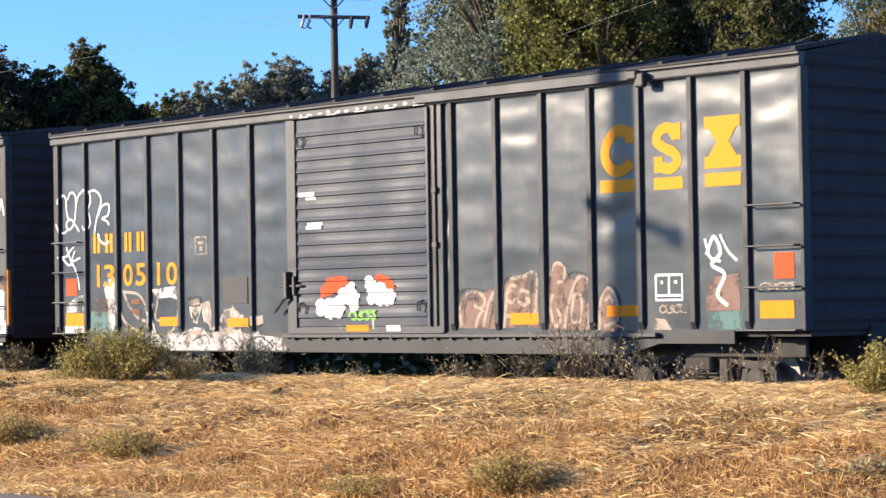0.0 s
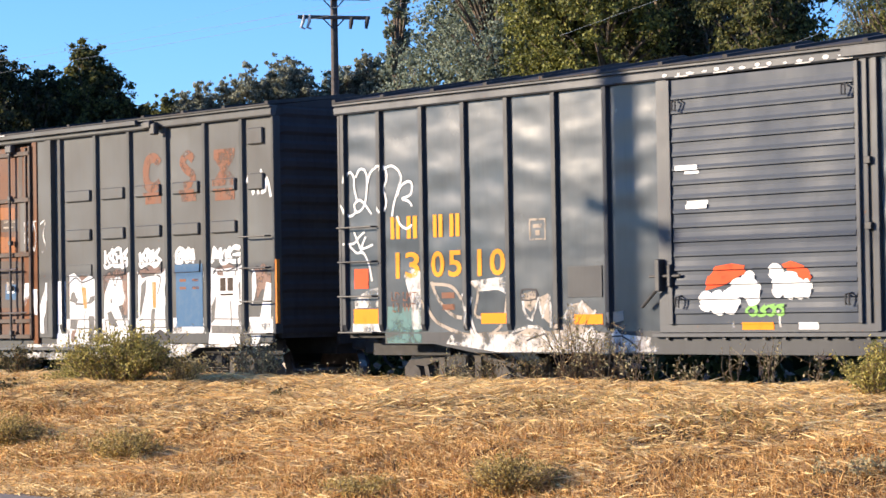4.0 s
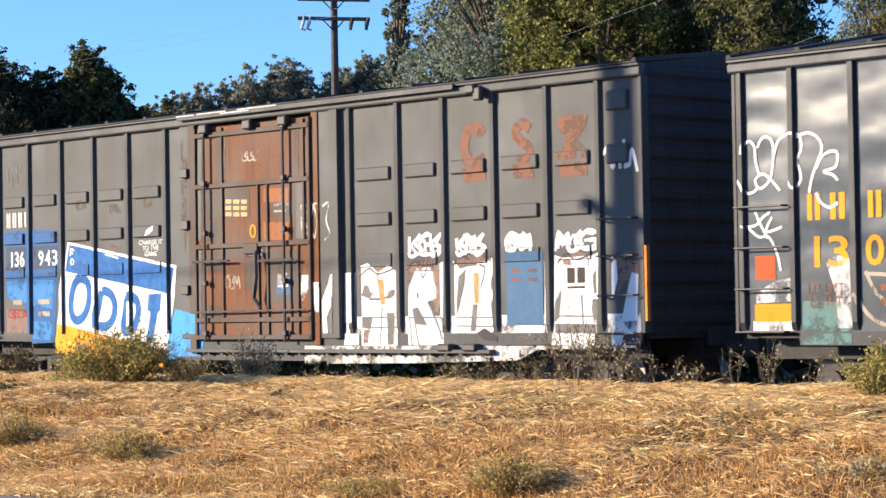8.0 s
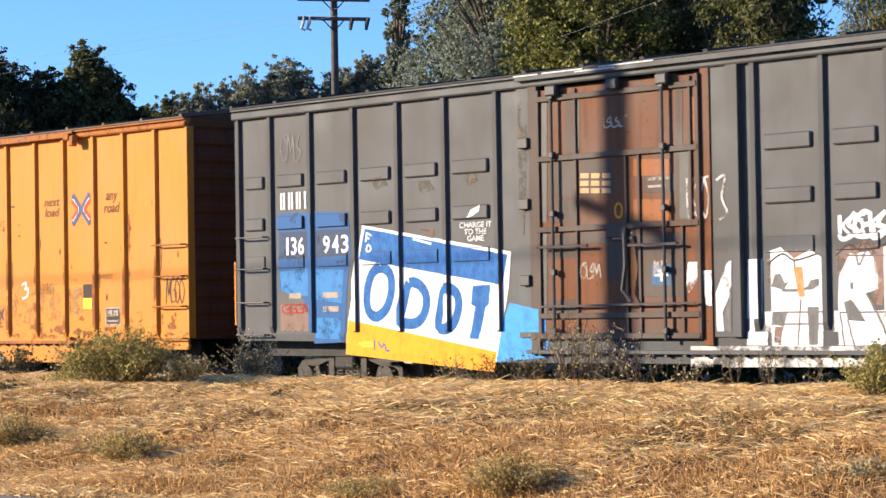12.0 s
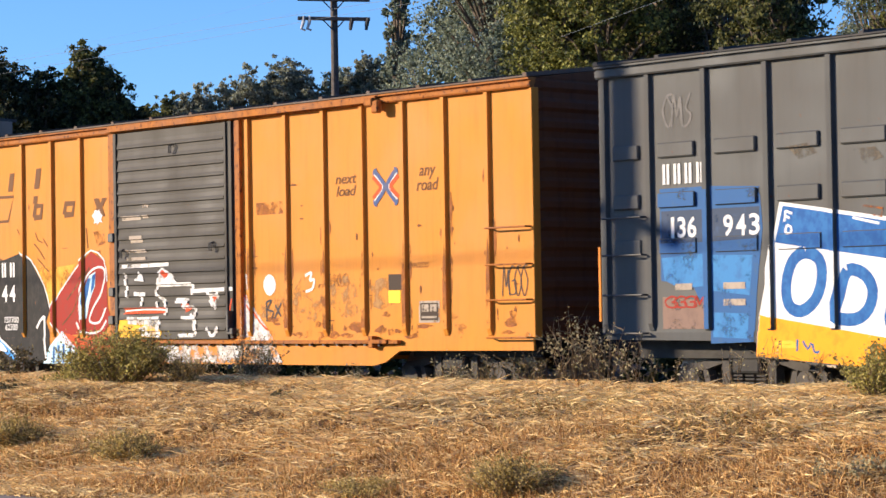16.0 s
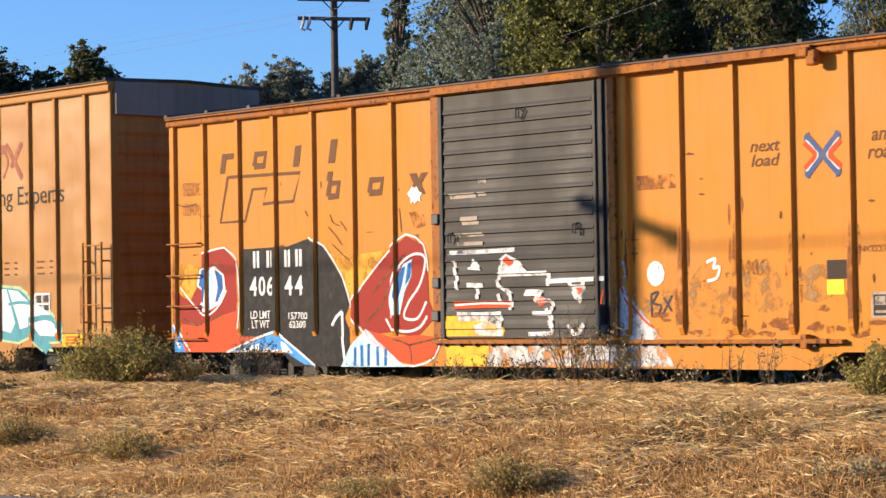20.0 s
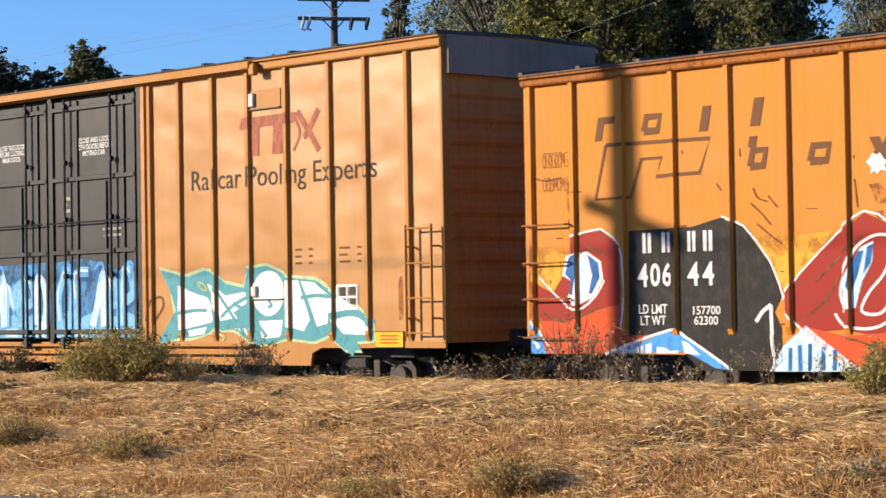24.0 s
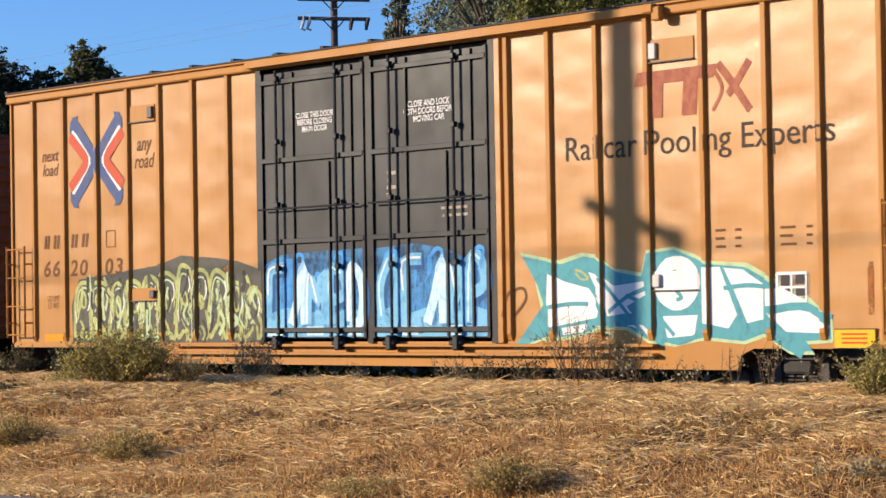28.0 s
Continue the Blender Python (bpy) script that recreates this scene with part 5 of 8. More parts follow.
mark(car_b, "faded_emblem", [stroke([(13.6, 3.74), (13.46, 3.83), (13.32, 3.72), (13.42, 3.6), (13.58, 3.5), (13.56, 3.38), (13.4, 3.34)], 0.14), rect(13.28, 3.1, 13.66, 3.28)], FADED_RED, 1, "faded red logo letter S over a bar")
mark(car_b, "faded_emblem", [[(14.12, 3.86), (14.64, 3.86), (14.62, 3.72), (14.46, 3.56), (14.64, 3.38), (14.64, 3.3), (14.12, 3.3), (14.12, 3.38), (14.28, 3.56), (14.12, 3.72)], rect(14.14, 3.08, 14.62, 3.26)], FADED_RED, 1, "faded red logo letter X over a bar")
for x0, z0, x1, z1, seed in ((11.22, 2.13, 11.86, 2.43, 31), (12.18, 2.12, 12.7, 2.40, 32), (13.13, 2.14, 13.57, 2.38, 33), (14.04, 2.12, 14.72, 2.37, 34)):
    mark(car_b, "graffiti_tag", [scribble(x0, z0, x1, z1, 7, 0.055, seed), scribble(x0 + 0.05, z0 + 0.03, x1 - 0.05, z1 - 0.03, 5, 0.035, seed + 50)], WHITE, 2, "bright white sprayed tag")
mark(car_b, "graffiti_tag", [stroke([(14.91, 3.32), (15.01, 3.43), (15.07, 3.14), (15.15, 3.40), (15.20, 3.13)], 0.05), stroke([(15.19, 3.32), (15.31, 3.31), (15.28, 3.13)], 0.05), stroke([(15.26, 3.50), (15.34, 3.15), (15.40, 3.37), (15.49, 3.08)], 0.05), stroke([(15.22, 3.23), (15.30, 3.23)], 0.05)], WHITE, 2, "bright white sprayed tag")
mark(car_b, "blue_plate", [rect(13.12, 1.16, 13.80, 2.13)], BLUE_PLATE, 3, "blue painted data panel")
bars(car_b, "stencil_bar", ((13.18, 13.42), (13.5, 13.74)), 1.86, 1.9, FADED_RED, layer=4)
bars(car_b, "stencil_bar", ((13.18, 13.42), (13.5, 13.74)), 1.74, 1.78, FADED_RED, layer=4)
mark(car_b, "stencil_window", [rect(14.2, 1.6, 14.6, 1.93)], WHITE, 4, "white data label")
mark(car_b, "stencil_window", [rect(14.24, 1.70, 14.38, 1.90), rect(14.42, 1.70, 14.56, 1.90), rect(14.24, 1.63, 14.56, 1.66)], BLACK_LET, 5, "black squares on the label")
for x0, x1 in ((-0.045, -0.005), (15.605, 15.645)):
    bar(car_b, "edge_strip", x0, x1, -0.04, 0.02, 1.2, 2.15, RED_OR_EDGE, label="orange painted edge strip")
words(car_b, "graffiti_words", "CHARGE IT\nTO THE\nGAME", 4.86, 5.48, 2.3, 2.56, WHITE, bold=0.01, layer=3)
mark(car_b, "graffiti_tag", [[(5.05, 2.62), (5.12, 2.72), (5.3, 2.78), (5.28, 2.7), (5.16, 2.64)]], WHITE, 2, "small white sprayed mark")
mark(car_b, "graffiti_tag", [scribble(1.05, 3.6, 1.5, 4.0, 7, 0.03, 41)], GREY_OVER, 1, "faint dark tag")
mark(car_b, "graffiti_tag", [scribble(8.98, 2.45, 9.3, 2.95, 7, 0.026, 42), stroke([(9.42, 2.9), (9.56, 2.95), (9.5, 2.7), (9.58, 2.5), (9.46, 2.42)], 0.03)], WHITE_WORN, 3, "white sprayed tag by the door")
mark(car_b, "door_patch", [rect(8.26, 2.8, 8.86, 3.02)], DOOR_B_GREY, 1, "grey overpainted patch")
mark(car_b, "door_label", [rect(8.34, 2.95, 8.7, 2.99), rect(8.34, 2.86, 8.7, 2.89)], CREAM, 2, "pale stencilled lines")
mark(car_b, "door_patch", [[(6.93, 3.37), (7.14, 3.36), (7.16, 4.09), (6.95, 4.11)]], DOOR_B_GREY, 1, "grey overpainted patch")
mark(car_b, "door_patch", [[(6.62, 2.82), (7.11, 2.80), (7.12, 3.26), (6.63, 3.29)]], DOOR_B_GREY, 1, "grey overpainted patch")
mark(car_b, "door_patch", [[(7.18, 2.83), (7.77, 2.80), (7.78, 3.25), (7.19, 3.28)]], DOOR_B_GREY, 1, "grey overpainted patch")
mark(car_b, "door_patch", [[(6.60, 2.03), (7.09, 2.02), (7.09, 2.32), (6.61, 2.34)]], DOOR_B_GREY, 1, "grey overpainted patch")
mark(car_b, "door_patch", [[(7.17, 2.20), (7.66, 2.18), (7.66, 2.32), (7.17, 2.34)]], DOOR_B_GREY, 1, "grey overpainted patch")
mark(car_b, "door_patch", [[(8.13, 2.00), (8.96, 1.98), (8.97, 2.28), (8.13, 2.31)]], DOOR_B_GREY, 1, "grey overpainted patch")
mark(car_b, "door_patch", [[(8.22, 1.51), (8.95, 1.50), (8.96, 1.98), (8.23, 1.99)]], DOOR_B_GREY, 1, "grey overpainted patch")
mark(car_b, "door_patch", [[(7.61, 1.72), (7.92, 1.72), (7.93, 2.17), (7.62, 2.18)]], DOOR_B_GREY, 1, "grey overpainted patch")
mark(car_b, "door_patch", [[(8.78, 2.42), (9.02, 2.42), (9.04, 3.30), (8.80, 3.31)]], DOOR_B_GREY, 1, "grey overpainted patch")
mark(car_b, "door_patch", [[(6.60, 1.26), (7.17, 1.26), (7.17, 1.49), (6.61, 1.50)]], DOOR_B_GREY, 1, "grey overpainted patch")
mark(car_b, "door_patch", [[(8.80, 3.35), (8.92, 3.34), (8.94, 4.12), (8.82, 4.13)]], DOOR_B_GREY, 1, "grey overpainted patch")
mark(car_b, "door_patch", [[(6.62, 2.50), (7.10, 2.48), (7.11, 2.77), (6.62, 2.79)]], DOOR_B_GREY, 1, "grey overpainted patch")
mark(car_b, "door_patch", [[(9.05, 3.40), (9.15, 3.39), (9.17, 3.93), (9.06, 3.94)]], DOOR_B_BRIGHT, 1, "bright orange-brown patch")
mark(car_b, "door_patch", [[(8.09, 2.46), (8.68, 2.44), (8.69, 2.70), (8.09, 2.73)]], DOOR_B_BRIGHT, 1, "bright orange-brown patch")
mark(car_b, "door_patch", [[(8.10, 3.02), (8.69, 2.99), (8.70, 3.20), (8.11, 3.23)]], DOOR_B_BRIGHT, 1, "bright orange-brown patch")
# Flat dark strips painted where the door's recesses lie in shade.
mark(car_b, "door_seam", [[(6.48, 2.50), (6.58, 2.50), (6.62, 4.13), (6.52, 4.14)]], DARK_BAR, 2, "dark strip painted for a shaded door recess")
mark(car_b, "door_seam", [[(6.46, 1.28), (6.55, 1.28), (6.58, 2.36), (6.48, 2.36)]], DARK_BAR, 2, "dark strip painted for a shaded door recess")
mark(car_b, "door_seam", [[(8.85, 2.46), (9.02, 2.45), (9.04, 3.30), (8.87, 3.31)]], DARK_BAR, 2, "dark strip painted for a shaded door recess")
mark(car_b, "door_seam", [[(7.15, 3.40), (7.18, 3.40), (7.20, 4.09), (7.17, 4.09)]], DARK_BAR, 2, "dark strip painted for a shaded door recess")
mark(car_b, "door_label", [[(7.68, 2.21), (8.10, 2.20), (8.11, 2.34), (7.68, 2.36)]], DARK_SPRAY, 2, "dark painted label")
mark(car_b, "door_label", [[(7.74, 2.31), (8.07, 2.30), (8.07, 2.32), (7.74, 2.33)], [(7.73, 2.24), (8.05, 2.23), (8.05, 2.27), (7.73, 2.28)]], CREAM, 3, "pale stencilled lines")
mark(car_b, "door_label", [[(8.37, 1.65), (8.69, 1.64), (8.70, 1.90), (8.38, 1.91)]], BLUE_PLATE, 2, "dark blue label")
mark(car_b, "door_label", [stroke([(8.43, 1.77), (8.65, 1.77)], 0.03, 1), stroke([(8.54, 1.85), (8.54, 1.69)], 0.03, 1), stroke([(8.49, 1.82), (8.59, 1.82)], 0.03, 1)], WHITE, 3, "white sign on the label")
mark(car_b, "door_label", [[(7.19, 3.039), (7.33, 3.032), (7.34, 3.095), (7.19, 3.103)], [(7.38, 3.030), (7.52, 3.023), (7.53, 3.086), (7.38, 3.093)], [(7.57, 3.021), (7.71, 3.014), (7.71, 3.077), (7.57, 3.084)], [(7.18, 2.943), (7.33, 2.937), (7.33, 3.000), (7.19, 3.007)], [(7.37, 2.935), (7.52, 2.928), (7.52, 2.991), (7.38, 2.998)], [(7.56, 2.926), (7.71, 2.920), (7.71, 2.982), (7.56, 2.989)], [(7.18, 2.848), (7.33, 2.841), (7.33, 2.905), (7.18, 2.912)], [(7.37, 2.840), (7.52, 2.833), (7.52, 2.896), (7.37, 2.903)], [(7.56, 2.831), (7.71, 2.825), (7.71, 2.888), (7.56, 2.895)]], STENCIL_TAN, 2, "tan stencilled lines")
mark(car_b, "door_mark", stroke(blob(7.84, 2.6, 0.06, 0.09, 10), 0.03, 2, True), YELLOW, 2, "small yellow ring")
mark(car_b, "graffiti_tag", [scribble(7.6, 3.66, 8.0, 3.8, 7, 0.025, 43), scribble(7.15, 1.75, 7.5, 1.95, 7, 0.025, 44), scribble(8.42, 1.75, 8.62, 1.95, 6, 0.03, 45)], CREAM, 2, "chalk scrawl on the door")

# -- yellow car --
LEAN = 0.22
# Slanted logo letters simplified to rings and strokes.
for x0, x1, z0, z1, open_ in ((2.03, 2.36, 3.52, 3.80, True), (2.98, 3.12, 3.51, 3.82, False), (3.78, 3.93, 3.52, 3.86, False), (3.72, 4.02, 2.99, 3.28, True), (4.62, 4.96, 3.0, 3.28, True)):
    if open_:
        mark(car_c, "brown_ring", stroke([(x0 + 0.05, z0 + 0.05), (x1 - 0.05, z0 + 0.05), (x1 - 0.05 + LEAN * 0.2, z1 - 0.05), (x0 + 0.05 + LEAN * 0.2, z1 - 0.05)], 0.1, 1, True), BROWN_LET, 1, "dark brown slanted ring of a logo letter")
    else:
        mark(car_c, "brown_bar", [rect(x0, z0, x1, z1, LEAN)], BROWN_LET, 1, "dark brown slanted stroke of a logo letter")
mark(car_c, "brown_bar", [rect(1.24, 3.50, 1.36, 3.80, LEAN), rect(1.41, 3.71, 1.58, 3.80, LEAN), rect(3.74, 3.27, 3.86, 3.40, LEAN), [(5.46, 2.98), (5.6, 2.98), (5.66, 3.08), (5.7, 2.98), (5.84, 2.98), (5.76, 3.13), (5.9, 3.28), (5.76, 3.28), (5.7, 3.19), (5.66, 3.28), (5.52, 3.28), (5.6, 3.13)]], BROWN_LET, 1, "dark brown slanted stroke of a logo letter")
mark(car_c, "paper_scrap", [[(5.47, 3.0), (5.53, 3.05), (5.56, 3.1), (5.63, 3.07), (5.66, 3.1), (5.72, 3.02), (5.77, 3.0), (5.73, 2.95), (5.75, 2.88), (5.68, 2.9), (5.62, 2.85), (5.59, 2.89), (5.53, 2.86), (5.54, 2.93)]], WHITE, 3, "torn white paper scrap")
mark(car_c, "rust_stain", [[(5.5, 2.74), (5.78, 2.76), (5.84, 2.55), (5.62, 2.5)], [(5.55, 2.42), (5.7, 2.44), (5.66, 2.3)]], RUST_PATCH, 2, "flaked rust-brown patch")
mark(car_c, "brown_emblem", stroke([(1.43, 3.44), (3.15, 3.42), (2.98, 3.01), (2.27, 3.0), (2.37, 3.23), (2.03, 3.23), (1.84, 2.76), (1.24, 2.76)], 0.05, 1, True), BROWN_LET, 1, "dark brown slanted outline emblem")
words(car_c, "lettering", "next\nload", 11.57, 12.03, 3.03, 3.33, BROWN_LET, lean=0.25, bold=0.012)
words(car_c, "lettering", "any\nroad", 13.29, 13.74, 3.03, 3.35, BROWN_LET, lean=0.25, bold=0.012)
emblem(car_c, 12.65, 3.12, 0.5, 0.52, RED_ORANGE, NAVY)
bars(car_c, "white_bar", ((2.0, 2.2), (2.32, 2.52), (2.74, 2.92), (2.99, 3.19)), 2.03, 2.32, WHITE, layer=4)
digits(car_c, "40644", ((1.94, 2.11), (2.15, 2.31), (2.35, 2.50), (2.76, 2.94), (3.0, 3.18)), 1.63, 1.92, WHITE, layer=4)
words(car_c, "lettering", "LD LMT\nLT WT", 1.95, 2.42, 1.15, 1.41, WHITE, bold=0.01, layer=4)
words(car_c, "lettering", "157700\n62300", 2.84, 3.27, 1.15, 1.38, WHITE, bold=0.01, layer=4)
for x0, x1, z0, z1 in ((9.66, 10.38, 1.3, 1.86), (10.55, 11.24, 1.22, 1.9), (11.42, 12.1, 1.3, 1.92), (12.26, 12.8, 1.4, 1.84)):
    mark(car_c, "overpaint", [blob((x0 + x1) / 2, (z0 + z1) / 2, (x1 - x0) / 2, (z1 - z0) / 2, 16, 0.15, int(x0 * 10))], GREY_PATCH, 1, "dull overpainted patch")
mark(car_c, "rust_stain", [rect(9.74, 2.84, 10.4, 3.02)], RUST_PATCH, 1, "rust-brown stain")
mark(car_c, "stencil_window", [rect(13.3, 1.21, 13.72, 1.51)], CREAM, 2, "data label in a pale outline")
mark(car_c, "stencil_window", [rect(13.33, 1.24, 13.69, 1.48)], BLACK_LET, 3, "dark data label")
mark(car_c, "stencil_window", [rect(13.36, 1.36, 13.5, 1.46), rect(13.53, 1.36, 13.66, 1.46), rect(13.36, 1.27, 13.66, 1.30)], CREAM, 4, "pale lines on the label")
mark(car_c, "sticker", [rect(12.68, 1.67, 12.97, 1.89)], BLACK_LET, 2, "dark square sticker")
mark(car_c, "sticker", [rect(12.68, 1.49, 12.92, 1.66)], LIME_STICKER, 2, "lime square sticker")
mark(car_c, "door_label", [rect(6.95, 3.07, 7.1, 3.12), rect(6.95, 2.9, 7.1, 2.95), rect(6.4, 2.88, 6.9, 2.95), rect(6.62, 2.52, 6.95, 2.63), rect(6.5, 2.36, 7.05, 2.41), rect(6.5, 2.24, 7.05, 2.29)], CREAM, 2, "pale stencilled lines")
mark(car_c, "graffiti_tag", [scribble(14.95, 1.55, 15.4, 1.95, 8, 0.016, 52)], DARK_SPRAY, 1, "dark sprayed tag")
r_ = random.Random(7)
for i in range(90):
    px_ = r_.choice(C_POSTS) + r_.choice((-0.12, 0.12, 0.12, 0.3, 0.5)) + r_.uniform(-0.05, 0.05)
    pz_ = 1.1 + 2.2 * r_.random() ** 1.4
    wide_ = r_.random() < 0.35
    mark(car_c, "rust_spot", [blob(px_, pz_, r_.uniform(0.03, 0.1) if wide_ else r_.uniform(0.006, 0.02), r_.uniform(0.006, 0.014) if wide_ else r_.uniform(0.01, 0.06), 7, 0.5, i)], RUST_DARK, 2, "rust spot")
for p_ in C_POSTS[7:] + C_POSTS[:2]:
    for _ in range(5):
        mark(car_c, "rust_stain", [blob(p_ + r_.uniform(0.08, 0.75), 1.03 + 0.3 * r_.random() ** 2, r_.uniform(0.05, 0.16), r_.uniform(0.02, 0.07), 11, 0.45, r_.randrange(999))], RUST_PATCH, 1, "rust stain low on the panel")
    for _ in range(3):
        mark(car_c, "rust_stain", [blob(p_ + r_.choice((-0.1, 0.1)), r_.uniform(1.2, 3.2), r_.uniform(0.015, 0.04), r_.uniform(0.08, 0.3), 11, 0.4, r_.randrange(999))], RUST_PATCH, 1, "rust runs beside the post")
    mark(car_c, "rust_stain", [[(p_ - 0.045, 1.15), (p_ + 0.045, 1.15), (p_ + 0.04, 1.7), (p_ + 0.01, 2.4), (p_ - 0.03, 1.9)]], RUST_PATCH, 1, "rust runs on the post")
mark(car_c, "graffiti_tag", [scribble(0.3, 3.2, 0.75, 3.4, 16, 0.007, 64), scribble(0.3, 2.9, 0.75, 3.08, 14, 0.007, 65), scribble(12.98, 1.97, 13.5, 2.04, 18, 0.006, 61), scribble(11.36, 1.74, 11.8, 1.92, 12, 0.007, 62)], RUST_DARK, 2, "thin dark scrawl")


mark(car_c, "graffiti_fill", [[(9.42, 1.65), (9.57, 1.65), (9.62, 1.40), (9.93, 1.15), (10.07, 1.03), (9.41, 1.02)], [(9.46, 1.97), (9.56, 1.96), (9.59, 1.72), (9.45, 1.73)]], WHITE_WORN, 2, "pale sprayed corner")
mark(car_c, "graffiti_accent", [stroke([(9.42, 1.67), (9.57, 1.47), (9.81, 1.23), (9.98, 1.12)], 0.028), stroke([(9.20, 1.60), (9.15, 1.41), (9.18, 1.12)], 0.028)], RED_ORANGE, 3, "red sprayed line")

# -- tall orange car --
emblem(car_d, 2.5, 3.9, 1.4, 1.46, FADED_RED_D, NAVY)
words(car_d, "lettering", "next\nload", 0.93, 1.43, 3.71, 4.12, BROWN_LET, lean=0.25, bold=0.012)
words(car_d, "lettering", "any\nroad", 3.56, 4.1, 3.7, 4.14, BROWN_LET, lean=0.25, bold=0.012)
bars(car_d, "brown_bar", ((0.93, 1.12), (1.2, 1.42), (1.72, 1.95), (2.02, 2.26)), 2.48, 2.74, BROWN_LET, lean=0.15)
digits(car_d, "662003", ((0.95, 1.15), (1.21, 1.42), (1.72, 1.93), (2.0, 2.22), (2.72, 2.93), (3.0, 3.2)), 2.03, 2.30, BROWN_LET, lean=0.15)
mark(car_d, "stencil_box", stroke([(2.76, 2.74), (3.0, 2.74), (3.0, 2.48), (2.76, 2.48)], 0.02, 1, True), BROWN_LET, 1, "small outlined stencil box")
words(car_d, "lettering", "LD LMT\nLT WT", 1.05, 1.4, 1.5, 1.72, BROWN_LET)
words(car_d, "lettering", "Railcar Pooling Experts", 13.05, 17.36, 3.17, 3.58, BLACK_LET)
words(car_d, "door_lettering", "CLOSE THIS DOOR\nBEFORE CLOSING\nMAIN DOOR", 7.66, 8.5, 4.0, 4.29, WHITE, bold=0.01)
words(car_d, "door_lettering", "CLOSE AND LOCK\nBOTH DOORS BEFORE\nMOVING CAR", 10.0, 11.02, 3.98, 4.28, WHITE, bold=0.01)
mark(car_d, "door_label", [rect(9.62, 2.98 + 0.1 * i, 9.72 + 0.1 * (i % 2), 3.03 + 0.1 * i) for i in range(4)] + [rect(10.72 + 0.3 * j, 2.65 + 0.1 * i, 10.95 + 0.3 * j, 2.69 + 0.1 * i) for i in range(2) for j in range(2)], CREAM, 2, "pale stencilled lines")
plate_ = bar(car_d, "warning_plate", 17.31, 17.89, -0.034, -0.014, 0.87, 1.09, PLATE_YELLOW, label="orange-yellow warning plate")
for z_ in (0.92, 0.97, 1.02):
    bar(plate_, "print_line", 17.42, 17.78, -0.038, -0.033, z_, z_ + 0.022, RED_PATCH, 0)
for z_ in (0.862, 1.082):
    bar(plate_, "plate_edge", 17.3, 17.9, -0.037, -0.014, z_, z_ + 0.012, BLACK_D, 0)
mark(car_d, "stencil_window", [rect(16.49, 1.45, 16.94, 1.76)], CREAM, 1, "pale outlined data label")
mark(car_d, "stencil_window", [rect(16.52, 1.48, 16.71, 1.73), rect(16.74, 1.62, 16.91, 1.73), rect(16.74, 1.48, 16.91, 1.59)], DARK_SPRAY, 2, "dark squares on the label")
mark(car_d, "reflector", [rect(0.95, 0.96, 1.5, 1.08)], ORANGE, 2, "orange warning plate")
mark(car_d, "stencil_window", [stroke([(16.47, 1.75), (16.9, 1.75), (16.9, 1.42), (16.47, 1.42)], 0.04, 1, True), rect(16.67, 1.44, 16.7, 1.74), rect(16.49, 1.57, 16.88, 1.6)], WHITE, 6, "pale outlined stencil window")
bars(car_d, "small_print", ((15.5, 15.72), (15.82, 15.95), (16.48, 16.8), (16.9, 17.02)), 2.28, 2.31, BROWN_LET)
bars(car_d, "small_print", ((15.5, 15.7), (15.82, 15.95), (16.48, 16.75), (16.9, 17.02)), 2.18, 2.21, BROWN_LET)
bars(car_d, "small_print", ((15.5, 15.72), (15.82, 15.95), (16.48, 16.82), (16.9, 17.02)), 2.08, 2.11, BROWN_LET)
mark(car_d, "rust_stain", [rect(17.78, 1.25, 17.86, 1.86)], RUST_PATCH, 1, "fresh orange touch-up streak")
r_ = random.Random(12)
x_ = 1.84
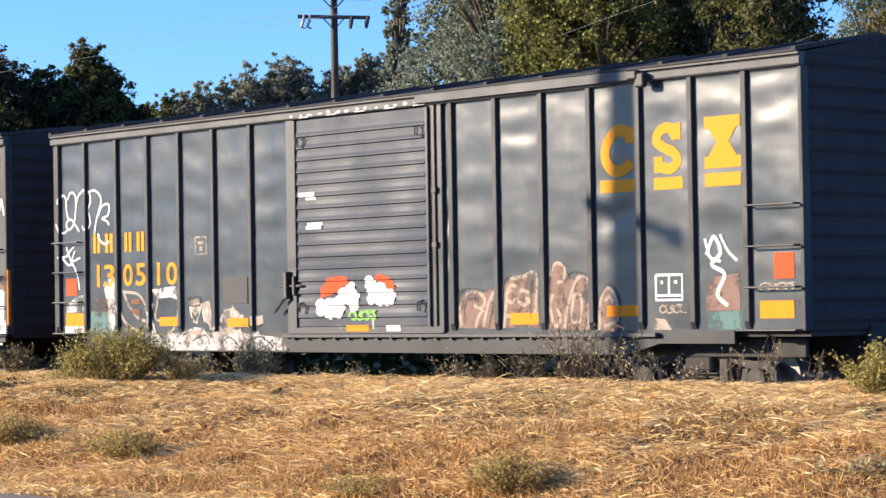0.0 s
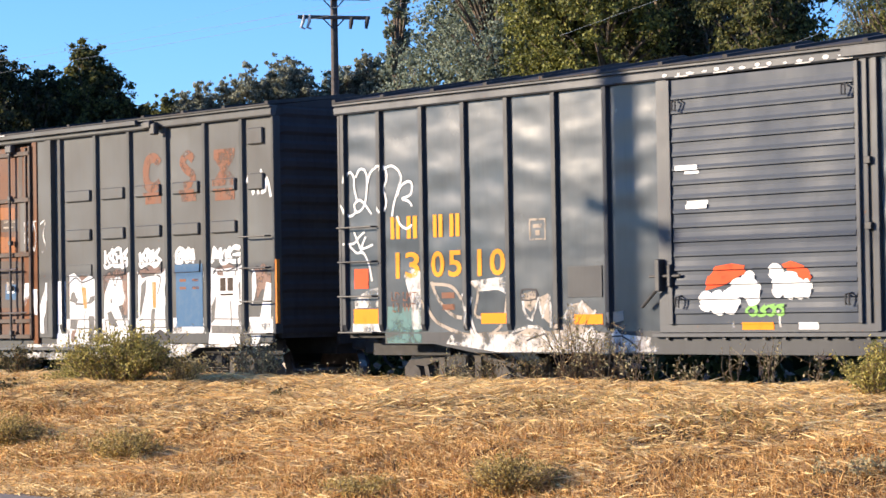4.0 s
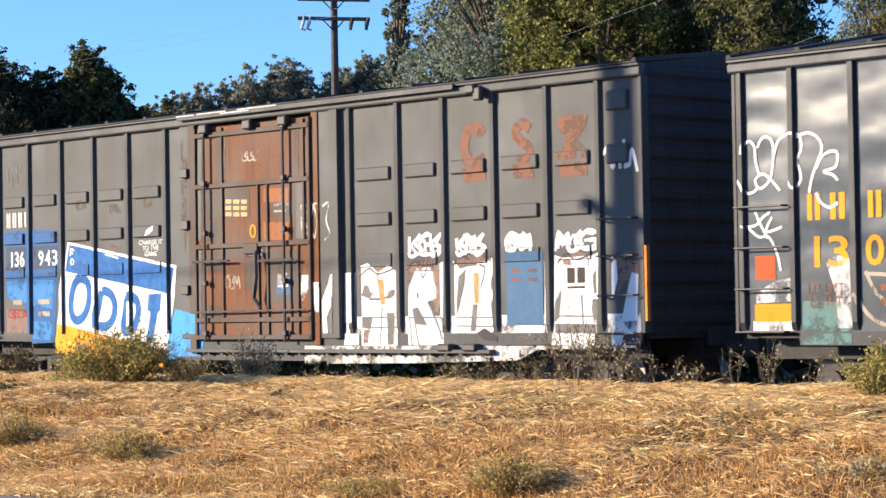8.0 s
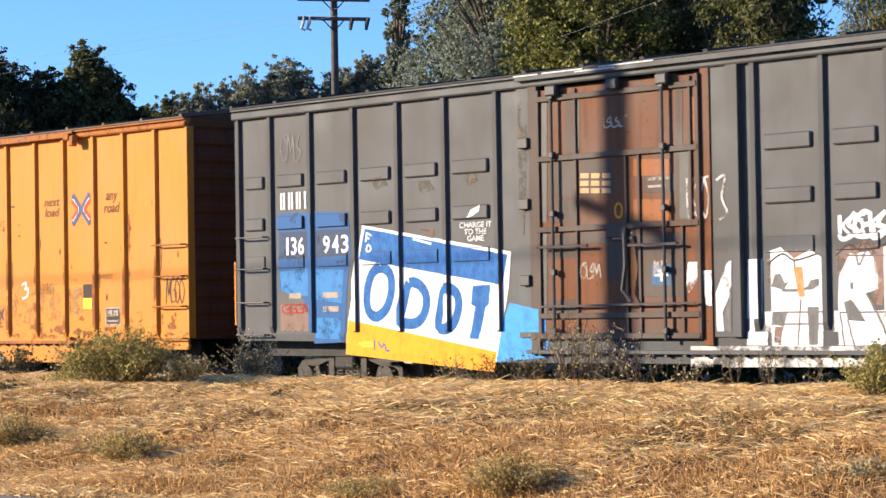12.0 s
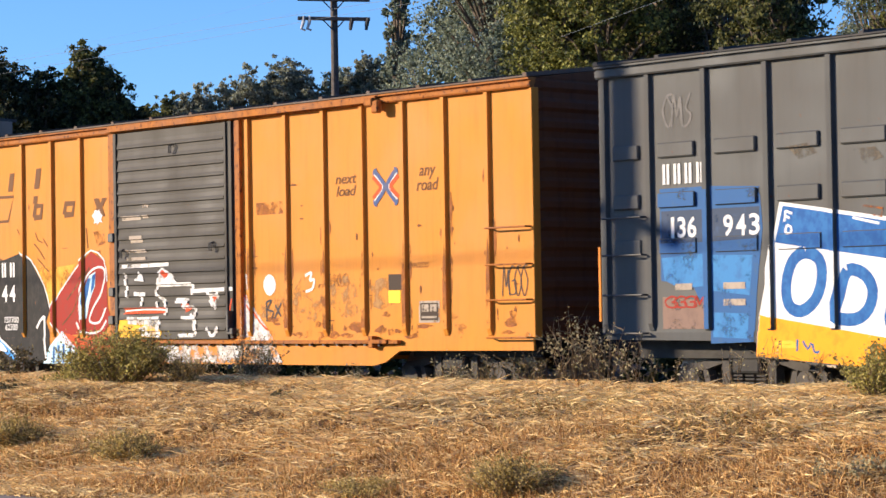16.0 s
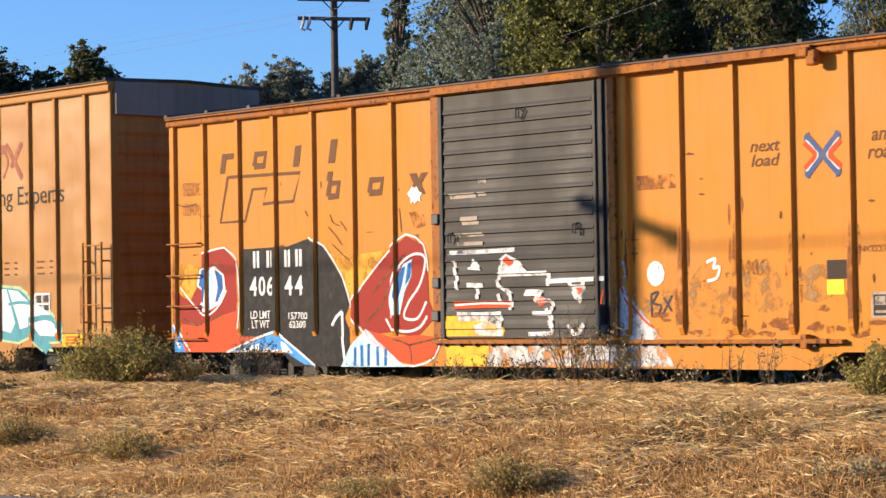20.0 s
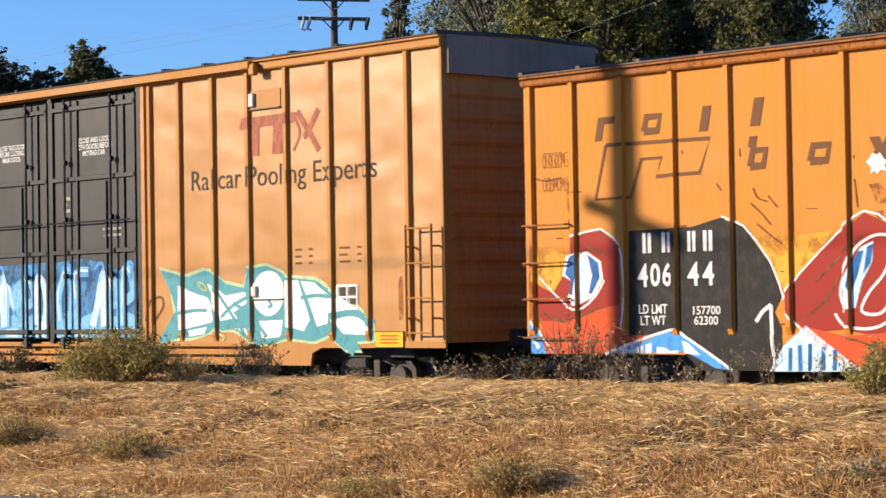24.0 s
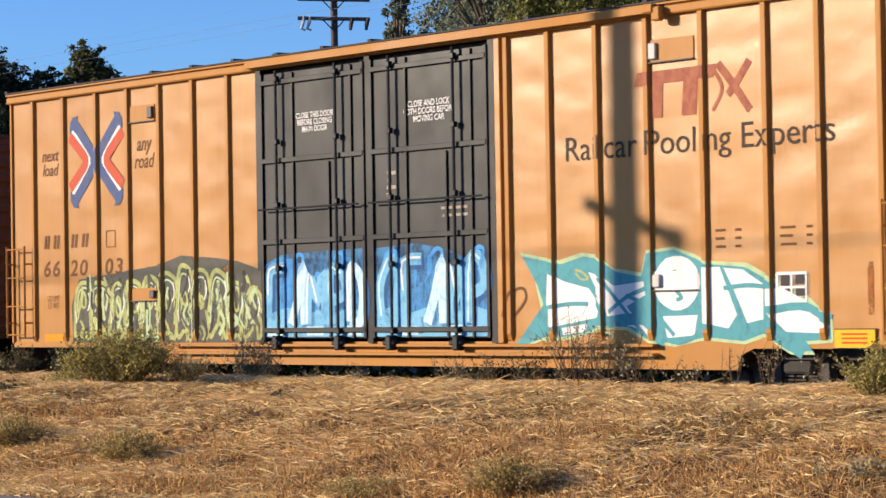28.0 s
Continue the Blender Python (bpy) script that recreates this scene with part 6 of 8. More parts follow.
while x_ < 6.6:
    # bubble letters: a lime outline, a pale line inside it, small holes and drips
    w_, top_ = r_.uniform(0.42, 0.62), r_.uniform(1.75, 1.98) + 0.2 * math.exp(-(x_ - 4.4) ** 2)
    x1_, m_ = x_ + w_, x_ + w_ / 2
    body_ = [(x_ + 0.02, 1.02), (x_ + r_.uniform(-0.06, 0.05), 1.4), (x_ + 0.04, top_ - 0.2), (m_ - 0.08, top_), (x1_ - 0.08, top_ - r_.uniform(0.02, 0.12)), (x1_, top_ - 0.35), (x1_ - r_.uniform(0.05, 0.2), 1.45), (x1_ - 0.04, 1.2), (x1_ - 0.1, 1.0), (m_, r_.uniform(1.05, 1.25))]
    mark(car_d, "graffiti_letter", stroke(body_, r_.uniform(0.065, 0.09), 4, True), LIME, 2, "lime sprayed letter outline")
    mark(car_d, "graffiti_line", stroke([(m_ + (px_ - m_) * 0.74, 1.5 + (pz_ - 1.5) * 0.8) for px_, pz_ in body_[1:6]], 0.03), TEAL_PALE, 3, "pale green sprayed line")
    hole_ = r_.uniform(1.5, 1.65)
    mark(car_d, "graffiti_letter", stroke(blob(m_, hole_, 0.07, r_.uniform(0.08, 0.16), 7, 0.2, int(x_ * 9)), 0.05, 2, True), LIME, 2, "lime sprayed ring")
    mark(car_d, "graffiti_letter", [stroke([(m_ - 0.1, 1.3), (m_ + r_.uniform(-0.1, 0.1), 1.15), (m_ + 0.06, 0.98)], 0.05), stroke([(x_ + 0.1, 1.7), (x_ + 0.13, 1.5), (x_ + 0.08, 1.3)], 0.045)], LIME, 3, "lime sprayed stroke")
    mark(car_d, "graffiti_line", [stroke([(x1_ - 0.12, top_ - 0.15), (x1_ - 0.08, top_ - 0.3), (x1_ - 0.14, top_ - 0.45)], 0.025), stroke([(x_ + 0.06, 1.25), (x_ + 0.03, 1.45)], 0.02)], WHITE, 4, "thin white sprayed line")
    mark(car_d, "graffiti_shadow", stroke([(x1_ - 0.04, 1.1), (x1_ + 0.05, 1.5), (x1_ + 0.03, top_ - 0.2)], 0.05), DARK_SPRAY, 1, "dark sprayed shadow")
    x_ = x1_ - 0.03
for i in range(110):
    px_, pz_ = r_.uniform(1.85, 6.65), r_.uniform(0.98, 1.9)
    a_, c_ = r_.uniform(-0.14, 0.14), r_.uniform(0.08, 0.26)
    mark(car_d, "graffiti_line", stroke([(px_, pz_ - c_), (px_ + a_, pz_), (px_ + a_ * r_.uniform(-0.6, 1.4), pz_ + c_)], r_.uniform(0.03, 0.08)), (DARK_SPRAY, GREEN_GREY, LIME, TEAL_PALE)[i % 4], 4 + i % 2, "loose sprayed stroke")
FORMS = (((0.95, 1), (0.1, 0.95), (0.05, 0.5), (0.05, 0.0), (0.95, 0.03)), ((0.1, 0), (0.5, 0.5), (0.85, 1.05), (0.95, 0.5), (0.9, 0.0)), ((0.0, 0), (0.12, 0.95), (0.5, 0.4), (0.85, 1), (1, 0)), ((0.1, 0.0), (0.1, 1), (0.8, 0.95), (0.95, 0.6), (0.2, 0.45)), ((0.1, 0.05), (0.1, 1), (0.7, 0.95), (1, 0.5), (0.7, 0.05), (0.15, 0.0)), ((0.5, 1), (0.05, 0.6), (0.1, 0.1), (0.6, 0.0), (1, 0.4), (0.8, 0.95), (0.5, 1)))
for x_, w_ in ((6.9, 1.0), (7.9, 0.62), (8.5, 0.6), (9.36, 0.72), (10.1, 0.9), (11.0, 0.62)):
    top_ = r_.uniform(1.95, 2.2)
    mark(car_d, "graffiti_fill", [[(x_, 1.06), (x_ - 0.02, 1.5), (x_ + 0.05, top_ - 0.1), (x_ + w_ * 0.3, top_), (x_ + w_ * 0.7, top_ - 0.05), (x_ + w_, top_ - 0.2), (x_ + w_ + 0.02, 1.5), (x_ + w_, 1.04)]], SKY_BLUE, 1, "blue sprayed ground")
    mark(car_d, "graffiti_fill", [[(x_, 1.02), (x_, 1.35), (x_ + w_ * 0.5, 1.45), (x_ + w_, 1.36), (x_ + w_, 1.02)]], LIGHT_BLUE, 2, "light blue sprayed ground")
for i, (x_, w_) in enumerate(((6.95, 0.42), (7.45, 0.36), (7.86, 0.44), (8.36, 0.34), (8.75, 0.36), (9.42, 0.44), (9.92, 0.4), (10.38, 0.4), (10.84, 0.36), (11.24, 0.34))):
    low_, tall_ = 1.2, r_.uniform(0.72, 0.9)
    form_ = [(x_ + w_ * (a_ + r_.uniform(-0.08, 0.08)), low_ + tall_ * c_) for a_, c_ in FORMS[i % 6]]
    mark(car_d, "graffiti_shadow", stroke([(px_ + 0.05, pz_ - 0.04) for px_, pz_ in form_], 0.22, 3), DEEP_BLUE, 2, "deep blue sprayed shadow")
    mark(car_d, "graffiti_letter", stroke(form_, 0.17, 3), (LIGHT_BLUE, PALE_CYAN, LIGHT_BLUE)[i % 3], 3, "pale blue sprayed letter")
    mark(car_d, "graffiti_highlight", stroke([(px_ - 0.02, pz_ + 0.02) for px_, pz_ in form_[:3]], 0.035, 3), (WHITE, PALE_CYAN)[i % 2], 4, "white sprayed highlight")
    mark(car_d, "graffiti_letter", [rect(x_ - 0.02, 1.04, x_ + w_ * 0.8, 1.17)], (PALE_CYAN, LIGHT_BLUE)[i % 2], 3, "pale blue sprayed block")
    if i % 2:
        mark(car_d, "graffiti_line", stroke([(x_ + w_ * 0.6, 1.9), (x_ + w_ * 0.9, 2.16), (x_ + w_ * 0.6, 2.22), (x_ + w_ * 0.3, 2.12)], 0.06), SKY_BLUE, 3, "blue sprayed line")
# graffiti pieces
for haze_ in ([(0.98, 2.84), (1.7, 2.84), (1.7, 1.3), (1.5, 1.62), (0.98, 1.7)], [(1.78, 2.84), (2.56, 2.80), (2.60, 2.3), (2.5, 1.6), (2.44, 0.94), (1.78, 0.92)], [(1.7, 2.8), (1.78, 2.8), (1.78, 1.1), (1.7, 1.1)]):
    mark(car_b, "graffiti_haze", [haze_], BLUE_HAZE, 1, "thin blue sprayed haze")
for haze_ in ([(1.0, 2.56), (1.68, 2.56), (1.68, 2.16), (1.0, 2.16)], [(1.8, 2.56), (2.56, 2.56), (2.54, 2.18), (1.8, 2.16)]):
    mark(car_b, "graffiti_haze", [haze_], SLATE_HAZE, 2, "slate-blue overpaint behind the number")
for haze_ in ([(1.0, 1.98), (1.66, 2.02), (1.66, 1.62), (1.3, 1.6), (1.04, 1.7)], [(1.80, 2.0), (2.44, 1.98), (2.38, 1.5), (1.82, 1.56)], [(1.82, 1.3), (2.36, 1.28), (2.34, 0.98), (1.82, 1.0)]):
    mark(car_b, "graffiti_haze", [haze_], CYAN_HAZE, 2, "bright blue sprayed haze")
mark(car_b, "graffiti_fill", [[(5.56, 0.99), (5.79, 1.46), (6.53, 1.35), (6.52, 0.94), (6.48, 0.74), (5.50, 0.67)]], SKY_BLUE, 1, "bright blue sprayed patch")
mark(car_b, "graffiti_letter", [[(10.20, 2.02), (10.37, 2.06), (10.55, 1.92), (10.79, 2.02), (10.98, 1.91), (10.96, 0.89), (10.21, 0.89), (10.20, 1.29)]], WHITE, 2, "white sprayed block letter")
mark(car_b, "graffiti_letter", [[(9.85, 1.93), (10.08, 1.93), (10.06, 1.22), (9.83, 1.22)], [(9.83, 1.06), (10.15, 1.06), (10.14, 0.90), (9.83, 0.90)]], WHITE, 2, "white sprayed block letter")
mark(car_b, "graffiti_letter", [[(8.97, 1.92), (9.16, 1.92), (9.18, 1.77), (8.98, 1.54), (8.94, 1.62)], [(9.20, 1.81), (9.34, 1.81), (9.33, 1.38), (9.24, 1.38)], [(9.56, 1.89), (9.67, 1.92), (9.66, 1.61), (9.48, 1.30), (9.51, 0.99), (9.39, 1.06), (9.38, 1.53)]], WHITE_TAG, 4, "white sprayed block letter")
mark(car_b, "graffiti_shadow", [[(9.66, 1.57), (9.65, 0.99), (9.53, 0.99), (9.49, 1.28)]], GREY_OVER, 3, "grey sprayed shadow")
mark(car_b, "graffiti_shadow", [[(10.20, 1.60), (10.26, 1.74), (10.34, 1.75), (10.41, 1.63), (10.47, 1.66), (10.39, 1.55)], stroke([(10.36, 1.55), (10.65, 1.55), (10.84, 1.61)], 0.035), [(10.73, 1.55), (10.78, 1.66), (10.91, 1.68), (10.91, 1.60), (10.81, 1.55)], [(10.21, 1.28), (10.44, 1.28), (10.38, 1.12), (10.20, 1.15)], stroke([(10.64, 1.44), (10.61, 1.14), (10.60, 0.90)], 0.025), [(10.73, 1.35), (10.90, 1.35), (10.89, 0.91), (10.76, 0.90)], stroke([(10.21, 1.29), (10.97, 1.29)], 0.02), stroke([(10.20, 1.15), (10.96, 1.15)], 0.02), stroke([(10.55, 1.92), (10.56, 1.82)], 0.03)], GREY_OVER, 3, "grey sprayed shadow")
mark(car_b, "graffiti_accent", [[(10.25, 1.12), (10.38, 1.12), (10.34, 0.93), (10.24, 0.93)]], PINK_BROWN, 3, "faded pink sprayed bar")
mark(car_b, "graffiti_accent", [[(10.54, 1.82), (10.67, 1.82), (10.70, 1.47), (10.61, 1.47)]], ORANGE_FADE, 4, "faded orange sprayed bar")
mark(car_b, "graffiti_letter", [[(11.20, 1.70), (11.36, 1.96), (11.45, 1.94), (11.59, 2.00), (11.70, 1.89), (11.74, 1.72), (11.79, 1.65), (11.74, 1.54), (11.58, 1.50), (11.78, 1.09), (11.90, 1.06), (11.90, 0.90), (11.19, 0.90), (11.18, 1.43)]], WHITE, 2, "white sprayed block letter")
mark(car_b, "graffiti_shadow", [[(11.26, 1.40), (11.37, 1.43), (11.47, 1.31), (11.57, 1.17), (11.31, 1.19)], [(11.35, 1.61), (11.40, 1.64), (11.40, 1.55), (11.36, 1.54)], stroke([(11.58, 1.50), (11.73, 1.26), (11.88, 0.98)], 0.03), stroke([(11.20, 1.28), (11.27, 0.90)], 0.025), stroke([(11.31, 1.19), (11.41, 0.90)], 0.025), stroke([(11.20, 1.28), (11.89, 1.28)], 0.02), stroke([(11.22, 1.94), (11.85, 1.92)], 0.02), stroke([(11.45, 1.94), (11.49, 1.82), (11.59, 2.00)], 0.025)], GREY_OVER, 3, "grey sprayed shadow")
mark(car_b, "graffiti_accent", [[(11.69, 2.02), (11.83, 2.03), (11.80, 1.80), (11.85, 1.57), (11.79, 1.35), (11.63, 1.39), (11.74, 1.65), (11.68, 1.80)], [(11.27, 1.96), (11.64, 2.05), (11.64, 2.00), (11.38, 1.97)]], PINK_BROWN, 2, "faded pink sprayed fill")
mark(car_b, "graffiti_letter", [[(12.12, 2.05), (12.23, 1.93), (12.36, 1.96), (12.82, 2.08), (12.92, 2.06), (12.91, 1.49), (12.88, 1.09), (12.12, 1.09)], [(11.83, 2.02), (11.96, 2.04), (11.94, 1.28), (11.83, 1.28)]], WHITE, 2, "white sprayed block letter")
mark(car_b, "graffiti_shadow", [[(12.20, 1.83), (12.35, 1.93), (12.32, 1.71), (12.23, 1.46), (12.17, 1.31), (12.15, 1.42)], [(12.47, 1.45), (12.57, 1.45), (12.53, 1.09), (12.42, 1.09)], [(12.82, 1.76), (12.92, 1.83), (12.91, 1.64), (12.82, 1.65)], [(12.82, 1.49), (12.91, 1.50), (12.90, 1.27), (12.83, 1.33)], stroke([(12.61, 1.98), (12.72, 1.92), (12.63, 1.67)], 0.03), [(12.23, 1.95), (12.56, 1.97), (12.57, 2.02), (12.23, 2.02)], stroke([(12.14, 1.28), (12.90, 1.27)], 0.02), stroke([(12.14, 1.16), (12.90, 1.15)], 0.02), stroke([(12.84, 2.06), (12.84, 1.85)], 0.025)], GREY_OVER, 3, "grey sprayed shadow")
mark(car_b, "graffiti_accent", [stroke([(12.20, 2.05), (12.57, 2.02), (12.86, 2.06)], 0.04)], PINK_BROWN, 4, "faded pink sprayed line")
mark(car_b, "graffiti_accent", [[(12.49, 1.87), (12.60, 1.87), (12.59, 1.46), (12.51, 1.46)]], ORANGE_FADE, 4, "faded orange sprayed bar")
mark(car_b, "graffiti_accent", [[(12.56, 1.07), (12.69, 1.13), (12.94, 1.02), (12.94, 0.95), (12.69, 0.97)]], DARK_SPRAY, 3, "dark sprayed stroke")
mark(car_b, "graffiti_letter", [[(13.84, 2.04), (13.89, 2.00), (13.87, 1.05), (13.82, 1.19)]], WHITE, 2, "white sprayed block letter")
mark(car_b, "graffiti_letter", [[(14.02, 2.07), (14.20, 2.03), (14.66, 2.05), (14.84, 2.08), (14.82, 1.49), (14.68, 1.49), (14.66, 1.36), (14.72, 1.05), (14.72, 0.90), (13.95, 0.90), (13.99, 1.19)]], WHITE, 2, "white sprayed block letter")
mark(car_b, "graffiti_shadow", [[(14.01, 1.46), (14.13, 1.64), (14.13, 1.54), (14.09, 1.26), (14.00, 1.20)], [(14.68, 1.79), (14.74, 1.86), (14.79, 1.80), (14.78, 1.60), (14.71, 1.54)], [(14.67, 1.46), (14.80, 1.49), (14.80, 1.18), (14.70, 1.25)], stroke([(14.49, 1.55), (14.50, 1.32), (14.51, 1.17)], 0.03), stroke([(14.00, 1.28), (14.73, 1.27)], 0.02), stroke([(14.62, 2.04), (14.61, 1.92)], 0.025), stroke([(14.56, 1.02), (14.63, 0.90)], 0.025)], GREY_OVER, 3, "grey sprayed shadow")
mark(car_b, "graffiti_accent", [[(14.01, 1.18), (14.72, 1.17), (14.72, 1.05), (14.01, 1.06)]], GREY_OVER, 3, "grey worn stripe")
mark(car_b, "graffiti_accent", [[(14.16, 2.01), (14.29, 2.02), (14.33, 1.93), (14.18, 1.94)]], PINK_BROWN, 3, "faded pink sprayed fill")
mark(car_b, "graffiti_letter", [[(15.02, 2.04), (15.10, 1.97), (15.12, 1.73), (15.04, 1.52), (15.01, 1.49)], [(15.36, 1.82), (15.47, 1.79), (15.44, 1.21), (15.17, 1.20), (15.26, 1.52)]], WHITE, 2, "white sprayed block letter")
mark(car_b, "graffiti_accent", [[(15.15, 1.93), (15.47, 1.96), (15.47, 1.82), (15.34, 1.82), (15.20, 1.66), (15.11, 1.51)]], PINK_BROWN, 2, "faded pink sprayed fill")
mark(car_b, "graffiti_letter", [[(15.00, 1.03), (15.22, 1.03), (15.16, 0.90), (15.02, 0.90)]], WHITE, 2, "white sprayed block letter")
for x0, x1, z in ((10.15, 10.9, 1.92), (11.16, 11.86, 2.0), (12.1, 12.86, 2.04), (14.06, 14.7, 2.02), (15.0, 15.46, 2.0)):
    mark(car_b, "graffiti_haze", [[(x0, z - 0.28), (x1, z - 0.3), (x1, z + 0.02), (x0 + 0.6 * (x1 - x0), z + 0.1), (x0 + 0.2, z + 0.04), (x0, z)]], PINK_BROWN, 1, "faded brown sprayed haze")
    mark(car_b, "graffiti_line", stroke([(x0, z - 0.06), (x0 + 0.3 * (x1 - x0), z + 0.06), (x0 + 0.55 * (x1 - x0), z - 0.02), (x1, z + 0.05)], 0.022), DARK_SPRAY, 3, "thin dark sprayed outline")
mark(car_b, "graffiti_band", [[(8.94, 0.89), (12.93, 0.89), (15.42, 0.90), (15.42, 0.87), (13.70, 0.84), (13.32, 0.70), (11.29, 0.65), (8.94, 0.63)]], WHITE_WORN, 1, "worn white spray along the sill")
for x0, x1 in ((9.85, 9.94), (10.1, 10.94), (11.12, 11.86), (12.05, 12.84), (13.03, 13.82), (14.02, 14.74), (14.94, 15.5)):
    mark(car_b, "graffiti_band", [rect(x0, 1.06, x1, 1.30)], WHITE_TAG, 1, "scuffed white spray low on the panel")
mark(car_b, "graffiti_panel", [[(2.86, 2.60), (5.84, 2.14), (5.78, 1.65), (5.54, 0.67), (2.48, 0.80), (2.52, 1.24), (2.69, 1.91)]], WHITE, 2, "white sprayed panel with blue letters")
mark(car_b, "graffiti_band", [[(2.91, 2.55), (5.77, 2.10), (5.67, 1.70), (2.78, 2.12)]], BLUE, 3, "blue sprayed band")
mark(car_b, "graffiti_letter", [stroke([(3.23, 1.99), (3.43, 1.90), (3.46, 1.67), (3.36, 1.43), (3.15, 1.30), (2.97, 1.38), (2.94, 1.63), (3.04, 1.89)], 0.15, 3, closed=True)], BLUE, 3, "blue sprayed ring shape")
mark(car_b, "graffiti_letter", [stroke([(3.83, 1.76), (4.06, 1.72), (4.18, 1.54), (4.12, 1.32), (3.93, 1.20), (3.65, 1.24), (3.72, 1.49)], 0.15, 3, closed=True)], BLUE, 3, "blue sprayed half-round shape")
mark(car_b, "graffiti_letter", [stroke([(4.55, 1.67), (4.77, 1.61), (4.82, 1.43), (4.73, 1.22), (4.59, 1.12), (4.41, 1.16), (4.46, 1.41)], 0.15, 3, closed=True)], BLUE, 3, "blue sprayed half-round shape")
mark(car_b, "graffiti_letter", [[(5.10, 1.70), (5.44, 1.71), (5.40, 1.44), (5.34, 1.41), (5.21, 0.98), (5.03, 0.99), (5.14, 1.42), (5.06, 1.45)]], BLUE, 3, "blue sprayed bar shape")
mark(car_b, "graffiti_band", [[(2.53, 1.26), (5.55, 0.81), (5.50, 0.54), (2.48, 0.77)]], ORANGE_PAINT, 3, "orange sprayed band")
mark(car_b, "graffiti_tag", [stroke([(2.95, 2.49), (2.93, 2.36)], 0.03, 2), stroke([(2.95, 2.49), (3.05, 2.45)], 0.03, 2), stroke([(2.94, 2.43), (3.01, 2.40)], 0.03, 2), stroke([(2.97, 2.32), (3.03, 2.29), (3.02, 2.22), (2.94, 2.24), (2.97, 2.32)], 0.03, 2), stroke([(3.92, 2.37), (4.29, 2.29)], 0.03, 2)], WHITE, 4, "small white sprayed mark")
mark(car_b, "graffiti_tag", [stroke([(2.76, 0.92), (2.99, 0.94), (3.08, 0.89), (2.82, 0.89)], 0.04, 2)], YELLOW_SPRAY, 4, "small yellow sprayed mark")
mark(car_b, "graffiti_tag", [stroke([(3.10, 0.97), (3.09, 0.83)], 0.03, 2), stroke([(3.18, 0.95), (3.25, 0.86), (3.30, 0.93)], 0.03, 2), stroke([(3.32, 0.92), (3.35, 0.82), (3.42, 0.83)], 0.03, 2)], BLUE_HAZE, 4, "small blue sprayed mark")
mark(car_b, "stencil_box", [stroke([(4.08, 2.50), (4.34, 2.46), (4.33, 2.37), (4.07, 2.41)], 0.025, 1, closed=True)], RUST_PATCH, 4, "small tan stencil box")
mark(car_b, "rust_stain", [[(2.99, 3.24), (3.31, 3.27), (3.43, 3.15), (3.17, 3.08)], [(3.94, 3.16), (4.25, 3.17), (4.37, 3.04), (4.12, 2.98)], [(4.92, 3.20), (5.15, 3.23), (5.24, 3.11), (5.03, 3.06)]], BROWN_STAIN, 1, "faint rust-yellow stain")
mark(car_b, "rust_stain", [[(6.05, 4.14), (6.23, 4.10), (6.21, 3.32), (6.13, 2.28), (6.05, 2.83)]], BROWN_STAIN, 1, "tan stain down the door post")
mark(car_c, "graffiti_fill", [[(0.19, 2.17), (0.79, 2.10), (0.65, 1.80), (0.45, 1.59), (0.09, 1.74)], [(3.63, 2.21), (4.45, 2.19), (5.01, 2.23), (4.44, 1.71), (4.26, 1.52), (4.06, 1.86)]], PALE_YELLOW, 1, "pale yellow sprayed fill")
mark(car_c, "graffiti_fill", [[(1.80, 2.34), (2.83, 2.35), (3.31, 2.45), (3.66, 2.32), (4.06, 1.86), (4.21, 1.48), (4.10, 1.29), (4.20, 1.11), (4.24, 0.60), (2.95, 0.59), (2.75, 0.76), (2.37, 1.04), (1.77, 1.01)]], BLACK_SPRAY, 2, "black sprayed field")
mark(car_c, "graffiti_fill", [[(0.80, 2.29), (1.32, 2.37), (1.66, 2.12), (1.69, 1.56), (1.59, 1.12), (1.07, 1.02), (0.33, 1.02), (0.20, 1.32), (0.09, 1.72), (0.47, 1.57), (0.65, 1.80), (0.79, 2.09)]], RED_SPRAY, 2, "dark red sprayed shape")
mark(car_c, "graffiti_fill", [[(0.22, 1.22), (0.73, 1.20), (1.19, 1.34), (1.68, 1.43), (1.74, 1.02), (0.96, 0.98), (0.26, 1.00)]], RED_ORANGE, 3, "bright red sprayed shape")
mark(car_c, "graffiti_fill", [[(4.26, 1.52), (4.49, 1.74), (5.10, 2.22), (5.43, 2.42), (5.77, 2.28), (5.86, 1.97), (5.88, 1.51), (6.00, 1.28), (5.62, 1.00), (5.07, 1.08), (4.61, 1.04), (4.29, 1.28)]], RED_SPRAY, 2, "dark red sprayed shape")
mark(car_c, "graffiti_fill", [[(4.42, 1.14), (5.12, 1.01), (5.67, 1.04), (6.08, 1.01), (6.06, 0.89), (5.97, 0.75), (5.57, 0.63), (5.11, 0.70), (4.70, 0.88)]], RED_ORANGE, 3, "bright red sprayed shape")
mark(car_c, "graffiti_shadow", [stroke([(5.14, 0.98), (5.48, 0.90), (5.52, 0.65)], 0.03, 2), stroke([(5.48, 0.90), (6.04, 0.99)], 0.03, 2), stroke([(0.88, 2.02), (1.10, 2.15), (1.37, 2.05)], 0.03, 2), stroke([(0.27, 1.32), (0.64, 1.20), (1.30, 1.38)], 0.03, 2), stroke([(4.72, 1.64), (5.09, 1.93), (5.39, 2.16)], 0.03, 2), stroke([(4.57, 1.23), (4.90, 1.46), (5.04, 1.70)], 0.03, 2)], RUST_DARK, 4, "dark red sprayed line")
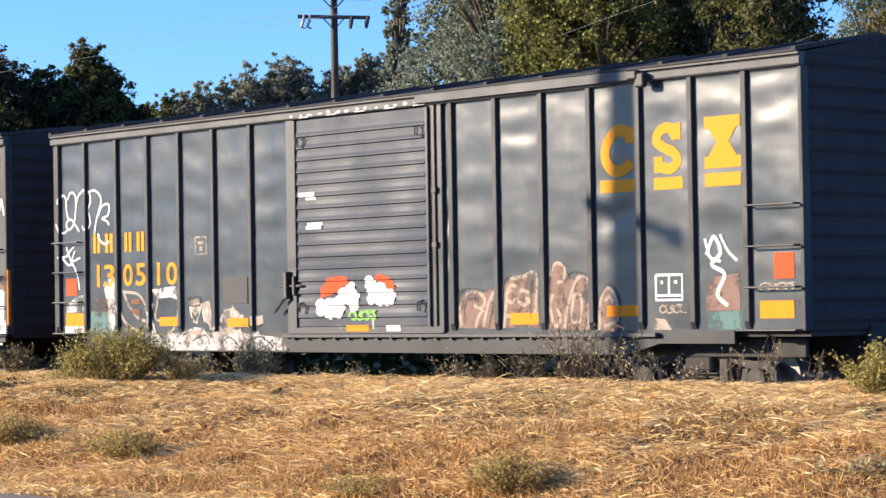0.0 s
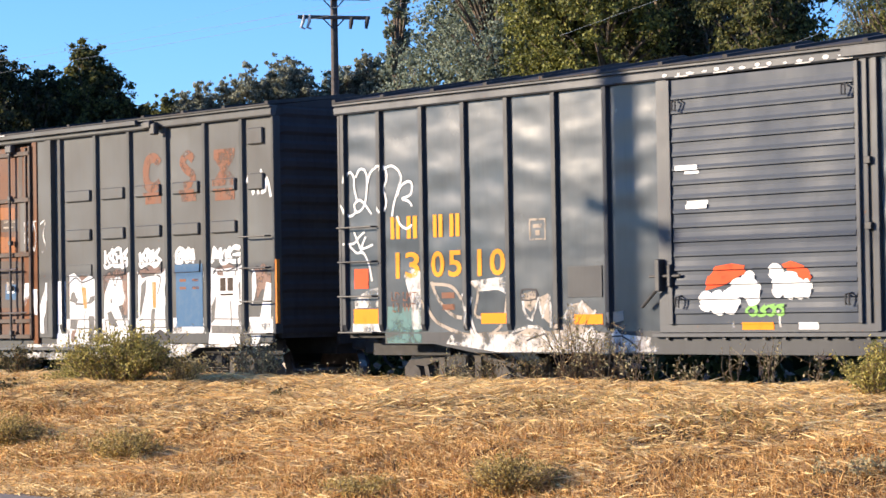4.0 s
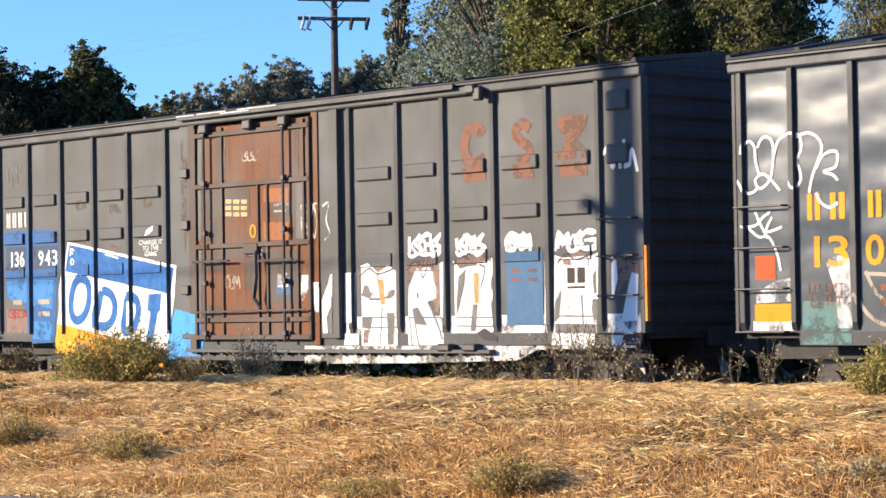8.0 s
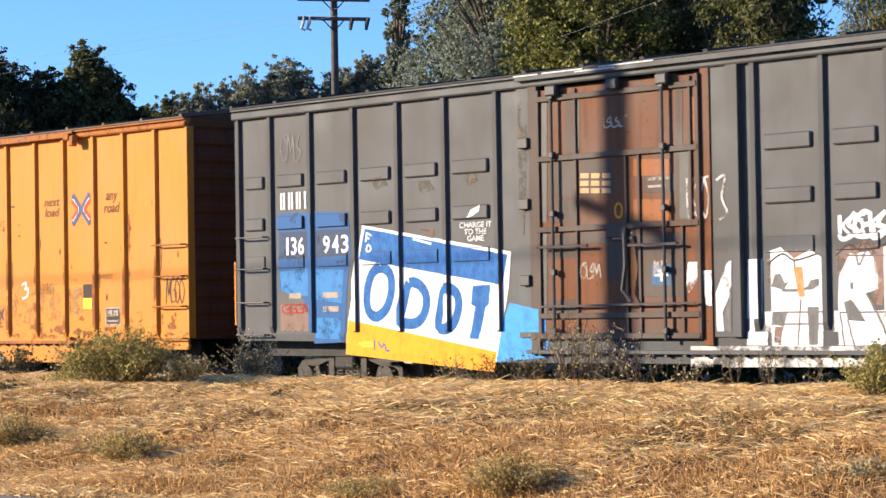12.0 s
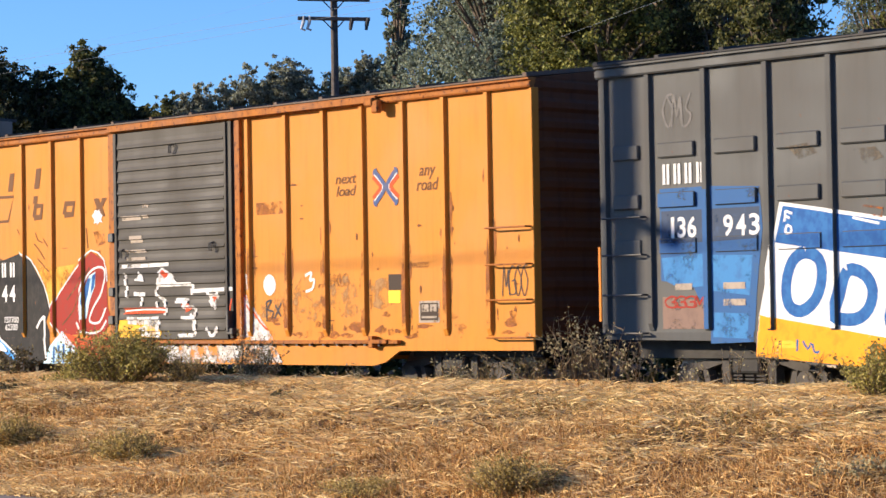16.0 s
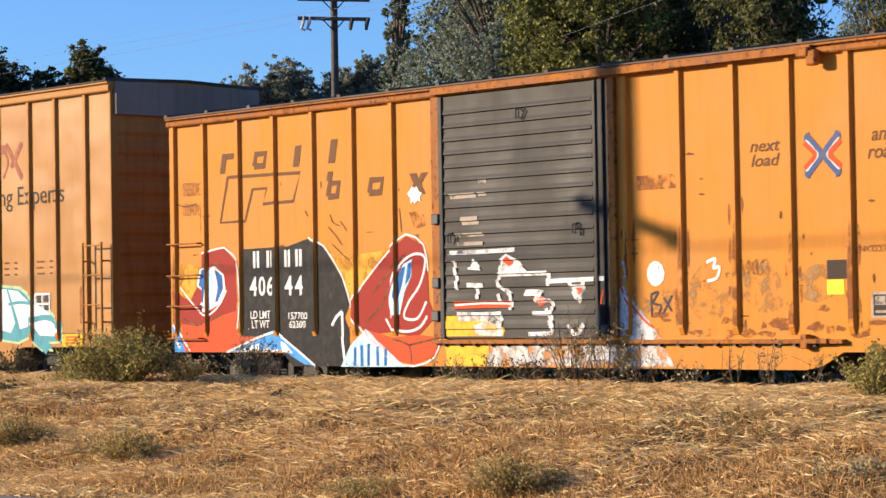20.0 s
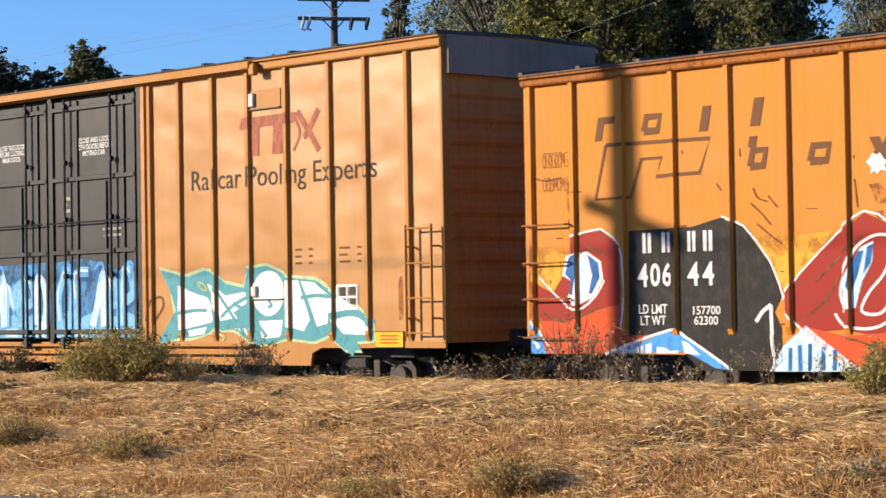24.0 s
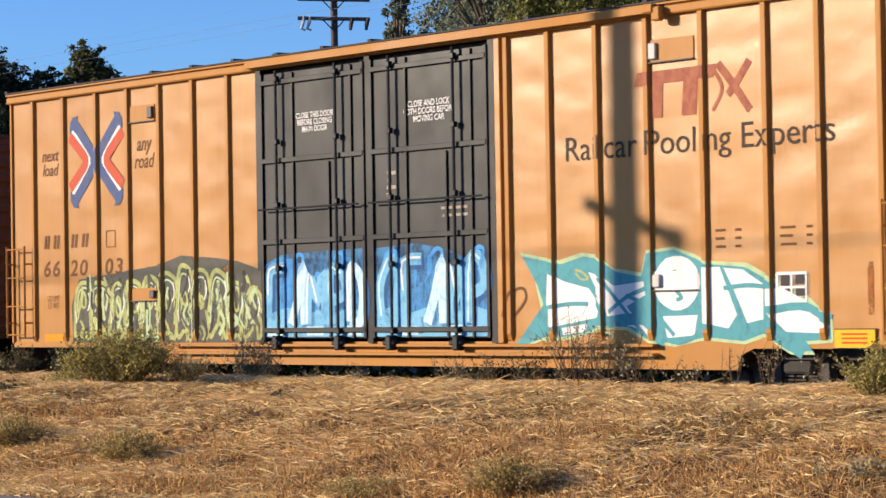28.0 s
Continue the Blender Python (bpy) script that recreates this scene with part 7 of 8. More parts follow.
mark(car_c, "graffiti_outline", [stroke([(0.78, 2.29), (1.32, 2.38), (1.68, 2.12), (1.72, 1.94)], 0.026, 2), stroke([(3.31, 2.46), (3.66, 2.33), (4.06, 1.88), (4.24, 1.46)], 0.026, 2), stroke([(4.22, 1.44), (4.49, 1.75), (5.10, 2.24), (5.43, 2.44), (5.79, 2.28), (5.87, 1.92)], 0.026, 2), stroke([(0.21, 1.79), (0.45, 1.59), (0.69, 1.42)], 0.026, 2), stroke([(1.72, 1.94), (1.75, 1.55), (1.68, 1.12)], 0.026, 2), stroke([(4.28, 1.29), (4.61, 0.98), (5.11, 0.69), (5.57, 0.61), (5.99, 0.73), (6.11, 0.99)], 0.026, 2)], WHITE, 4, "white sprayed outline")
mark(car_c, "graffiti_highlight", [[(0.70, 2.06), (1.08, 2.10), (1.31, 1.97), (1.35, 1.75), (1.19, 1.52), (0.86, 1.40), (0.71, 1.51), (0.83, 1.71), (0.63, 1.80)]], WHITE, 4, "white sprayed highlight")
mark(car_c, "graffiti_highlight", [[(0.75, 2.03), (0.92, 2.07), (0.90, 1.80), (0.85, 1.54), (0.74, 1.56), (0.81, 1.72), (0.68, 1.82)], [(1.08, 2.06), (1.27, 1.95), (1.29, 1.76), (1.15, 1.56), (1.09, 1.56), (1.16, 1.79)]], BLUE, 5, "blue sprayed stripe")
mark(car_c, "graffiti_highlight", [[(0.94, 1.99), (1.03, 2.01), (1.07, 1.80), (1.00, 1.59), (0.94, 1.61)]], PALE_CYAN, 5, "pale blue sprayed stripe")
mark(car_c, "graffiti_highlight", [stroke([(0.69, 1.40), (0.92, 1.36), (1.19, 1.51), (1.37, 1.73)], 0.03)], WHITE, 5, "white sprayed line")
mark(car_c, "graffiti_highlight", [stroke([(5.15, 1.78), (5.30, 2.02), (5.55, 2.15), (5.77, 2.14), (5.81, 2.00), (5.69, 1.72), (5.47, 1.50), (5.37, 1.29), (5.64, 1.27), (5.83, 1.50)], 0.036), stroke([(4.99, 1.27), (5.12, 1.13), (5.44, 1.09), (5.69, 1.15), (5.84, 1.30)], 0.036), stroke([(5.15, 1.78), (5.07, 1.51), (5.15, 1.28)], 0.036)], WHITE, 4, "white sprayed line")
mark(car_c, "graffiti_highlight", [[(5.24, 1.84), (5.37, 2.03), (5.55, 2.09), (5.53, 1.86), (5.38, 1.63), (5.28, 1.33), (5.13, 1.31), (5.13, 1.64)]], PALE_CYAN, 4, "pale blue sprayed stripe")
mark(car_c, "graffiti_highlight", [[(5.24, 1.84), (5.33, 1.98), (5.41, 1.99), (5.33, 1.72), (5.23, 1.51), (5.18, 1.58)], [(5.46, 2.03), (5.55, 2.06), (5.51, 1.84), (5.40, 1.72)]], BLUE, 5, "blue sprayed stripe")
mark(car_c, "graffiti_scratch", [stroke([(3.81, 2.78), (3.88, 2.66), (4.03, 2.61)], 0.02), stroke([(3.77, 2.60), (3.93, 2.47), (4.07, 2.33)], 0.02), stroke([(4.03, 2.68), (4.17, 2.54)], 0.02), stroke([(3.86, 2.35), (4.07, 2.20), (4.24, 2.10)], 0.02), stroke([(3.25, 2.86), (3.32, 2.77)], 0.02), stroke([(5.30, 2.81), (5.34, 2.48)], 0.02), stroke([(0.15, 3.09), (0.35, 3.04), (0.63, 3.07)], 0.02)], RUST_DARK, 2, "dark rusty scratch")
mark(car_c, "graffiti_fill", [[(0.30, 1.03), (2.26, 1.03), (1.40, 0.79), (0.26, 0.79)]], RED_ORANGE, 2, "bright red sprayed sill")
mark(car_c, "graffiti_fill", [[(0.06, 1.25), (0.20, 1.05), (0.34, 0.79), (0.06, 0.79)]], SKY_BLUE, 3, "blue sprayed corner")
mark(car_c, "graffiti_outline", [stroke([(0.08, 1.22), (0.26, 1.0), (0.46, 0.81)], 0.03), stroke([(0.08, 1.0), (0.2, 0.86)], 0.05)], WHITE, 4, "white sprayed outline")
mark(car_c, "graffiti_drip", [[(1.47, 0.80), (2.05, 0.95), (2.40, 1.07), (2.73, 1.01), (3.44, 0.60), (3.20, 0.62), (2.72, 0.82)]], SKY_BLUE, 3, "blue sprayed triangle")
mark(car_c, "graffiti_drip", [[(1.62, 0.80), (2.02, 0.90), (2.02, 0.80)], [(2.06, 0.80), (2.06, 0.91), (2.16, 0.93), (2.16, 0.80)], [(2.24, 0.80), (2.25, 0.88), (2.38, 0.87), (2.46, 0.83), (2.60, 0.84), (2.60, 0.80)], [(2.66, 0.96), (2.76, 0.93), (2.95, 0.78), (2.70, 0.80)], stroke([(1.38, 0.79), (2.42, 1.08), (2.72, 1.00), (3.45, 0.60)], 0.035)], WHITE, 4, "white sprayed fill in the triangle")
mark(car_c, "graffiti_drip", [[(4.23, 0.89), (4.56, 1.13), (5.24, 0.69), (5.42, 0.60), (4.02, 0.59)]], PALE_CYAN, 3, "pale blue sprayed drips")
mark(car_c, "graffiti_drip", [[(4.30, 0.60), (4.36, 0.60), (4.37, 0.87), (4.31, 0.87)], [(4.45, 0.60), (4.51, 0.60), (4.51, 0.90), (4.45, 0.90)], [(4.59, 0.60), (4.65, 0.61), (4.66, 0.92), (4.60, 0.92)], [(4.79, 0.61), (4.85, 0.61), (4.85, 0.88), (4.79, 0.88)], [(4.95, 0.61), (5.01, 0.61), (5.02, 0.85), (4.96, 0.85)]], BLUE, 4, "blue sprayed drips")
mark(car_c, "graffiti_arrow", [stroke([(3.82, 1.18), (3.92, 1.30), (4.05, 1.38)], 0.05), stroke([(4.05, 1.38), (4.06, 0.99), (4.11, 0.67)], 0.05)], WHITE, 4, "white sprayed arrow")
mark(car_c, "graffiti_fill", [[(6.21, 0.89), (7.07, 0.89), (7.00, 0.62), (6.22, 0.62)]], YELLOW_SPRAY, 2, "yellow sprayed sill")
mark(car_c, "graffiti_fill", [[(7.07, 0.89), (9.39, 0.89), (9.38, 0.64), (7.00, 0.62)]], WHITE_WORN, 2, "white sprayed sill")
mark(car_c, "graffiti_fill", [[(8.66, 0.89), (10.16, 0.90), (10.33, 0.64), (8.66, 0.62)], [(9.44, 1.64), (9.58, 1.54), (10.16, 0.94), (9.60, 0.94)]], WHITE_WORN, 2, "white sprayed sill")
mark(car_c, "graffiti_spot", [[(10.18, 1.79), (10.16, 1.71), (10.11, 1.66), (10.04, 1.63), (9.97, 1.65), (9.92, 1.70), (9.89, 1.77), (9.90, 1.85), (9.94, 1.91), (10.01, 1.95), (10.08, 1.94), (10.14, 1.90), (10.17, 1.83)]], WHITE, 2, "white sprayed spot")
mark(car_c, "graffiti_scribble", [stroke([(10.86, 1.91), (11.00, 1.95), (10.97, 1.84), (11.06, 1.85), (11.02, 1.72), (10.87, 1.68)], 0.04)], WHITE, 2, "white sprayed scribble")
mark(car_c, "graffiti_scribble", [stroke([(9.94, 1.53), (10.07, 1.56), (9.98, 1.43), (10.11, 1.39), (10.07, 1.29)], 0.03), stroke([(9.95, 1.53), (9.96, 1.25)], 0.03), stroke([(10.16, 1.49), (10.29, 1.32)], 0.03), stroke([(10.30, 1.52), (10.14, 1.29)], 0.03)], DARK_SPRAY, 2, "dark sprayed scribble")
mark(car_c, "graffiti_letter", [stroke([(6.37, 2.15), (7.00, 2.15), (7.62, 2.16)], 0.06, 3), stroke([(6.47, 2.04), (6.51, 1.85), (6.52, 1.65)], 0.06, 3), stroke([(7.32, 1.84), (7.76, 1.84), (8.23, 1.84)], 0.06, 3), stroke([(8.24, 1.73), (8.76, 1.74), (9.27, 1.75)], 0.06, 3), stroke([(8.24, 1.84), (8.25, 1.67)], 0.06, 3), stroke([(7.33, 1.83), (7.33, 1.69), (7.55, 1.57), (7.54, 1.37)], 0.06, 3), stroke([(6.73, 1.71), (7.04, 1.70)], 0.06, 3), stroke([(6.90, 1.69), (6.93, 1.52)], 0.06, 3), stroke([(6.53, 1.32), (6.98, 1.31), (7.38, 1.32)], 0.06, 3), stroke([(6.52, 1.26), (6.98, 1.25), (7.36, 1.26)], 0.06, 3), stroke([(7.81, 1.60), (8.13, 1.59), (7.99, 1.49), (8.28, 1.48), (8.28, 1.33), (7.96, 1.32)], 0.06, 3), stroke([(8.21, 1.38), (8.29, 1.13), (8.22, 1.05), (7.85, 1.04)], 0.06, 3), stroke([(8.63, 1.72), (8.80, 1.46), (8.88, 1.71)], 0.06, 3), stroke([(8.60, 1.17), (8.69, 1.03), (8.88, 1.17)], 0.06, 3), stroke([(7.32, 1.58), (7.37, 1.45)], 0.06, 3)], WHITE_TAG, 4, "worn white sprayed letter")
mark(car_c, "graffiti_letter", [[(6.86, 2.07), (6.74, 1.92), (7.00, 1.90)], [(7.33, 1.86), (7.36, 2.04), (7.49, 2.11), (7.66, 2.04), (7.87, 1.87)], [(6.55, 1.32), (7.34, 1.31), (7.34, 1.25), (6.55, 1.26)], [(8.65, 1.68), (8.80, 1.47), (8.87, 1.68)], [(7.20, 1.25), (7.39, 1.27), (7.36, 1.02), (6.86, 1.04), (6.82, 1.16)]], WHITE_TAG, 3, "worn white sprayed letter")
mark(car_c, "graffiti_accent", [[(6.45, 1.49), (7.56, 1.49), (7.55, 1.40), (6.45, 1.39)], [(7.40, 2.01), (7.49, 2.08), (7.61, 2.01), (7.54, 1.93)], [(7.97, 1.53), (8.16, 1.54), (8.23, 1.47), (8.07, 1.40)], [(8.71, 1.64), (8.84, 1.64), (8.81, 1.55)]], RED_ORANGE, 4, "red sprayed patch")
mark(car_c, "graffiti_accent", [stroke([(6.46, 1.44), (6.98, 1.46), (7.54, 1.45)], 0.025, 3), stroke([(7.36, 1.87), (7.39, 2.03), (7.49, 2.10)], 0.025, 3), stroke([(7.82, 1.56), (8.09, 1.56)], 0.025, 3), stroke([(8.27, 1.36), (8.33, 1.13)], 0.025, 3), stroke([(7.85, 1.06), (8.17, 1.07)], 0.025, 3)], WHITE, 5, "thin white sprayed line")
mark(car_c, "graffiti_fill", [[(6.22, 1.29), (6.77, 1.32), (7.42, 1.13), (7.36, 0.98), (6.23, 0.99)]], YELLOW_SPRAY, 2, "yellow sprayed patch")
mark(car_d, "graffiti_fill", [[(1.75, 1.56), (1.97, 1.97), (4.15, 2.15), (4.75, 2.29), (5.61, 2.23), (6.16, 2.17), (6.81, 2.00), (6.81, 0.94), (1.78, 0.94)]], GREEN_GREY, 1, "grey-green sprayed field")
mark(car_d, "graffiti_fill", [[(6.86, 2.08), (7.24, 2.22), (8.14, 2.26), (9.13, 2.27), (9.10, 1.02), (6.87, 1.02)], [(9.35, 2.26), (10.20, 2.31), (10.88, 2.20), (11.62, 1.91), (11.64, 1.03), (9.32, 1.02)]], BLUE_SPRAY, 1, "blue sprayed field")
mark(car_d, "graffiti_outline", [[(12.18, 2.12), (12.89, 2.00), (13.29, 2.09), (13.54, 2.06), (13.84, 1.88), (14.31, 1.81), (14.40, 2.08), (14.86, 2.12), (15.19, 2.02), (15.39, 1.93), (16.02, 1.89), (16.42, 1.70), (16.95, 1.46), (17.27, 1.21), (17.28, 0.93), (16.92, 0.91), (17.02, 0.79), (16.67, 0.79), (16.28, 1.00), (15.98, 0.91), (15.35, 0.96), (14.86, 0.88), (14.42, 0.93), (14.05, 1.09), (13.55, 1.10), (13.34, 1.02), (12.95, 0.96), (12.58, 0.96), (12.20, 0.84), (12.03, 0.85), (12.55, 1.38), (12.45, 1.74)]], TEAL_PALE, 1, "pale green sprayed outline")
mark(car_d, "graffiti_outline", [[(12.22, 2.07), (12.93, 1.95), (13.33, 2.04), (13.58, 2.00), (13.88, 1.83), (14.31, 1.76), (14.40, 2.04), (14.86, 2.08), (15.19, 1.97), (15.39, 1.89), (15.98, 1.84), (16.39, 1.65), (16.91, 1.41), (17.23, 1.25), (17.25, 0.97), (16.89, 0.95), (16.99, 0.83), (16.63, 0.83), (16.25, 1.04), (15.95, 0.95), (15.35, 1.00), (14.86, 0.92), (14.42, 0.97), (14.09, 1.13), (13.59, 1.15), (13.38, 1.06), (12.99, 1.01), (12.62, 1.01), (12.24, 0.89), (12.08, 0.90), (12.60, 1.43), (12.49, 1.69)]], TEAL, 2, "teal sprayed outline")
mark(car_d, "graffiti_letter", [[(12.68, 1.85), (12.96, 1.73), (13.45, 1.62), (13.66, 1.46), (13.60, 1.26), (13.27, 1.21), (12.73, 1.13), (12.65, 1.46)]], WHITE, 3, "white sprayed letter")
mark(car_d, "graffiti_letter", [[(13.41, 1.84), (13.67, 1.76), (13.85, 1.65), (14.35, 1.70), (14.38, 1.53), (14.06, 1.39), (14.37, 1.08), (13.75, 1.22), (13.63, 1.49)]], WHITE, 3, "white sprayed letter")
mark(car_d, "graffiti_letter", [[(15.32, 1.85), (15.59, 1.85), (15.85, 1.27), (15.71, 1.10), (15.30, 1.15)]], WHITE, 3, "white sprayed letter")
mark(car_d, "graffiti_letter", [[(15.64, 1.84), (15.95, 1.81), (16.26, 1.63), (16.25, 1.21), (15.97, 1.16)]], WHITE, 3, "white sprayed letter")
mark(car_d, "graffiti_letter", [[(16.31, 1.57), (16.54, 1.58), (16.88, 1.43), (16.30, 1.36)]], WHITE, 3, "white sprayed letter")
mark(car_d, "graffiti_letter", [[(16.34, 1.28), (16.86, 1.33), (17.24, 1.12), (17.16, 1.04), (16.54, 1.06)]], WHITE, 3, "white sprayed letter")
mark(car_d, "graffiti_letter", [[(14.67, 1.26), (15.23, 1.27), (15.17, 1.02), (14.73, 0.99)]], WHITE, 3, "white sprayed letter")
mark(car_d, "graffiti_letter", [[(12.92, 1.12), (13.39, 1.18), (13.33, 1.07), (12.95, 1.03)]], WHITE, 3, "white sprayed letter")
mark(car_d, "graffiti_letter", [[(14.05, 1.23), (14.49, 1.19), (14.64, 1.02), (14.41, 1.00)]], WHITE, 3, "white sprayed letter")
mark(car_d, "graffiti_letter", [[(15.28, 1.66), (15.25, 1.55), (15.18, 1.45), (15.08, 1.37), (14.96, 1.33), (14.83, 1.33), (14.71, 1.38), (14.61, 1.45), (14.54, 1.56), (14.52, 1.68), (14.55, 1.79), (14.62, 1.89), (14.72, 1.97), (14.85, 2.00), (14.98, 2.00), (15.10, 1.96), (15.20, 1.88), (15.26, 1.78)]], WHITE, 4, "white sprayed round shape")
mark(car_d, "graffiti_line", [stroke([(12.64, 1.38), (13.04, 1.43), (13.40, 1.43)], 0.055, 3), stroke([(13.28, 1.79), (13.53, 1.54), (13.70, 1.23)], 0.055, 3), stroke([(13.61, 1.76), (13.97, 1.40), (14.39, 1.00)], 0.055, 3), stroke([(13.75, 1.32), (14.05, 1.50), (14.38, 1.61)], 0.055, 3), stroke([(14.05, 1.53), (14.45, 1.37), (14.85, 1.02)], 0.055, 3), stroke([(15.63, 1.82), (15.82, 1.48), (16.00, 1.11)], 0.055, 3), stroke([(16.27, 1.60), (16.00, 1.62), (15.65, 1.59)], 0.055, 3), stroke([(16.36, 1.29), (16.80, 1.34), (17.27, 1.23)], 0.055, 3), stroke([(14.59, 1.02), (14.92, 0.93), (15.21, 1.02)], 0.055, 3), stroke([(15.29, 1.15), (15.85, 1.06), (16.26, 1.07)], 0.055, 3)], TEAL, 5, "teal sprayed line")
mark(car_d, "graffiti_line", [stroke([(16.29, 1.21), (16.52, 1.02), (16.85, 0.80)], 0.15, 2), stroke([(13.73, 1.19), (14.34, 1.23), (14.56, 1.02), (14.70, 0.94)], 0.15, 2)], TEAL, 4, "teal sprayed limb")
mark(car_d, "graffiti_line", [stroke([(14.78, 1.76), (14.87, 1.81), (14.94, 1.73), (14.85, 1.63), (14.95, 1.55)], 0.05), stroke([(14.89, 1.57), (14.98, 1.49), (14.89, 1.46)], 0.05)], TEAL, 5, "teal sprayed scribble")
mark(car_d, "graffiti_highlight", [stroke([(13.17, 1.87), (13.30, 1.84), (13.41, 1.75), (13.28, 1.75), (13.19, 1.83)], 0.03)], LIME, 5, "lime sprayed ring")
mark(car_d, "graffiti_highlight", [stroke([(13.26, 1.03), (13.55, 1.08), (13.82, 1.03), (13.77, 0.96)], 0.03)], TEAL_PALE, 5, "pale green sprayed curl")
mark(car_d, "graffiti_scribble", [stroke([(11.89, 1.28), (12.00, 1.58), (12.22, 1.65), (12.27, 1.50), (12.05, 1.28)], 0.04)], BROWN_LET, 2, "brown sprayed scribble")
mark(car_d, "faded_logo", [[(14.31, 4.31), (15.62, 4.32), (15.54, 4.16), (14.25, 4.14)], [(14.56, 4.15), (14.74, 4.15), (14.71, 3.73), (14.52, 3.73)], [(15.07, 4.16), (15.30, 4.16), (15.26, 3.73), (15.03, 3.73)], stroke([(16.11, 4.32), (15.88, 4.04), (15.77, 3.93)], 0.1), stroke([(15.62, 4.32), (15.86, 4.04), (16.11, 3.72)], 0.1), stroke([(15.51, 4.30), (15.68, 4.02), (15.53, 3.75)], 0.05)], FADED_MAROON, 1, "faded maroon emblem")


# ---- dry grass on the bank ----
def blades(name, x, y, z, length, width, lean, azim, mat, label, bend=0.15):
    """Many bent blades: two quads each."""
    n = len(x)
    r = np.random.RandomState(len(name) * 7 + n % 97)
    way = np.stack([np.cos(azim) * np.sin(lean), np.sin(azim) * np.sin(lean), np.cos(lean)], -1)
    tip = way.copy()
    tip[:, 2] -= bend * r.uniform(0.2, 1, n)
    tip /= np.linalg.norm(tip, axis=1, keepdims=True)
    side = np.cross(way, r.normal(0, 1, (n, 3)))
    side /= np.linalg.norm(side, axis=1, keepdims=True)
    side *= (width / 2)[:, None]
    p0 = np.stack([x, y, z], -1)
    p1 = p0 + way * (length * 0.55)[:, None]
    p2 = p1 + tip * (length * 0.45)[:, None]
    v = np.stack([p0 - side, p0 + side, p1 - side * 0.8, p1 + side * 0.8, p2 - side * 0.15, p2 + side * 0.15], 1).reshape(-1, 3)
    o = (np.arange(n) * 6)[:, None]
    f = np.concatenate([o + [0, 1, 3, 2], o + [2, 3, 5, 4]], 1).reshape(-1, 4)
    ob = mesh_part(name, raw_mesh(name, v, f), mat, None)
    return tagged(ob, label, "grass", kind="stuff")


def bank_points(n, y0, y1, seed):
    """Points on the stretch of bank beside the road."""
    r = np.random.RandomState(seed)
    y = r.uniform(y0, y1, n)
    near = 21.67 + y
    x = -r.uniform(near * 0.66 - 0.6, near * 1.66 + 1.2, n)
    return x, y, ground_z(x, y), r


STRAW = islands("straw", (0.38, 0.20, 0.06), (1.0, 0.73, 0.34), 0.7, 0.3)
STRAW_PALE = islands("pale_straw", (0.84, 0.54, 0.21), (1.0, 0.79, 0.40), 0.7, 0.3)
STUBBLE = islands("brown_stubble", (0.31, 0.145, 0.045), (0.90, 0.55, 0.21), 0.8, 0.35)
OLIVE = islands("olive_blades", (0.20, 0.16, 0.04), (0.45, 0.36, 0.11), 0.8, 0.35)

x, y, z, r = bank_points(140000, -10.1, -3.0, 11)
lying = r.uniform(0.9, 1.5, len(x))
blades("mown_straw", x, y, z + r.uniform(0.0, 0.04, len(x)), r.uniform(0.03, 0.13, len(x)), r.uniform(0.006, 0.013, len(x)), lying, r.uniform(0, math.tau, len(x)), STRAW, "mown dry straw lying over the bank")
x, y, z, r = bank_points(100000, -9.7, -3.2, 12)
keep = 0.6 * smooth_noise(x, y * 1.6, 1.5, 21) + 0.6 * smooth_noise(x, y, 5.0, 26) + 0.22 * np.clip((y + 6) / 2, -1, 1) + r.normal(0, 0.12, len(x)) > 0.02
x, y, z = x[keep], y[keep], z[keep]
blades("pale_straw_swaths", x, y, z + r.uniform(0.02, 0.06, len(x)), r.uniform(0.07, 0.14, len(x)) + 0.15 * r.uniform(0, 1, len(x)) ** 2, r.uniform(0.006, 0.013, len(x)), r.uniform(1.25, 1.6, len(x)), r.normal(0.8, 0.62, len(x)) + math.pi * r.randint(0, 2, len(x)), STRAW_PALE, "bleached straw lying in swaths on the bank")
x, y, z, r = bank_points(85000, -9.5, -3.4, 13)
keep = smooth_noise(x, y, 1.6, 22) - 0.5 * np.clip((y + 6.6) / 1.0, -1, 1) + r.normal(0, 0.22, len(x)) > 0.22
x, y, z = x[keep], y[keep], z[keep]
blades("brown_stubble", x, y, z, r.uniform(0.03, 0.14, len(x)), r.uniform(0.005, 0.010, len(x)), r.uniform(0.0, 0.8, len(x)), r.uniform(0, math.tau, len(x)), STUBBLE, "standing brown stubble of dry grass")

x, y, z, r = bank_points(26000, -9.9, -5.0, 14)
keep = smooth_noise(x, y * 1.5, 3.4, 24) + r.normal(0, 0.12, len(x)) > 0.05
x, y, z = x[keep], y[keep], z[keep]
blades("long_straw", x, y, z + r.uniform(0.02, 0.07, len(x)), r.uniform(0.06, 0.2, len(x)), r.uniform(0.006, 0.011, len(x)), r.uniform(1.2, 1.6, len(x)), r.uniform(0, math.tau, len(x)), STRAW_PALE, "long bleached straw caught on the stubble")
x, y, z, r = bank_points(26000, -9.4, -3.3, 15)
keep = smooth_noise(x, y, 2.4, 25) + r.normal(0, 0.2, len(x)) > 0.35
x, y, z = x[keep], y[keep], z[keep]
blades("green_regrowth", x, y, z, r.uniform(0.04, 0.16, len(x)), r.uniform(0.004, 0.007, len(x)), r.uniform(0.0, 0.8, len(x)), r.uniform(0, math.tau, len(x)), OLIVE, "sparse olive regrowth among the straw")


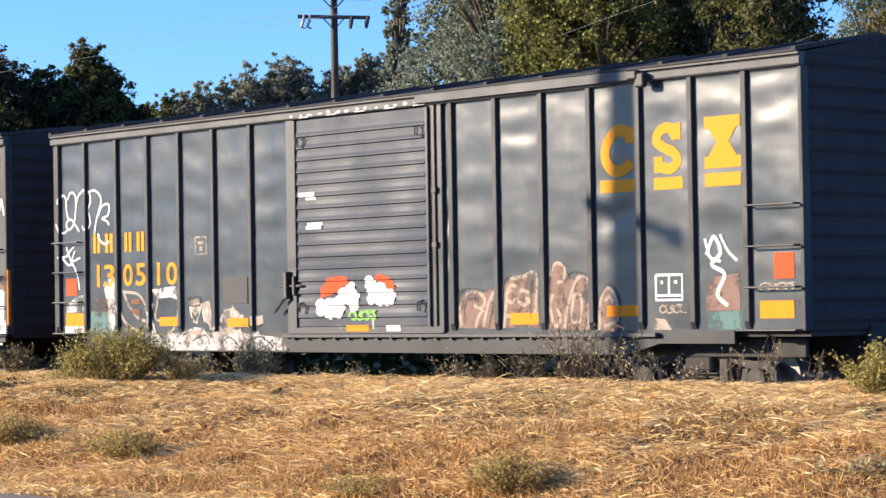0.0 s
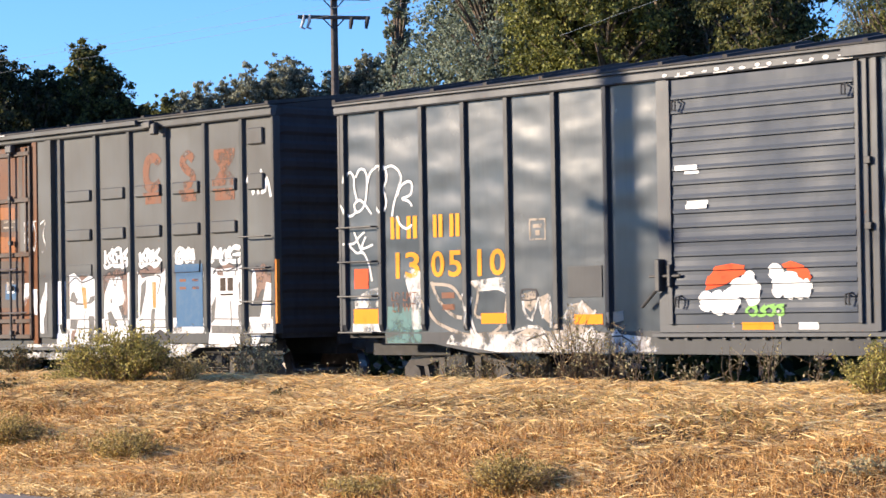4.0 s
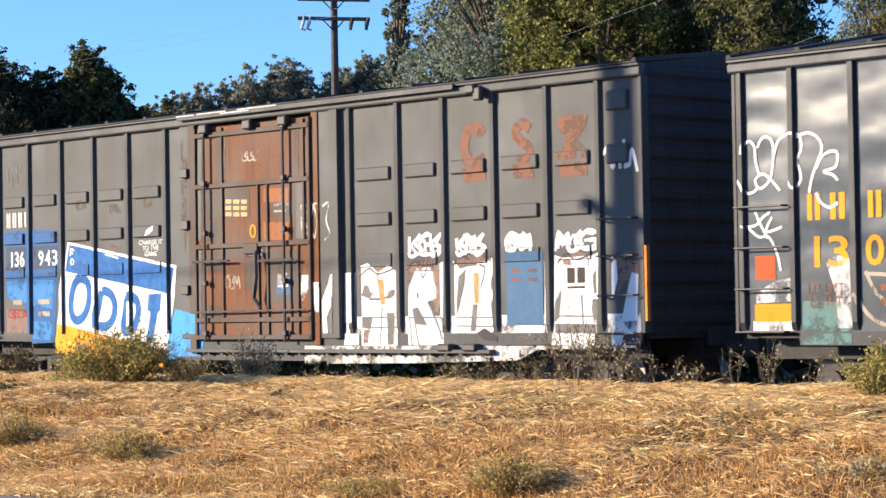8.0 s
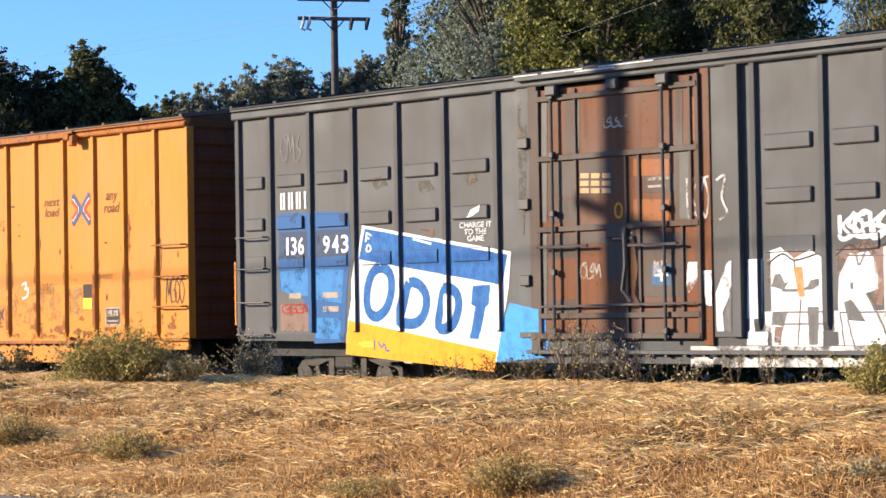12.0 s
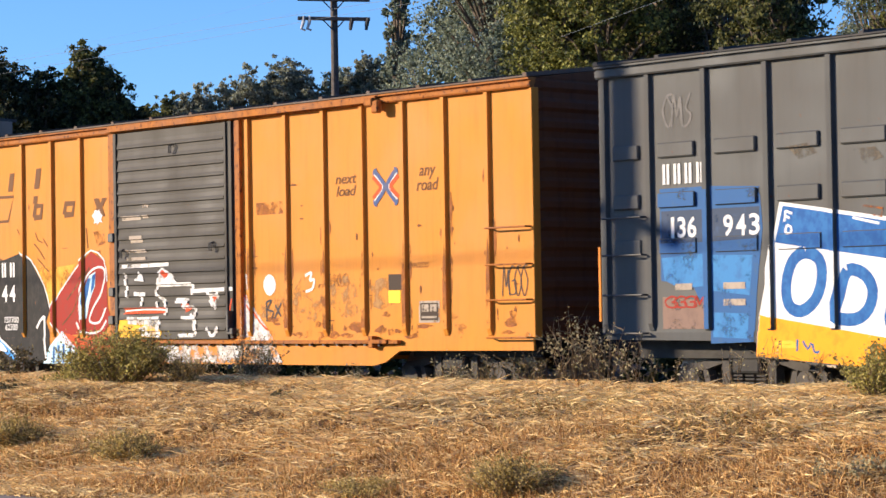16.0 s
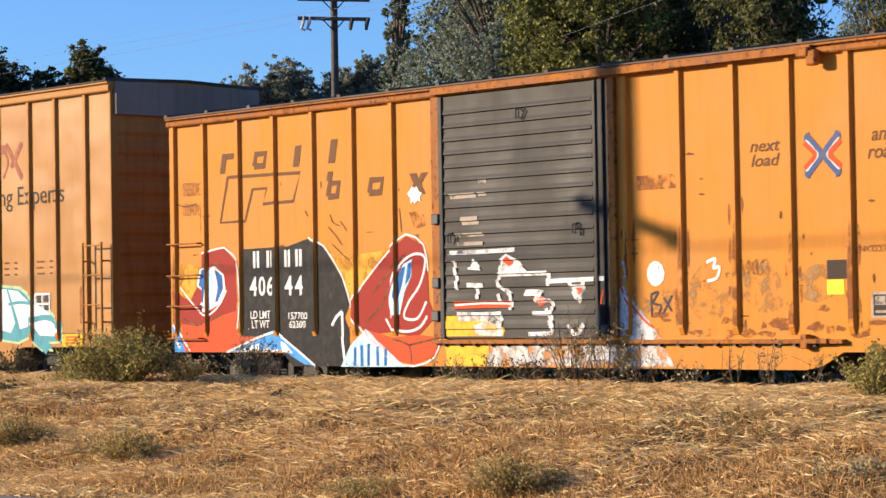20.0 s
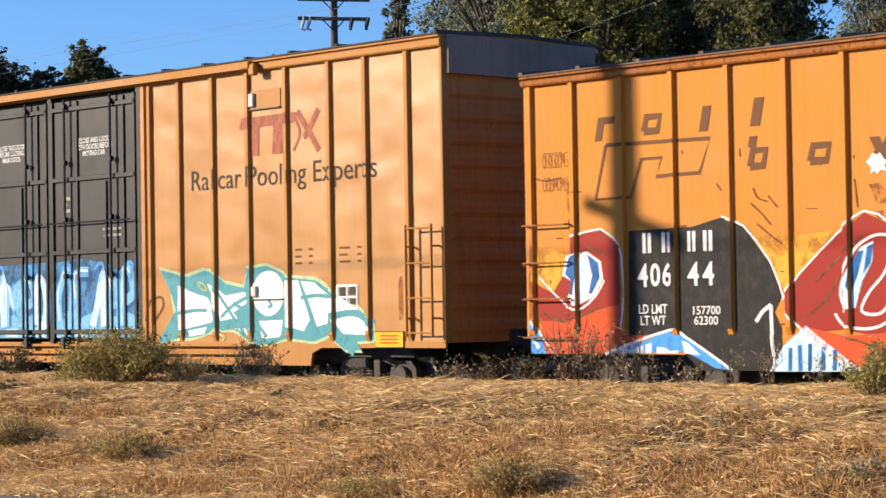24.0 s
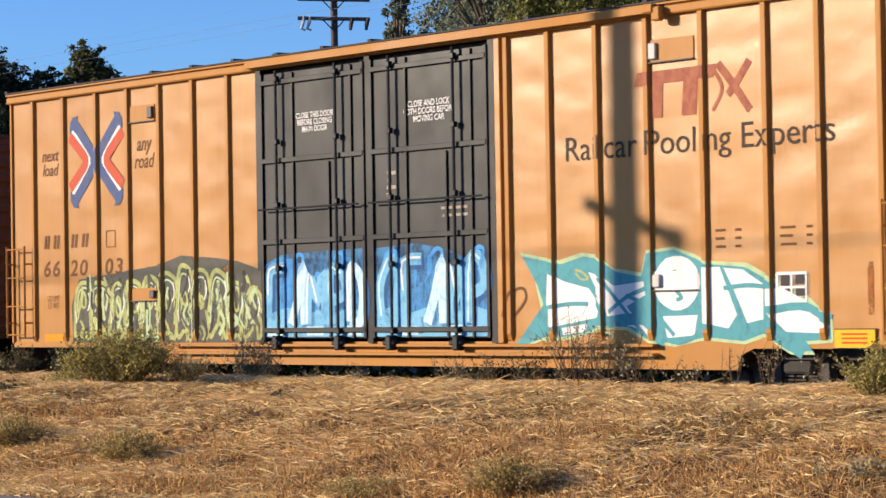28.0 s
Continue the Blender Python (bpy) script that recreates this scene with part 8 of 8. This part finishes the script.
# standing tufts on the lower slope, in clumps that shade one another
x, y, z, r = bank_points(900, -9.8, -4.6, 16)
keep = 0.7 * smooth_noise(x, y, 1.1, 31) - 0.4 * np.clip((y + 6.4) / 1.2, -1, 1) + r.normal(0, 0.3, len(x)) > 0.05
x, y = x[keep], y[keep]
per = 34
cx, cy = np.repeat(x, per), np.repeat(y, per)
away, way = np.abs(r.normal(0, 0.075, len(cx))), r.uniform(0, math.tau, len(cx))
tall = np.repeat(r.uniform(0.06, 0.16, len(x)), per) * r.uniform(0.55, 1.1, len(cx))
bx, by = cx + away * np.cos(way), cy + away * np.sin(way)
half = r.uniform(0, 1, len(cx)) < 0.8
for pick_, mat_, name_, lab_ in ((half, STUBBLE, "dry_tufts", "standing tufts of dry brown grass"), (~half, OLIVE, "olive_tufts", "olive green blades in the dry tufts")):
    k = pick_
    blades(name_, bx[k], by[k], ground_z(bx[k], by[k]) - 0.01, tall[k], r.uniform(0.005, 0.010, k.sum()), np.clip(away[k] * 7 + r.uniform(0, 0.5, k.sum()), 0.1, 1.35), way[k] + r.normal(0, 0.5, k.sum()), mat_, lab_, 0.4)


# ---- weeds and shrubs ----
LEAF_GREEN = islands("shrub_leaves", (0.24, 0.21, 0.055), (0.6, 0.51, 0.165), 0.8, 0.5)
LEAF_OLIVE = islands("dry_olive_leaves", (0.33, 0.24, 0.07), (0.68, 0.52, 0.2), 0.8, 0.5)
LEAF_DRY = islands("dry_weed_leaves", (0.27, 0.24, 0.12), (0.58, 0.49, 0.28), 0.8, 0.4)
LEAF_DARK = islands("dark_weed_leaves", (0.07, 0.06, 0.025), (0.20, 0.16, 0.07), 0.8, 0.25)
STEM = plain("dry_stem", (0.24, 0.17, 0.09), 0.85, 0.3)


def leaf_mesh(name, pos, size, r, long=1.7):
    """Small pointed leaves at the given places."""
    n = len(pos)
    u = r.normal(0, 1, (n, 3))
    u /= np.linalg.norm(u, axis=1, keepdims=True)
    w = np.cross(u, r.normal(0, 1, (n, 3)))
    w /= np.linalg.norm(w, axis=1, keepdims=True)
    s = size * r.uniform(0.6, 1.3, n)
    u *= (s * long / 2)[:, None]
    w *= (s / 2)[:, None]
    v = np.stack([pos - u, pos + w, pos + u, pos - w], 1).reshape(-1, 3)
    return raw_mesh(name, v, np.arange(n * 4).reshape(-1, 4))


def shrub(name, label, px, py, wide, high, stems, leaves, leaf, mat, seed, spread_=0.8):
    """A weedy shrub: stems that fork, with leaves along the twigs."""
    r = np.random.RandomState(seed)
    ob = new(name)
    ob.location = (px, py, float(ground_z(px, py)) - 0.02)
    tagged(ob, label, "shrub", "weeds along the bank")
    bm = bmesh.new()
    spots = []
    for _ in range(stems):
        a, out = r.uniform(0, math.tau), r.uniform(0, 1) ** 0.6 * wide / 2
        h = high * r.uniform(0.55, 1.0) * (1 - 0.4 * (2 * out / wide) ** 2)
        tip = Vector((math.cos(a) * out, math.sin(a) * out * spread_, h))
        root = Vector((tip.x * 0.25 + r.normal(0, 0.04), tip.y * 0.25, 0))
        mid = root.lerp(tip, 0.5) + Vector((r.normal(0, 0.05), r.normal(0, 0.05), 0.06 * high))
        tube(bm, [root, mid, tip], [0.006, 0.0045, 0.002], 3)
        for k in range(3):
            q = root.lerp(mid, r.uniform(0.3, 1)) if k == 0 else mid.lerp(tip, r.uniform(0, 0.9))
            t2 = q + Vector((r.normal(0, 0.13), r.normal(0, 0.1), abs(r.normal(0.1, 0.08)))) * min(1.2, high)
            tube(bm, [q, t2], [0.003, 0.0015], 3)
            spots += [(q, t2)] * 2
        spots.append((root, mid))
        spots += [(mid, tip)] * 2
    part("stalk", bm, STEM, ob)
    ii = r.randint(0, len(spots), leaves)
    tt = r.uniform(0.1, 1.05, leaves)
    a = np.array([spots[i][0] for i in ii])
    c_ = np.array([spots[i][1] for i in ii])
    pos = a + (c_ - a) * tt[:, None] + r.normal(0, 0.028, (leaves, 3))
    pos[:, 2] = np.maximum(pos[:, 2], 0.02)
    mesh_part("foliage", leaf_mesh("foliage", pos, leaf, r), mat, ob)
    return ob


G = "low green shrub with dusty leaves on the bank"
W = "tall dry weeds with thin bare stalks"
for px, py, wide, high, stems, leaves, leaf, mat, seed, lab in (
        (-23.65, -5.0, 1.95, 0.82, 170, 10000, 0.021, LEAF_GREEN, 1, G),
        (-22.75, -4.7, 0.8, 0.45, 40, 1300, 0.021, LEAF_OLIVE, 18, G),
        (-25.0, -4.8, 0.9, 0.28, 40, 1500, 0.02, LEAF_GREEN, 2, G),
        (-24.19, -3.4, 0.8, 0.42, 26, 500, 0.024, LEAF_DRY, 3, W),
        (-22.90, -3.4, 0.85, 0.66, 44, 900, 0.022, LEAF_DRY, 4, W),
        (-23.24, -3.4, 0.4, 0.8, 8, 120, 0.02, LEAF_DRY, 41, W),
        (-21.74, -3.4, 0.8, 0.26, 14, 160, 0.02, LEAF_DRY, 5, W),
        (-20.80, -3.4, 0.9, 0.3, 14, 140, 0.02, LEAF_DRY, 51, W),
        (-19.32, -3.4, 0.9, 0.4, 22, 220, 0.02, LEAF_DRY, 6, W),
        (-18.68, -3.4, 0.8, 0.42, 20, 200, 0.02, LEAF_DARK, 61, "tall dark dry weed beside the track"),
        (-18.01, -3.4, 0.85, 0.5, 26, 300, 0.022, LEAF_DARK, 7, "tall dark dry weed beside the track"),
        (-17.45, -3.4, 0.85, 1.0, 28, 360, 0.02, LEAF_DRY, 71, W),
        (-16.95, -3.4, 0.8, 0.9, 24, 280, 0.02, LEAF_DRY, 72, W),
        (-16.45, -3.4, 0.7, 0.68, 16, 150, 0.02, LEAF_DRY, 73, W),
        (-15.83, -3.4, 0.7, 0.4, 14, 120, 0.02, LEAF_DRY, 74, W),
        (-15.15, -3.4, 0.5, 0.5, 8, 40, 0.02, LEAF_DRY, 75, W),
        (-14.68, -3.4, 0.55, 0.82, 7, 60, 0.022, LEAF_DRY, 76, "tall dark dry weed beside the track"),
        (-14.15, -3.4, 0.7, 0.5, 8, 40, 0.02, LEAF_DRY, 8, W),
        (-12.46, -4.6, 0.85, 0.60, 70, 4500, 0.02, LEAF_GREEN, 9, G),
        (-20.75, -8.4, 1.0, 0.42, 80, 5000, 0.016, LEAF_OLIVE, 10, G),
        (-18.5, -8.5, 1.0, 0.36, 80, 4500, 0.015, LEAF_OLIVE, 11, G),
        (-14.5, -9.0, 1.0, 0.17, 60, 3000, 0.014, LEAF_OLIVE, 12, G),
        (-12.95, -8.8, 1.0, 0.37, 90, 4500, 0.014, LEAF_OLIVE, 13, G),
        (-20.1, -5.3, 0.36, 0.10, 16, 500, 0.025, LEAF_DARK, 14, "small dark clump of dead weed on the straw"),
        (-10.1, -8.0, 0.9, 0.18, 24, 600, 0.02, LEAF_DRY, 15, "low dark weed clump in the dry grass"),
        (-24.6, -6.0, 0.8, 0.22, 24, 700, 0.026, LEAF_DARK, 16, "low dark weed clump in the dry grass"),
        (-27.4, -4.0, 0.9, 0.55, 26, 700, 0.03, LEAF_DARK, 17, "tall dark dry weed beside the track")):
    shrub("shrub", lab, px, py, wide, high, stems, leaves, leaf, mat, seed)

# ---- trees behind the track ----
BARK = plain("grey_brown_bark", (0.12, 0.09, 0.065), 0.95, 0.35, 8.0, bump=0.8)
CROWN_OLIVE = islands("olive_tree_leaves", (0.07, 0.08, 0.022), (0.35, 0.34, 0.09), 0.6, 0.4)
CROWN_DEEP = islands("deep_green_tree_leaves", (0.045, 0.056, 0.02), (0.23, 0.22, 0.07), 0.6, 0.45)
# Next two: distant haze is put into lighter, greyer leaf colours.
CROWN_GREY = islands("hazed_grey_green_leaves", (0.125, 0.16, 0.115), (0.41, 0.45, 0.33), 0.8, 0.5)
CROWN_BROWN = islands("hazed_brown_olive_leaves", (0.17, 0.175, 0.12), (0.46, 0.46, 0.33), 0.8, 0.5)
# Leaf green darkened to stand in for shade among the trees.
CROWN_SHADE = islands("shade_darkened_tree_leaves", (0.022, 0.03, 0.014), (0.11, 0.11, 0.04), 0.6, 0.35)


def tree(label, x, y, h, r_crown, low, clumps, leaves, leaf, mat, seed, twigs=0.5):
    """A broadleaf tree: tapered trunk, forking limbs, a ragged crown of leaf clumps."""
    r = np.random.RandomState(seed)
    ob = new("tree")
    ob.location = (x, y, float(ground_z(x, y)) - 0.1)
    tagged(ob, label, "tree", "trees behind the track")
    bm = bmesh.new()
    rad = 0.018 * h + 0.05
    lean = Vector((r.normal(0, 0.02), r.normal(0, 0.02), 0)) * h
    axis = [Vector((0, 0, 0)), Vector((0, 0, h * 0.3)) + lean * 0.3, Vector((0, 0, h * 0.65)) + lean * 0.8, Vector((0, 0, h * 0.95)) + lean]
    tube(bm, axis, [rad, rad * 0.75, rad * 0.4, 0.02], 8)
    cs = []
    for i in range(clumps):
        f = (i + 0.5) / clumps
        zc = h * (low + (0.985 - low) * f)
        prof = math.sqrt(max(0.03, 1 - max(0.0, (f - 0.55) / 0.45) ** 2.2)) * min(1.0, 0.4 + 1.6 * f)
        out = r_crown * prof * r.uniform(0.35, 1.0)
        a = i * 2.39996 + r.normal(0, 0.4)
        q = Vector((math.cos(a) * out, math.sin(a) * out, zc)) + lean * f
        root = axis[1].lerp(axis[3], min(1, max(0.0, (zc - out * 0.9) / h - 0.2)))
        tube(bm, [root, root.lerp(q, 0.55) + Vector((0, 0, 0.12 * out)), q], [0.012 * h * 0.4, 0.008 * h * 0.35, 0.01], 4)
        cs.append((q, r_crown * r.uniform(0.12, 0.36)))
        # bare twigs that stand out of the leaves
        for _ in range(3):
            tip = q + Vector((r.normal(0, 0.3), r.normal(0, 0.3), r.uniform(0.05, 0.5) * (1 + twigs))) * r_crown * 0.55
            tube(bm, [q, q.lerp(tip, 0.5) + Vector((r.normal(0, 0.03), 0, 0)), tip], [0.012, 0.009, 0.004], 3)
            cs.append((tip, r_crown * r.uniform(0.05, 0.14)))
    part("trunk", bm, BARK, ob)
    pick_ = np.array([c[1] for c in cs]) ** 1.6
    ii = r.choice(len(cs), leaves, p=pick_ / pick_.sum())
    c_ = np.array([cs[i][0] for i in ii])
    s = np.array([cs[i][1] for i in ii])
    d = r.normal(0, 1, (leaves, 3))
    d /= np.linalg.norm(d, axis=1, keepdims=True)
    d *= (r.uniform(0.25, 1, leaves) ** 0.5)[:, None] * (1 + 0.35 * r.normal(0, 1, leaves))[:, None]
    pos = c_ + d * s[:, None] * np.array([1.0, 1.0, 0.75])
    mesh_part("crown", leaf_mesh("crown", pos, leaf, r, 1.5), mat, ob)
    return ob


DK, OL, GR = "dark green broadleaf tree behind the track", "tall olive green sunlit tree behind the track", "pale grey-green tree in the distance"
for lab, x, y, h, rc, low, clumps, leaves, leaf, mat, seed, twigs in (
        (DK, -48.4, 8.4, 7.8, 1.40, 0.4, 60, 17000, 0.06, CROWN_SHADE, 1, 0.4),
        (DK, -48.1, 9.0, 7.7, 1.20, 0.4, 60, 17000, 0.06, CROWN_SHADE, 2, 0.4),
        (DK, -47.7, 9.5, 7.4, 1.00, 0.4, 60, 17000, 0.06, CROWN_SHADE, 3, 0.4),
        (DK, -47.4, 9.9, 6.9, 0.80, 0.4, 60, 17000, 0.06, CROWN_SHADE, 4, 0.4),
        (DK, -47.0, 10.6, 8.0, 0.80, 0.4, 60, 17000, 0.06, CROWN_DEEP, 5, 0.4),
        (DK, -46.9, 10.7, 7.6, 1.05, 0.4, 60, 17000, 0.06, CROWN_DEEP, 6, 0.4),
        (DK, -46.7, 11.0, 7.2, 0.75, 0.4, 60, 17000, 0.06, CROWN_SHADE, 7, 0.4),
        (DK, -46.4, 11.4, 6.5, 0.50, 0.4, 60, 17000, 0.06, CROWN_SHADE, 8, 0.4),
        (GR, -72.8, 31.3, 8.6, 0.80, 0.55, 50, 18000, 0.07, CROWN_DEEP, 9, 0.5),
        (GR, -72.4, 31.8, 8.8, 1.00, 0.55, 50, 18000, 0.07, CROWN_DEEP, 10, 1.5),
        (GR, -72.0, 32.3, 8.8, 1.00, 0.55, 50, 18000, 0.07, CROWN_BROWN, 11, 0.8),
        (GR, -71.6, 32.9, 8.9, 1.00, 0.55, 50, 18000, 0.07, CROWN_BROWN, 12, 2.4),
        (GR, -71.0, 33.7, 9.3, 1.00, 0.55, 50, 18000, 0.07, CROWN_BROWN, 13, 0.8),
        (GR, -70.5, 34.3, 9.5, 1.10, 0.55, 50, 18000, 0.07, CROWN_BROWN, 14, 2.4),
        (GR, -70.0, 34.9, 9.3, 1.10, 0.55, 50, 18000, 0.07, CROWN_BROWN, 15, 0.6),
        (GR, -69.5, 35.6, 10.0, 1.10, 0.55, 50, 18000, 0.07, CROWN_BROWN, 16, 0.9),
        (GR, -69.0, 36.1, 9.7, 1.20, 0.55, 50, 18000, 0.07, CROWN_BROWN, 17, 0.6),
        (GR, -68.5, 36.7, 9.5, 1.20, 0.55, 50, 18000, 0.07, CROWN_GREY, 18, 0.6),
        (GR, -68.0, 37.3, 9.6, 1.10, 0.55, 50, 18000, 0.07, CROWN_BROWN, 19, 0.6),
        (GR, -67.6, 37.7, 10.2, 0.70, 0.55, 50, 18000, 0.07, CROWN_BROWN, 20, 1.2),
        (GR, -67.2, 38.2, 9.7, 1.20, 0.55, 50, 18000, 0.07, CROWN_BROWN, 21, 0.6),
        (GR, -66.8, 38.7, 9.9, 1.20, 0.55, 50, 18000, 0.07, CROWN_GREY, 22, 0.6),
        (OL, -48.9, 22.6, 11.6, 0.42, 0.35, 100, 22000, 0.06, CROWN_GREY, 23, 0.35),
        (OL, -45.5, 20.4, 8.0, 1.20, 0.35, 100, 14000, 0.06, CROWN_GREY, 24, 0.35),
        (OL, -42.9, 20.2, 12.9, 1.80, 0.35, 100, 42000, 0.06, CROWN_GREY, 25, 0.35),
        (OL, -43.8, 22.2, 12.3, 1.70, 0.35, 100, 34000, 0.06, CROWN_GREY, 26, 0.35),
        (OL, -36.1, 15.8, 12.0, 1.50, 0.35, 100, 46000, 0.06, CROWN_OLIVE, 27, 0.35),
        (OL, -34.7, 15.7, 11.7, 1.40, 0.35, 100, 42000, 0.06, CROWN_OLIVE, 28, 0.35),
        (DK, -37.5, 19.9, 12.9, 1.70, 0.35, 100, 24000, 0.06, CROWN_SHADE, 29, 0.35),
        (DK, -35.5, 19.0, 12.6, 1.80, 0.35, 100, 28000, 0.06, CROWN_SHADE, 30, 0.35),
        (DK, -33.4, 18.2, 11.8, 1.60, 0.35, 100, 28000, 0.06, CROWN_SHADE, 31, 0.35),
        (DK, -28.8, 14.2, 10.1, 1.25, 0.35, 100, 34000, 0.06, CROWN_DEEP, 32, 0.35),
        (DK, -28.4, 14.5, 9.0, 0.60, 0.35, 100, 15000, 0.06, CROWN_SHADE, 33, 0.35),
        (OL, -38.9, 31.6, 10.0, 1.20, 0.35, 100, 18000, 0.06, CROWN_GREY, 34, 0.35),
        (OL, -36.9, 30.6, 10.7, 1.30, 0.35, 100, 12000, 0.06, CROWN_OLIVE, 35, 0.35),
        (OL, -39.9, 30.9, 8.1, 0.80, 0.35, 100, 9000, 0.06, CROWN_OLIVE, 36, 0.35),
        # Backing trees in the shade-darkened leaves, added to close gaps between crowns.
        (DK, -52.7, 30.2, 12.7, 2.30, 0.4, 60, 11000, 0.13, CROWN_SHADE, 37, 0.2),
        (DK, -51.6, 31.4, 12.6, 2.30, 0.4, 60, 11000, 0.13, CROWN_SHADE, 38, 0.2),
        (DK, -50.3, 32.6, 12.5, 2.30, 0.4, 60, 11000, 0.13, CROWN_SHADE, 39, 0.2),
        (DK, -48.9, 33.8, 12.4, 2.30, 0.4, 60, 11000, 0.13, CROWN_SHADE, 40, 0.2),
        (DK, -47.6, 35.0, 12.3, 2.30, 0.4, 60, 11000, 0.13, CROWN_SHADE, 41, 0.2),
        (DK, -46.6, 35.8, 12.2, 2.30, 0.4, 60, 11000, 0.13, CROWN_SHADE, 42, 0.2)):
    tree(lab, x, y, h, rc, low, clumps, leaves, leaf, mat, seed, twigs)

# dark thicket along the far side of the track, added to darken the gaps
r = np.random.RandomState(5)
n = 30000
hx = r.uniform(-95, -6, n)
hy = 6.5 + r.uniform(0, 1, n) ** 0.7 * 2.2
hz = r.uniform(0, 1, n) ** 0.8 * (2.3 + 0.8 * smooth_noise(hx, hy, 0.7, 8))
thicket = mesh_part("thicket", leaf_mesh("thicket", np.stack([hx, hy, hz - 0.2], -1), 0.2, r, 1.5), CROWN_DEEP, None)
tagged(thicket, "dark green thicket along the far side of the track", "thicket", kind="stuff")

# ---- power poles and wires ----
POLE_WOOD = plain("weathered_pole_wood", (0.09, 0.075, 0.065), 0.9, 0.35, 5.0, bump=0.5)
CERAMIC = plain("glazed_insulator", (0.5, 0.5, 0.5), 0.3, 0.1)
# Blue-grey picked so lit wires blend with the sky from the camera.
WIRE = plain("sky_matched_wire", (0.10, 0.125, 0.16), 0.7, 0.1)


def power_pole(label, x, y, h, arms, turn, r0=0.16, arm_len=2.44, braced=True, thick=0.06, tilt=0.0):
    ob = new("power_pole")
    ob.location = (x, y, float(ground_z(x, y)) - 0.2)
    ob.rotation_euler.z = radians(turn)
    tagged(ob, label, "power pole")
    bm = bmesh.new()
    tube(bm, [(0, 0, 0), (0, 0, h)], [r0, r0 * 0.72], 12)
    part("pole", bm, POLE_WOOD, ob)
    for z in arms:
        arm = bar(ob, "crossarm", -thick, thick, -arm_len / 2, arm_len / 2, -thick, thick, POLE_WOOD, 0.01)
        arm.location = (0.17, 0, z)
        arm.rotation_euler.x = radians(tilt)
        for sgn in (-1, 1):
            if braced:
                bm = bmesh.new()
                tube(bm, [(0.17, sgn * 0.36, z - 0.04), (0.15, 0, z - 0.42)], 0.022, 5)
                part("brace", bm, POLE_WOOD, ob)
    return ob


far_pole = power_pole("weathered wooden power pole with two crossarms", -59.2, 29.1, 13.2, (10.62, 11.27), -43, tilt=-1.8)
for yy, mat_ in ((-1.0, CERAMIC), (-0.8, CERAMIC), (0.62, DARK_BAR), (1.15, DARK_BAR)):
    bm = bmesh.new()
    if yy < 0:
        tube(bm, [(0.2, yy, 10.72), (0.2, yy - 0.03, 10.5), (0.2, yy - 0.1, 10.3), (0.2, yy + 0.04, 10.24)], [0.05, 0.06, 0.05, 0.03], 8)
    else:
        tube(bm, [(0.2, yy, 10.62), (0.2, yy - 0.04, 10.45), (0.2, yy - 0.07, 10.22)], [0.06, 0.075, 0.05], 8)
    part("cutout", bm, mat_, far_pole, "hanging fuse cutout")
for yy in (-1.12, -0.75, 0.72, 1.12):
    bm = bmesh.new()
    tube(bm, [(0.17, yy, 11.3), (0.17, yy, 11.38), (0.17, yy, 11.41), (0.17, yy, 11.5)], [0.015, 0.015, 0.05, 0.035], 8)
    part("insulator", bm, CERAMIC, far_pole)
near_pole = power_pole("weathered wooden power pole at the roadside", -28.3, -9.55, 10.4, (6.42,), 12, r0=0.23, arm_len=1.46, braced=False, thick=0.08)
# Out of view: a can added so the arm's shadow ends thick.
bm = bmesh.new()
tube(bm, [(0.19, -0.62, 6.27), (0.19, -0.62, 6.29), (0.19, -0.62, 6.5), (0.19, -0.62, 6.52)], [0.1, 0.125, 0.125, 0.09], 12)
part("transformer_can", bm, STEEL, near_pole, "small grey steel can on the crossarm")

bm = bmesh.new()
tube(bm, [(0.19, -0.66, 6.32), (0.12, -0.72, 6.1), (0.04, -0.775, 5.92)], 0.01, 5)
part("wire_hanger", bm, STEEL, near_pole)


def wire(pts, r_=0.012):
    bm = bmesh.new()
    tube(bm, pts, r_, 4)
    tagged(part("overhead_wire", bm, WIRE, None), "thin sagging overhead wire", "wire")


def span(a, c_, sag, n=14):
    a, c_ = Vector(a), Vector(c_)
    return [a.lerp(c_, i / n) - Vector((0, 0, sag * 4 * (i / n) * (1 - i / n))) for i in range(n + 1)]


wire(span((-28.1, -10.3, 5.92), (40, -10.3, 6.4), 0.1), 0.02)
wire(span((-28.1, -10.3, 5.92), (-100, -10.3, 5.6), 0.1), 0.02)
for yy in (-1.12, 1.12):
    wire(span((-59.0, 29.1 + yy, 12.0), (-120, 24 + yy, 11.5), 0.9), 0.002)
    wire(span((-59.0, 29.1 + yy, 12.0), (10, 34 + yy, 13.7), 0.9), 0.002)
# wires between the track and the trees, laid on camera sight lines
wire([(-78.98, 7.0, 6.56), (14.18, 7.0, 7.44)], 0.0034)
wire([(-78.97, 7.0, 7.13), (14.17, 7.0, 7.14)], 0.0034)
wire([(-29.90, 9.5, 6.42), (-18.66, 9.5, 8.30)], 0.0034)
wire([(-25.24, 9.5, 5.60), (-14.86, 9.5, 7.74)], 0.0034)


# ---- motion ----
def motions():
    for car, left in MOVING:
        walk(car, [(t, pose(left + shift(t), 0, 0)) for t in STEPS])
    steps = [0.25 * i for i in range(113)]
    for w in TURNING:
        at = w.location.copy()
        walk(w, [(t, pose(at.x, at.y, at.z, 0, math.degrees(shift(t) / WHEEL_R), 0)) for t in steps])


motions()
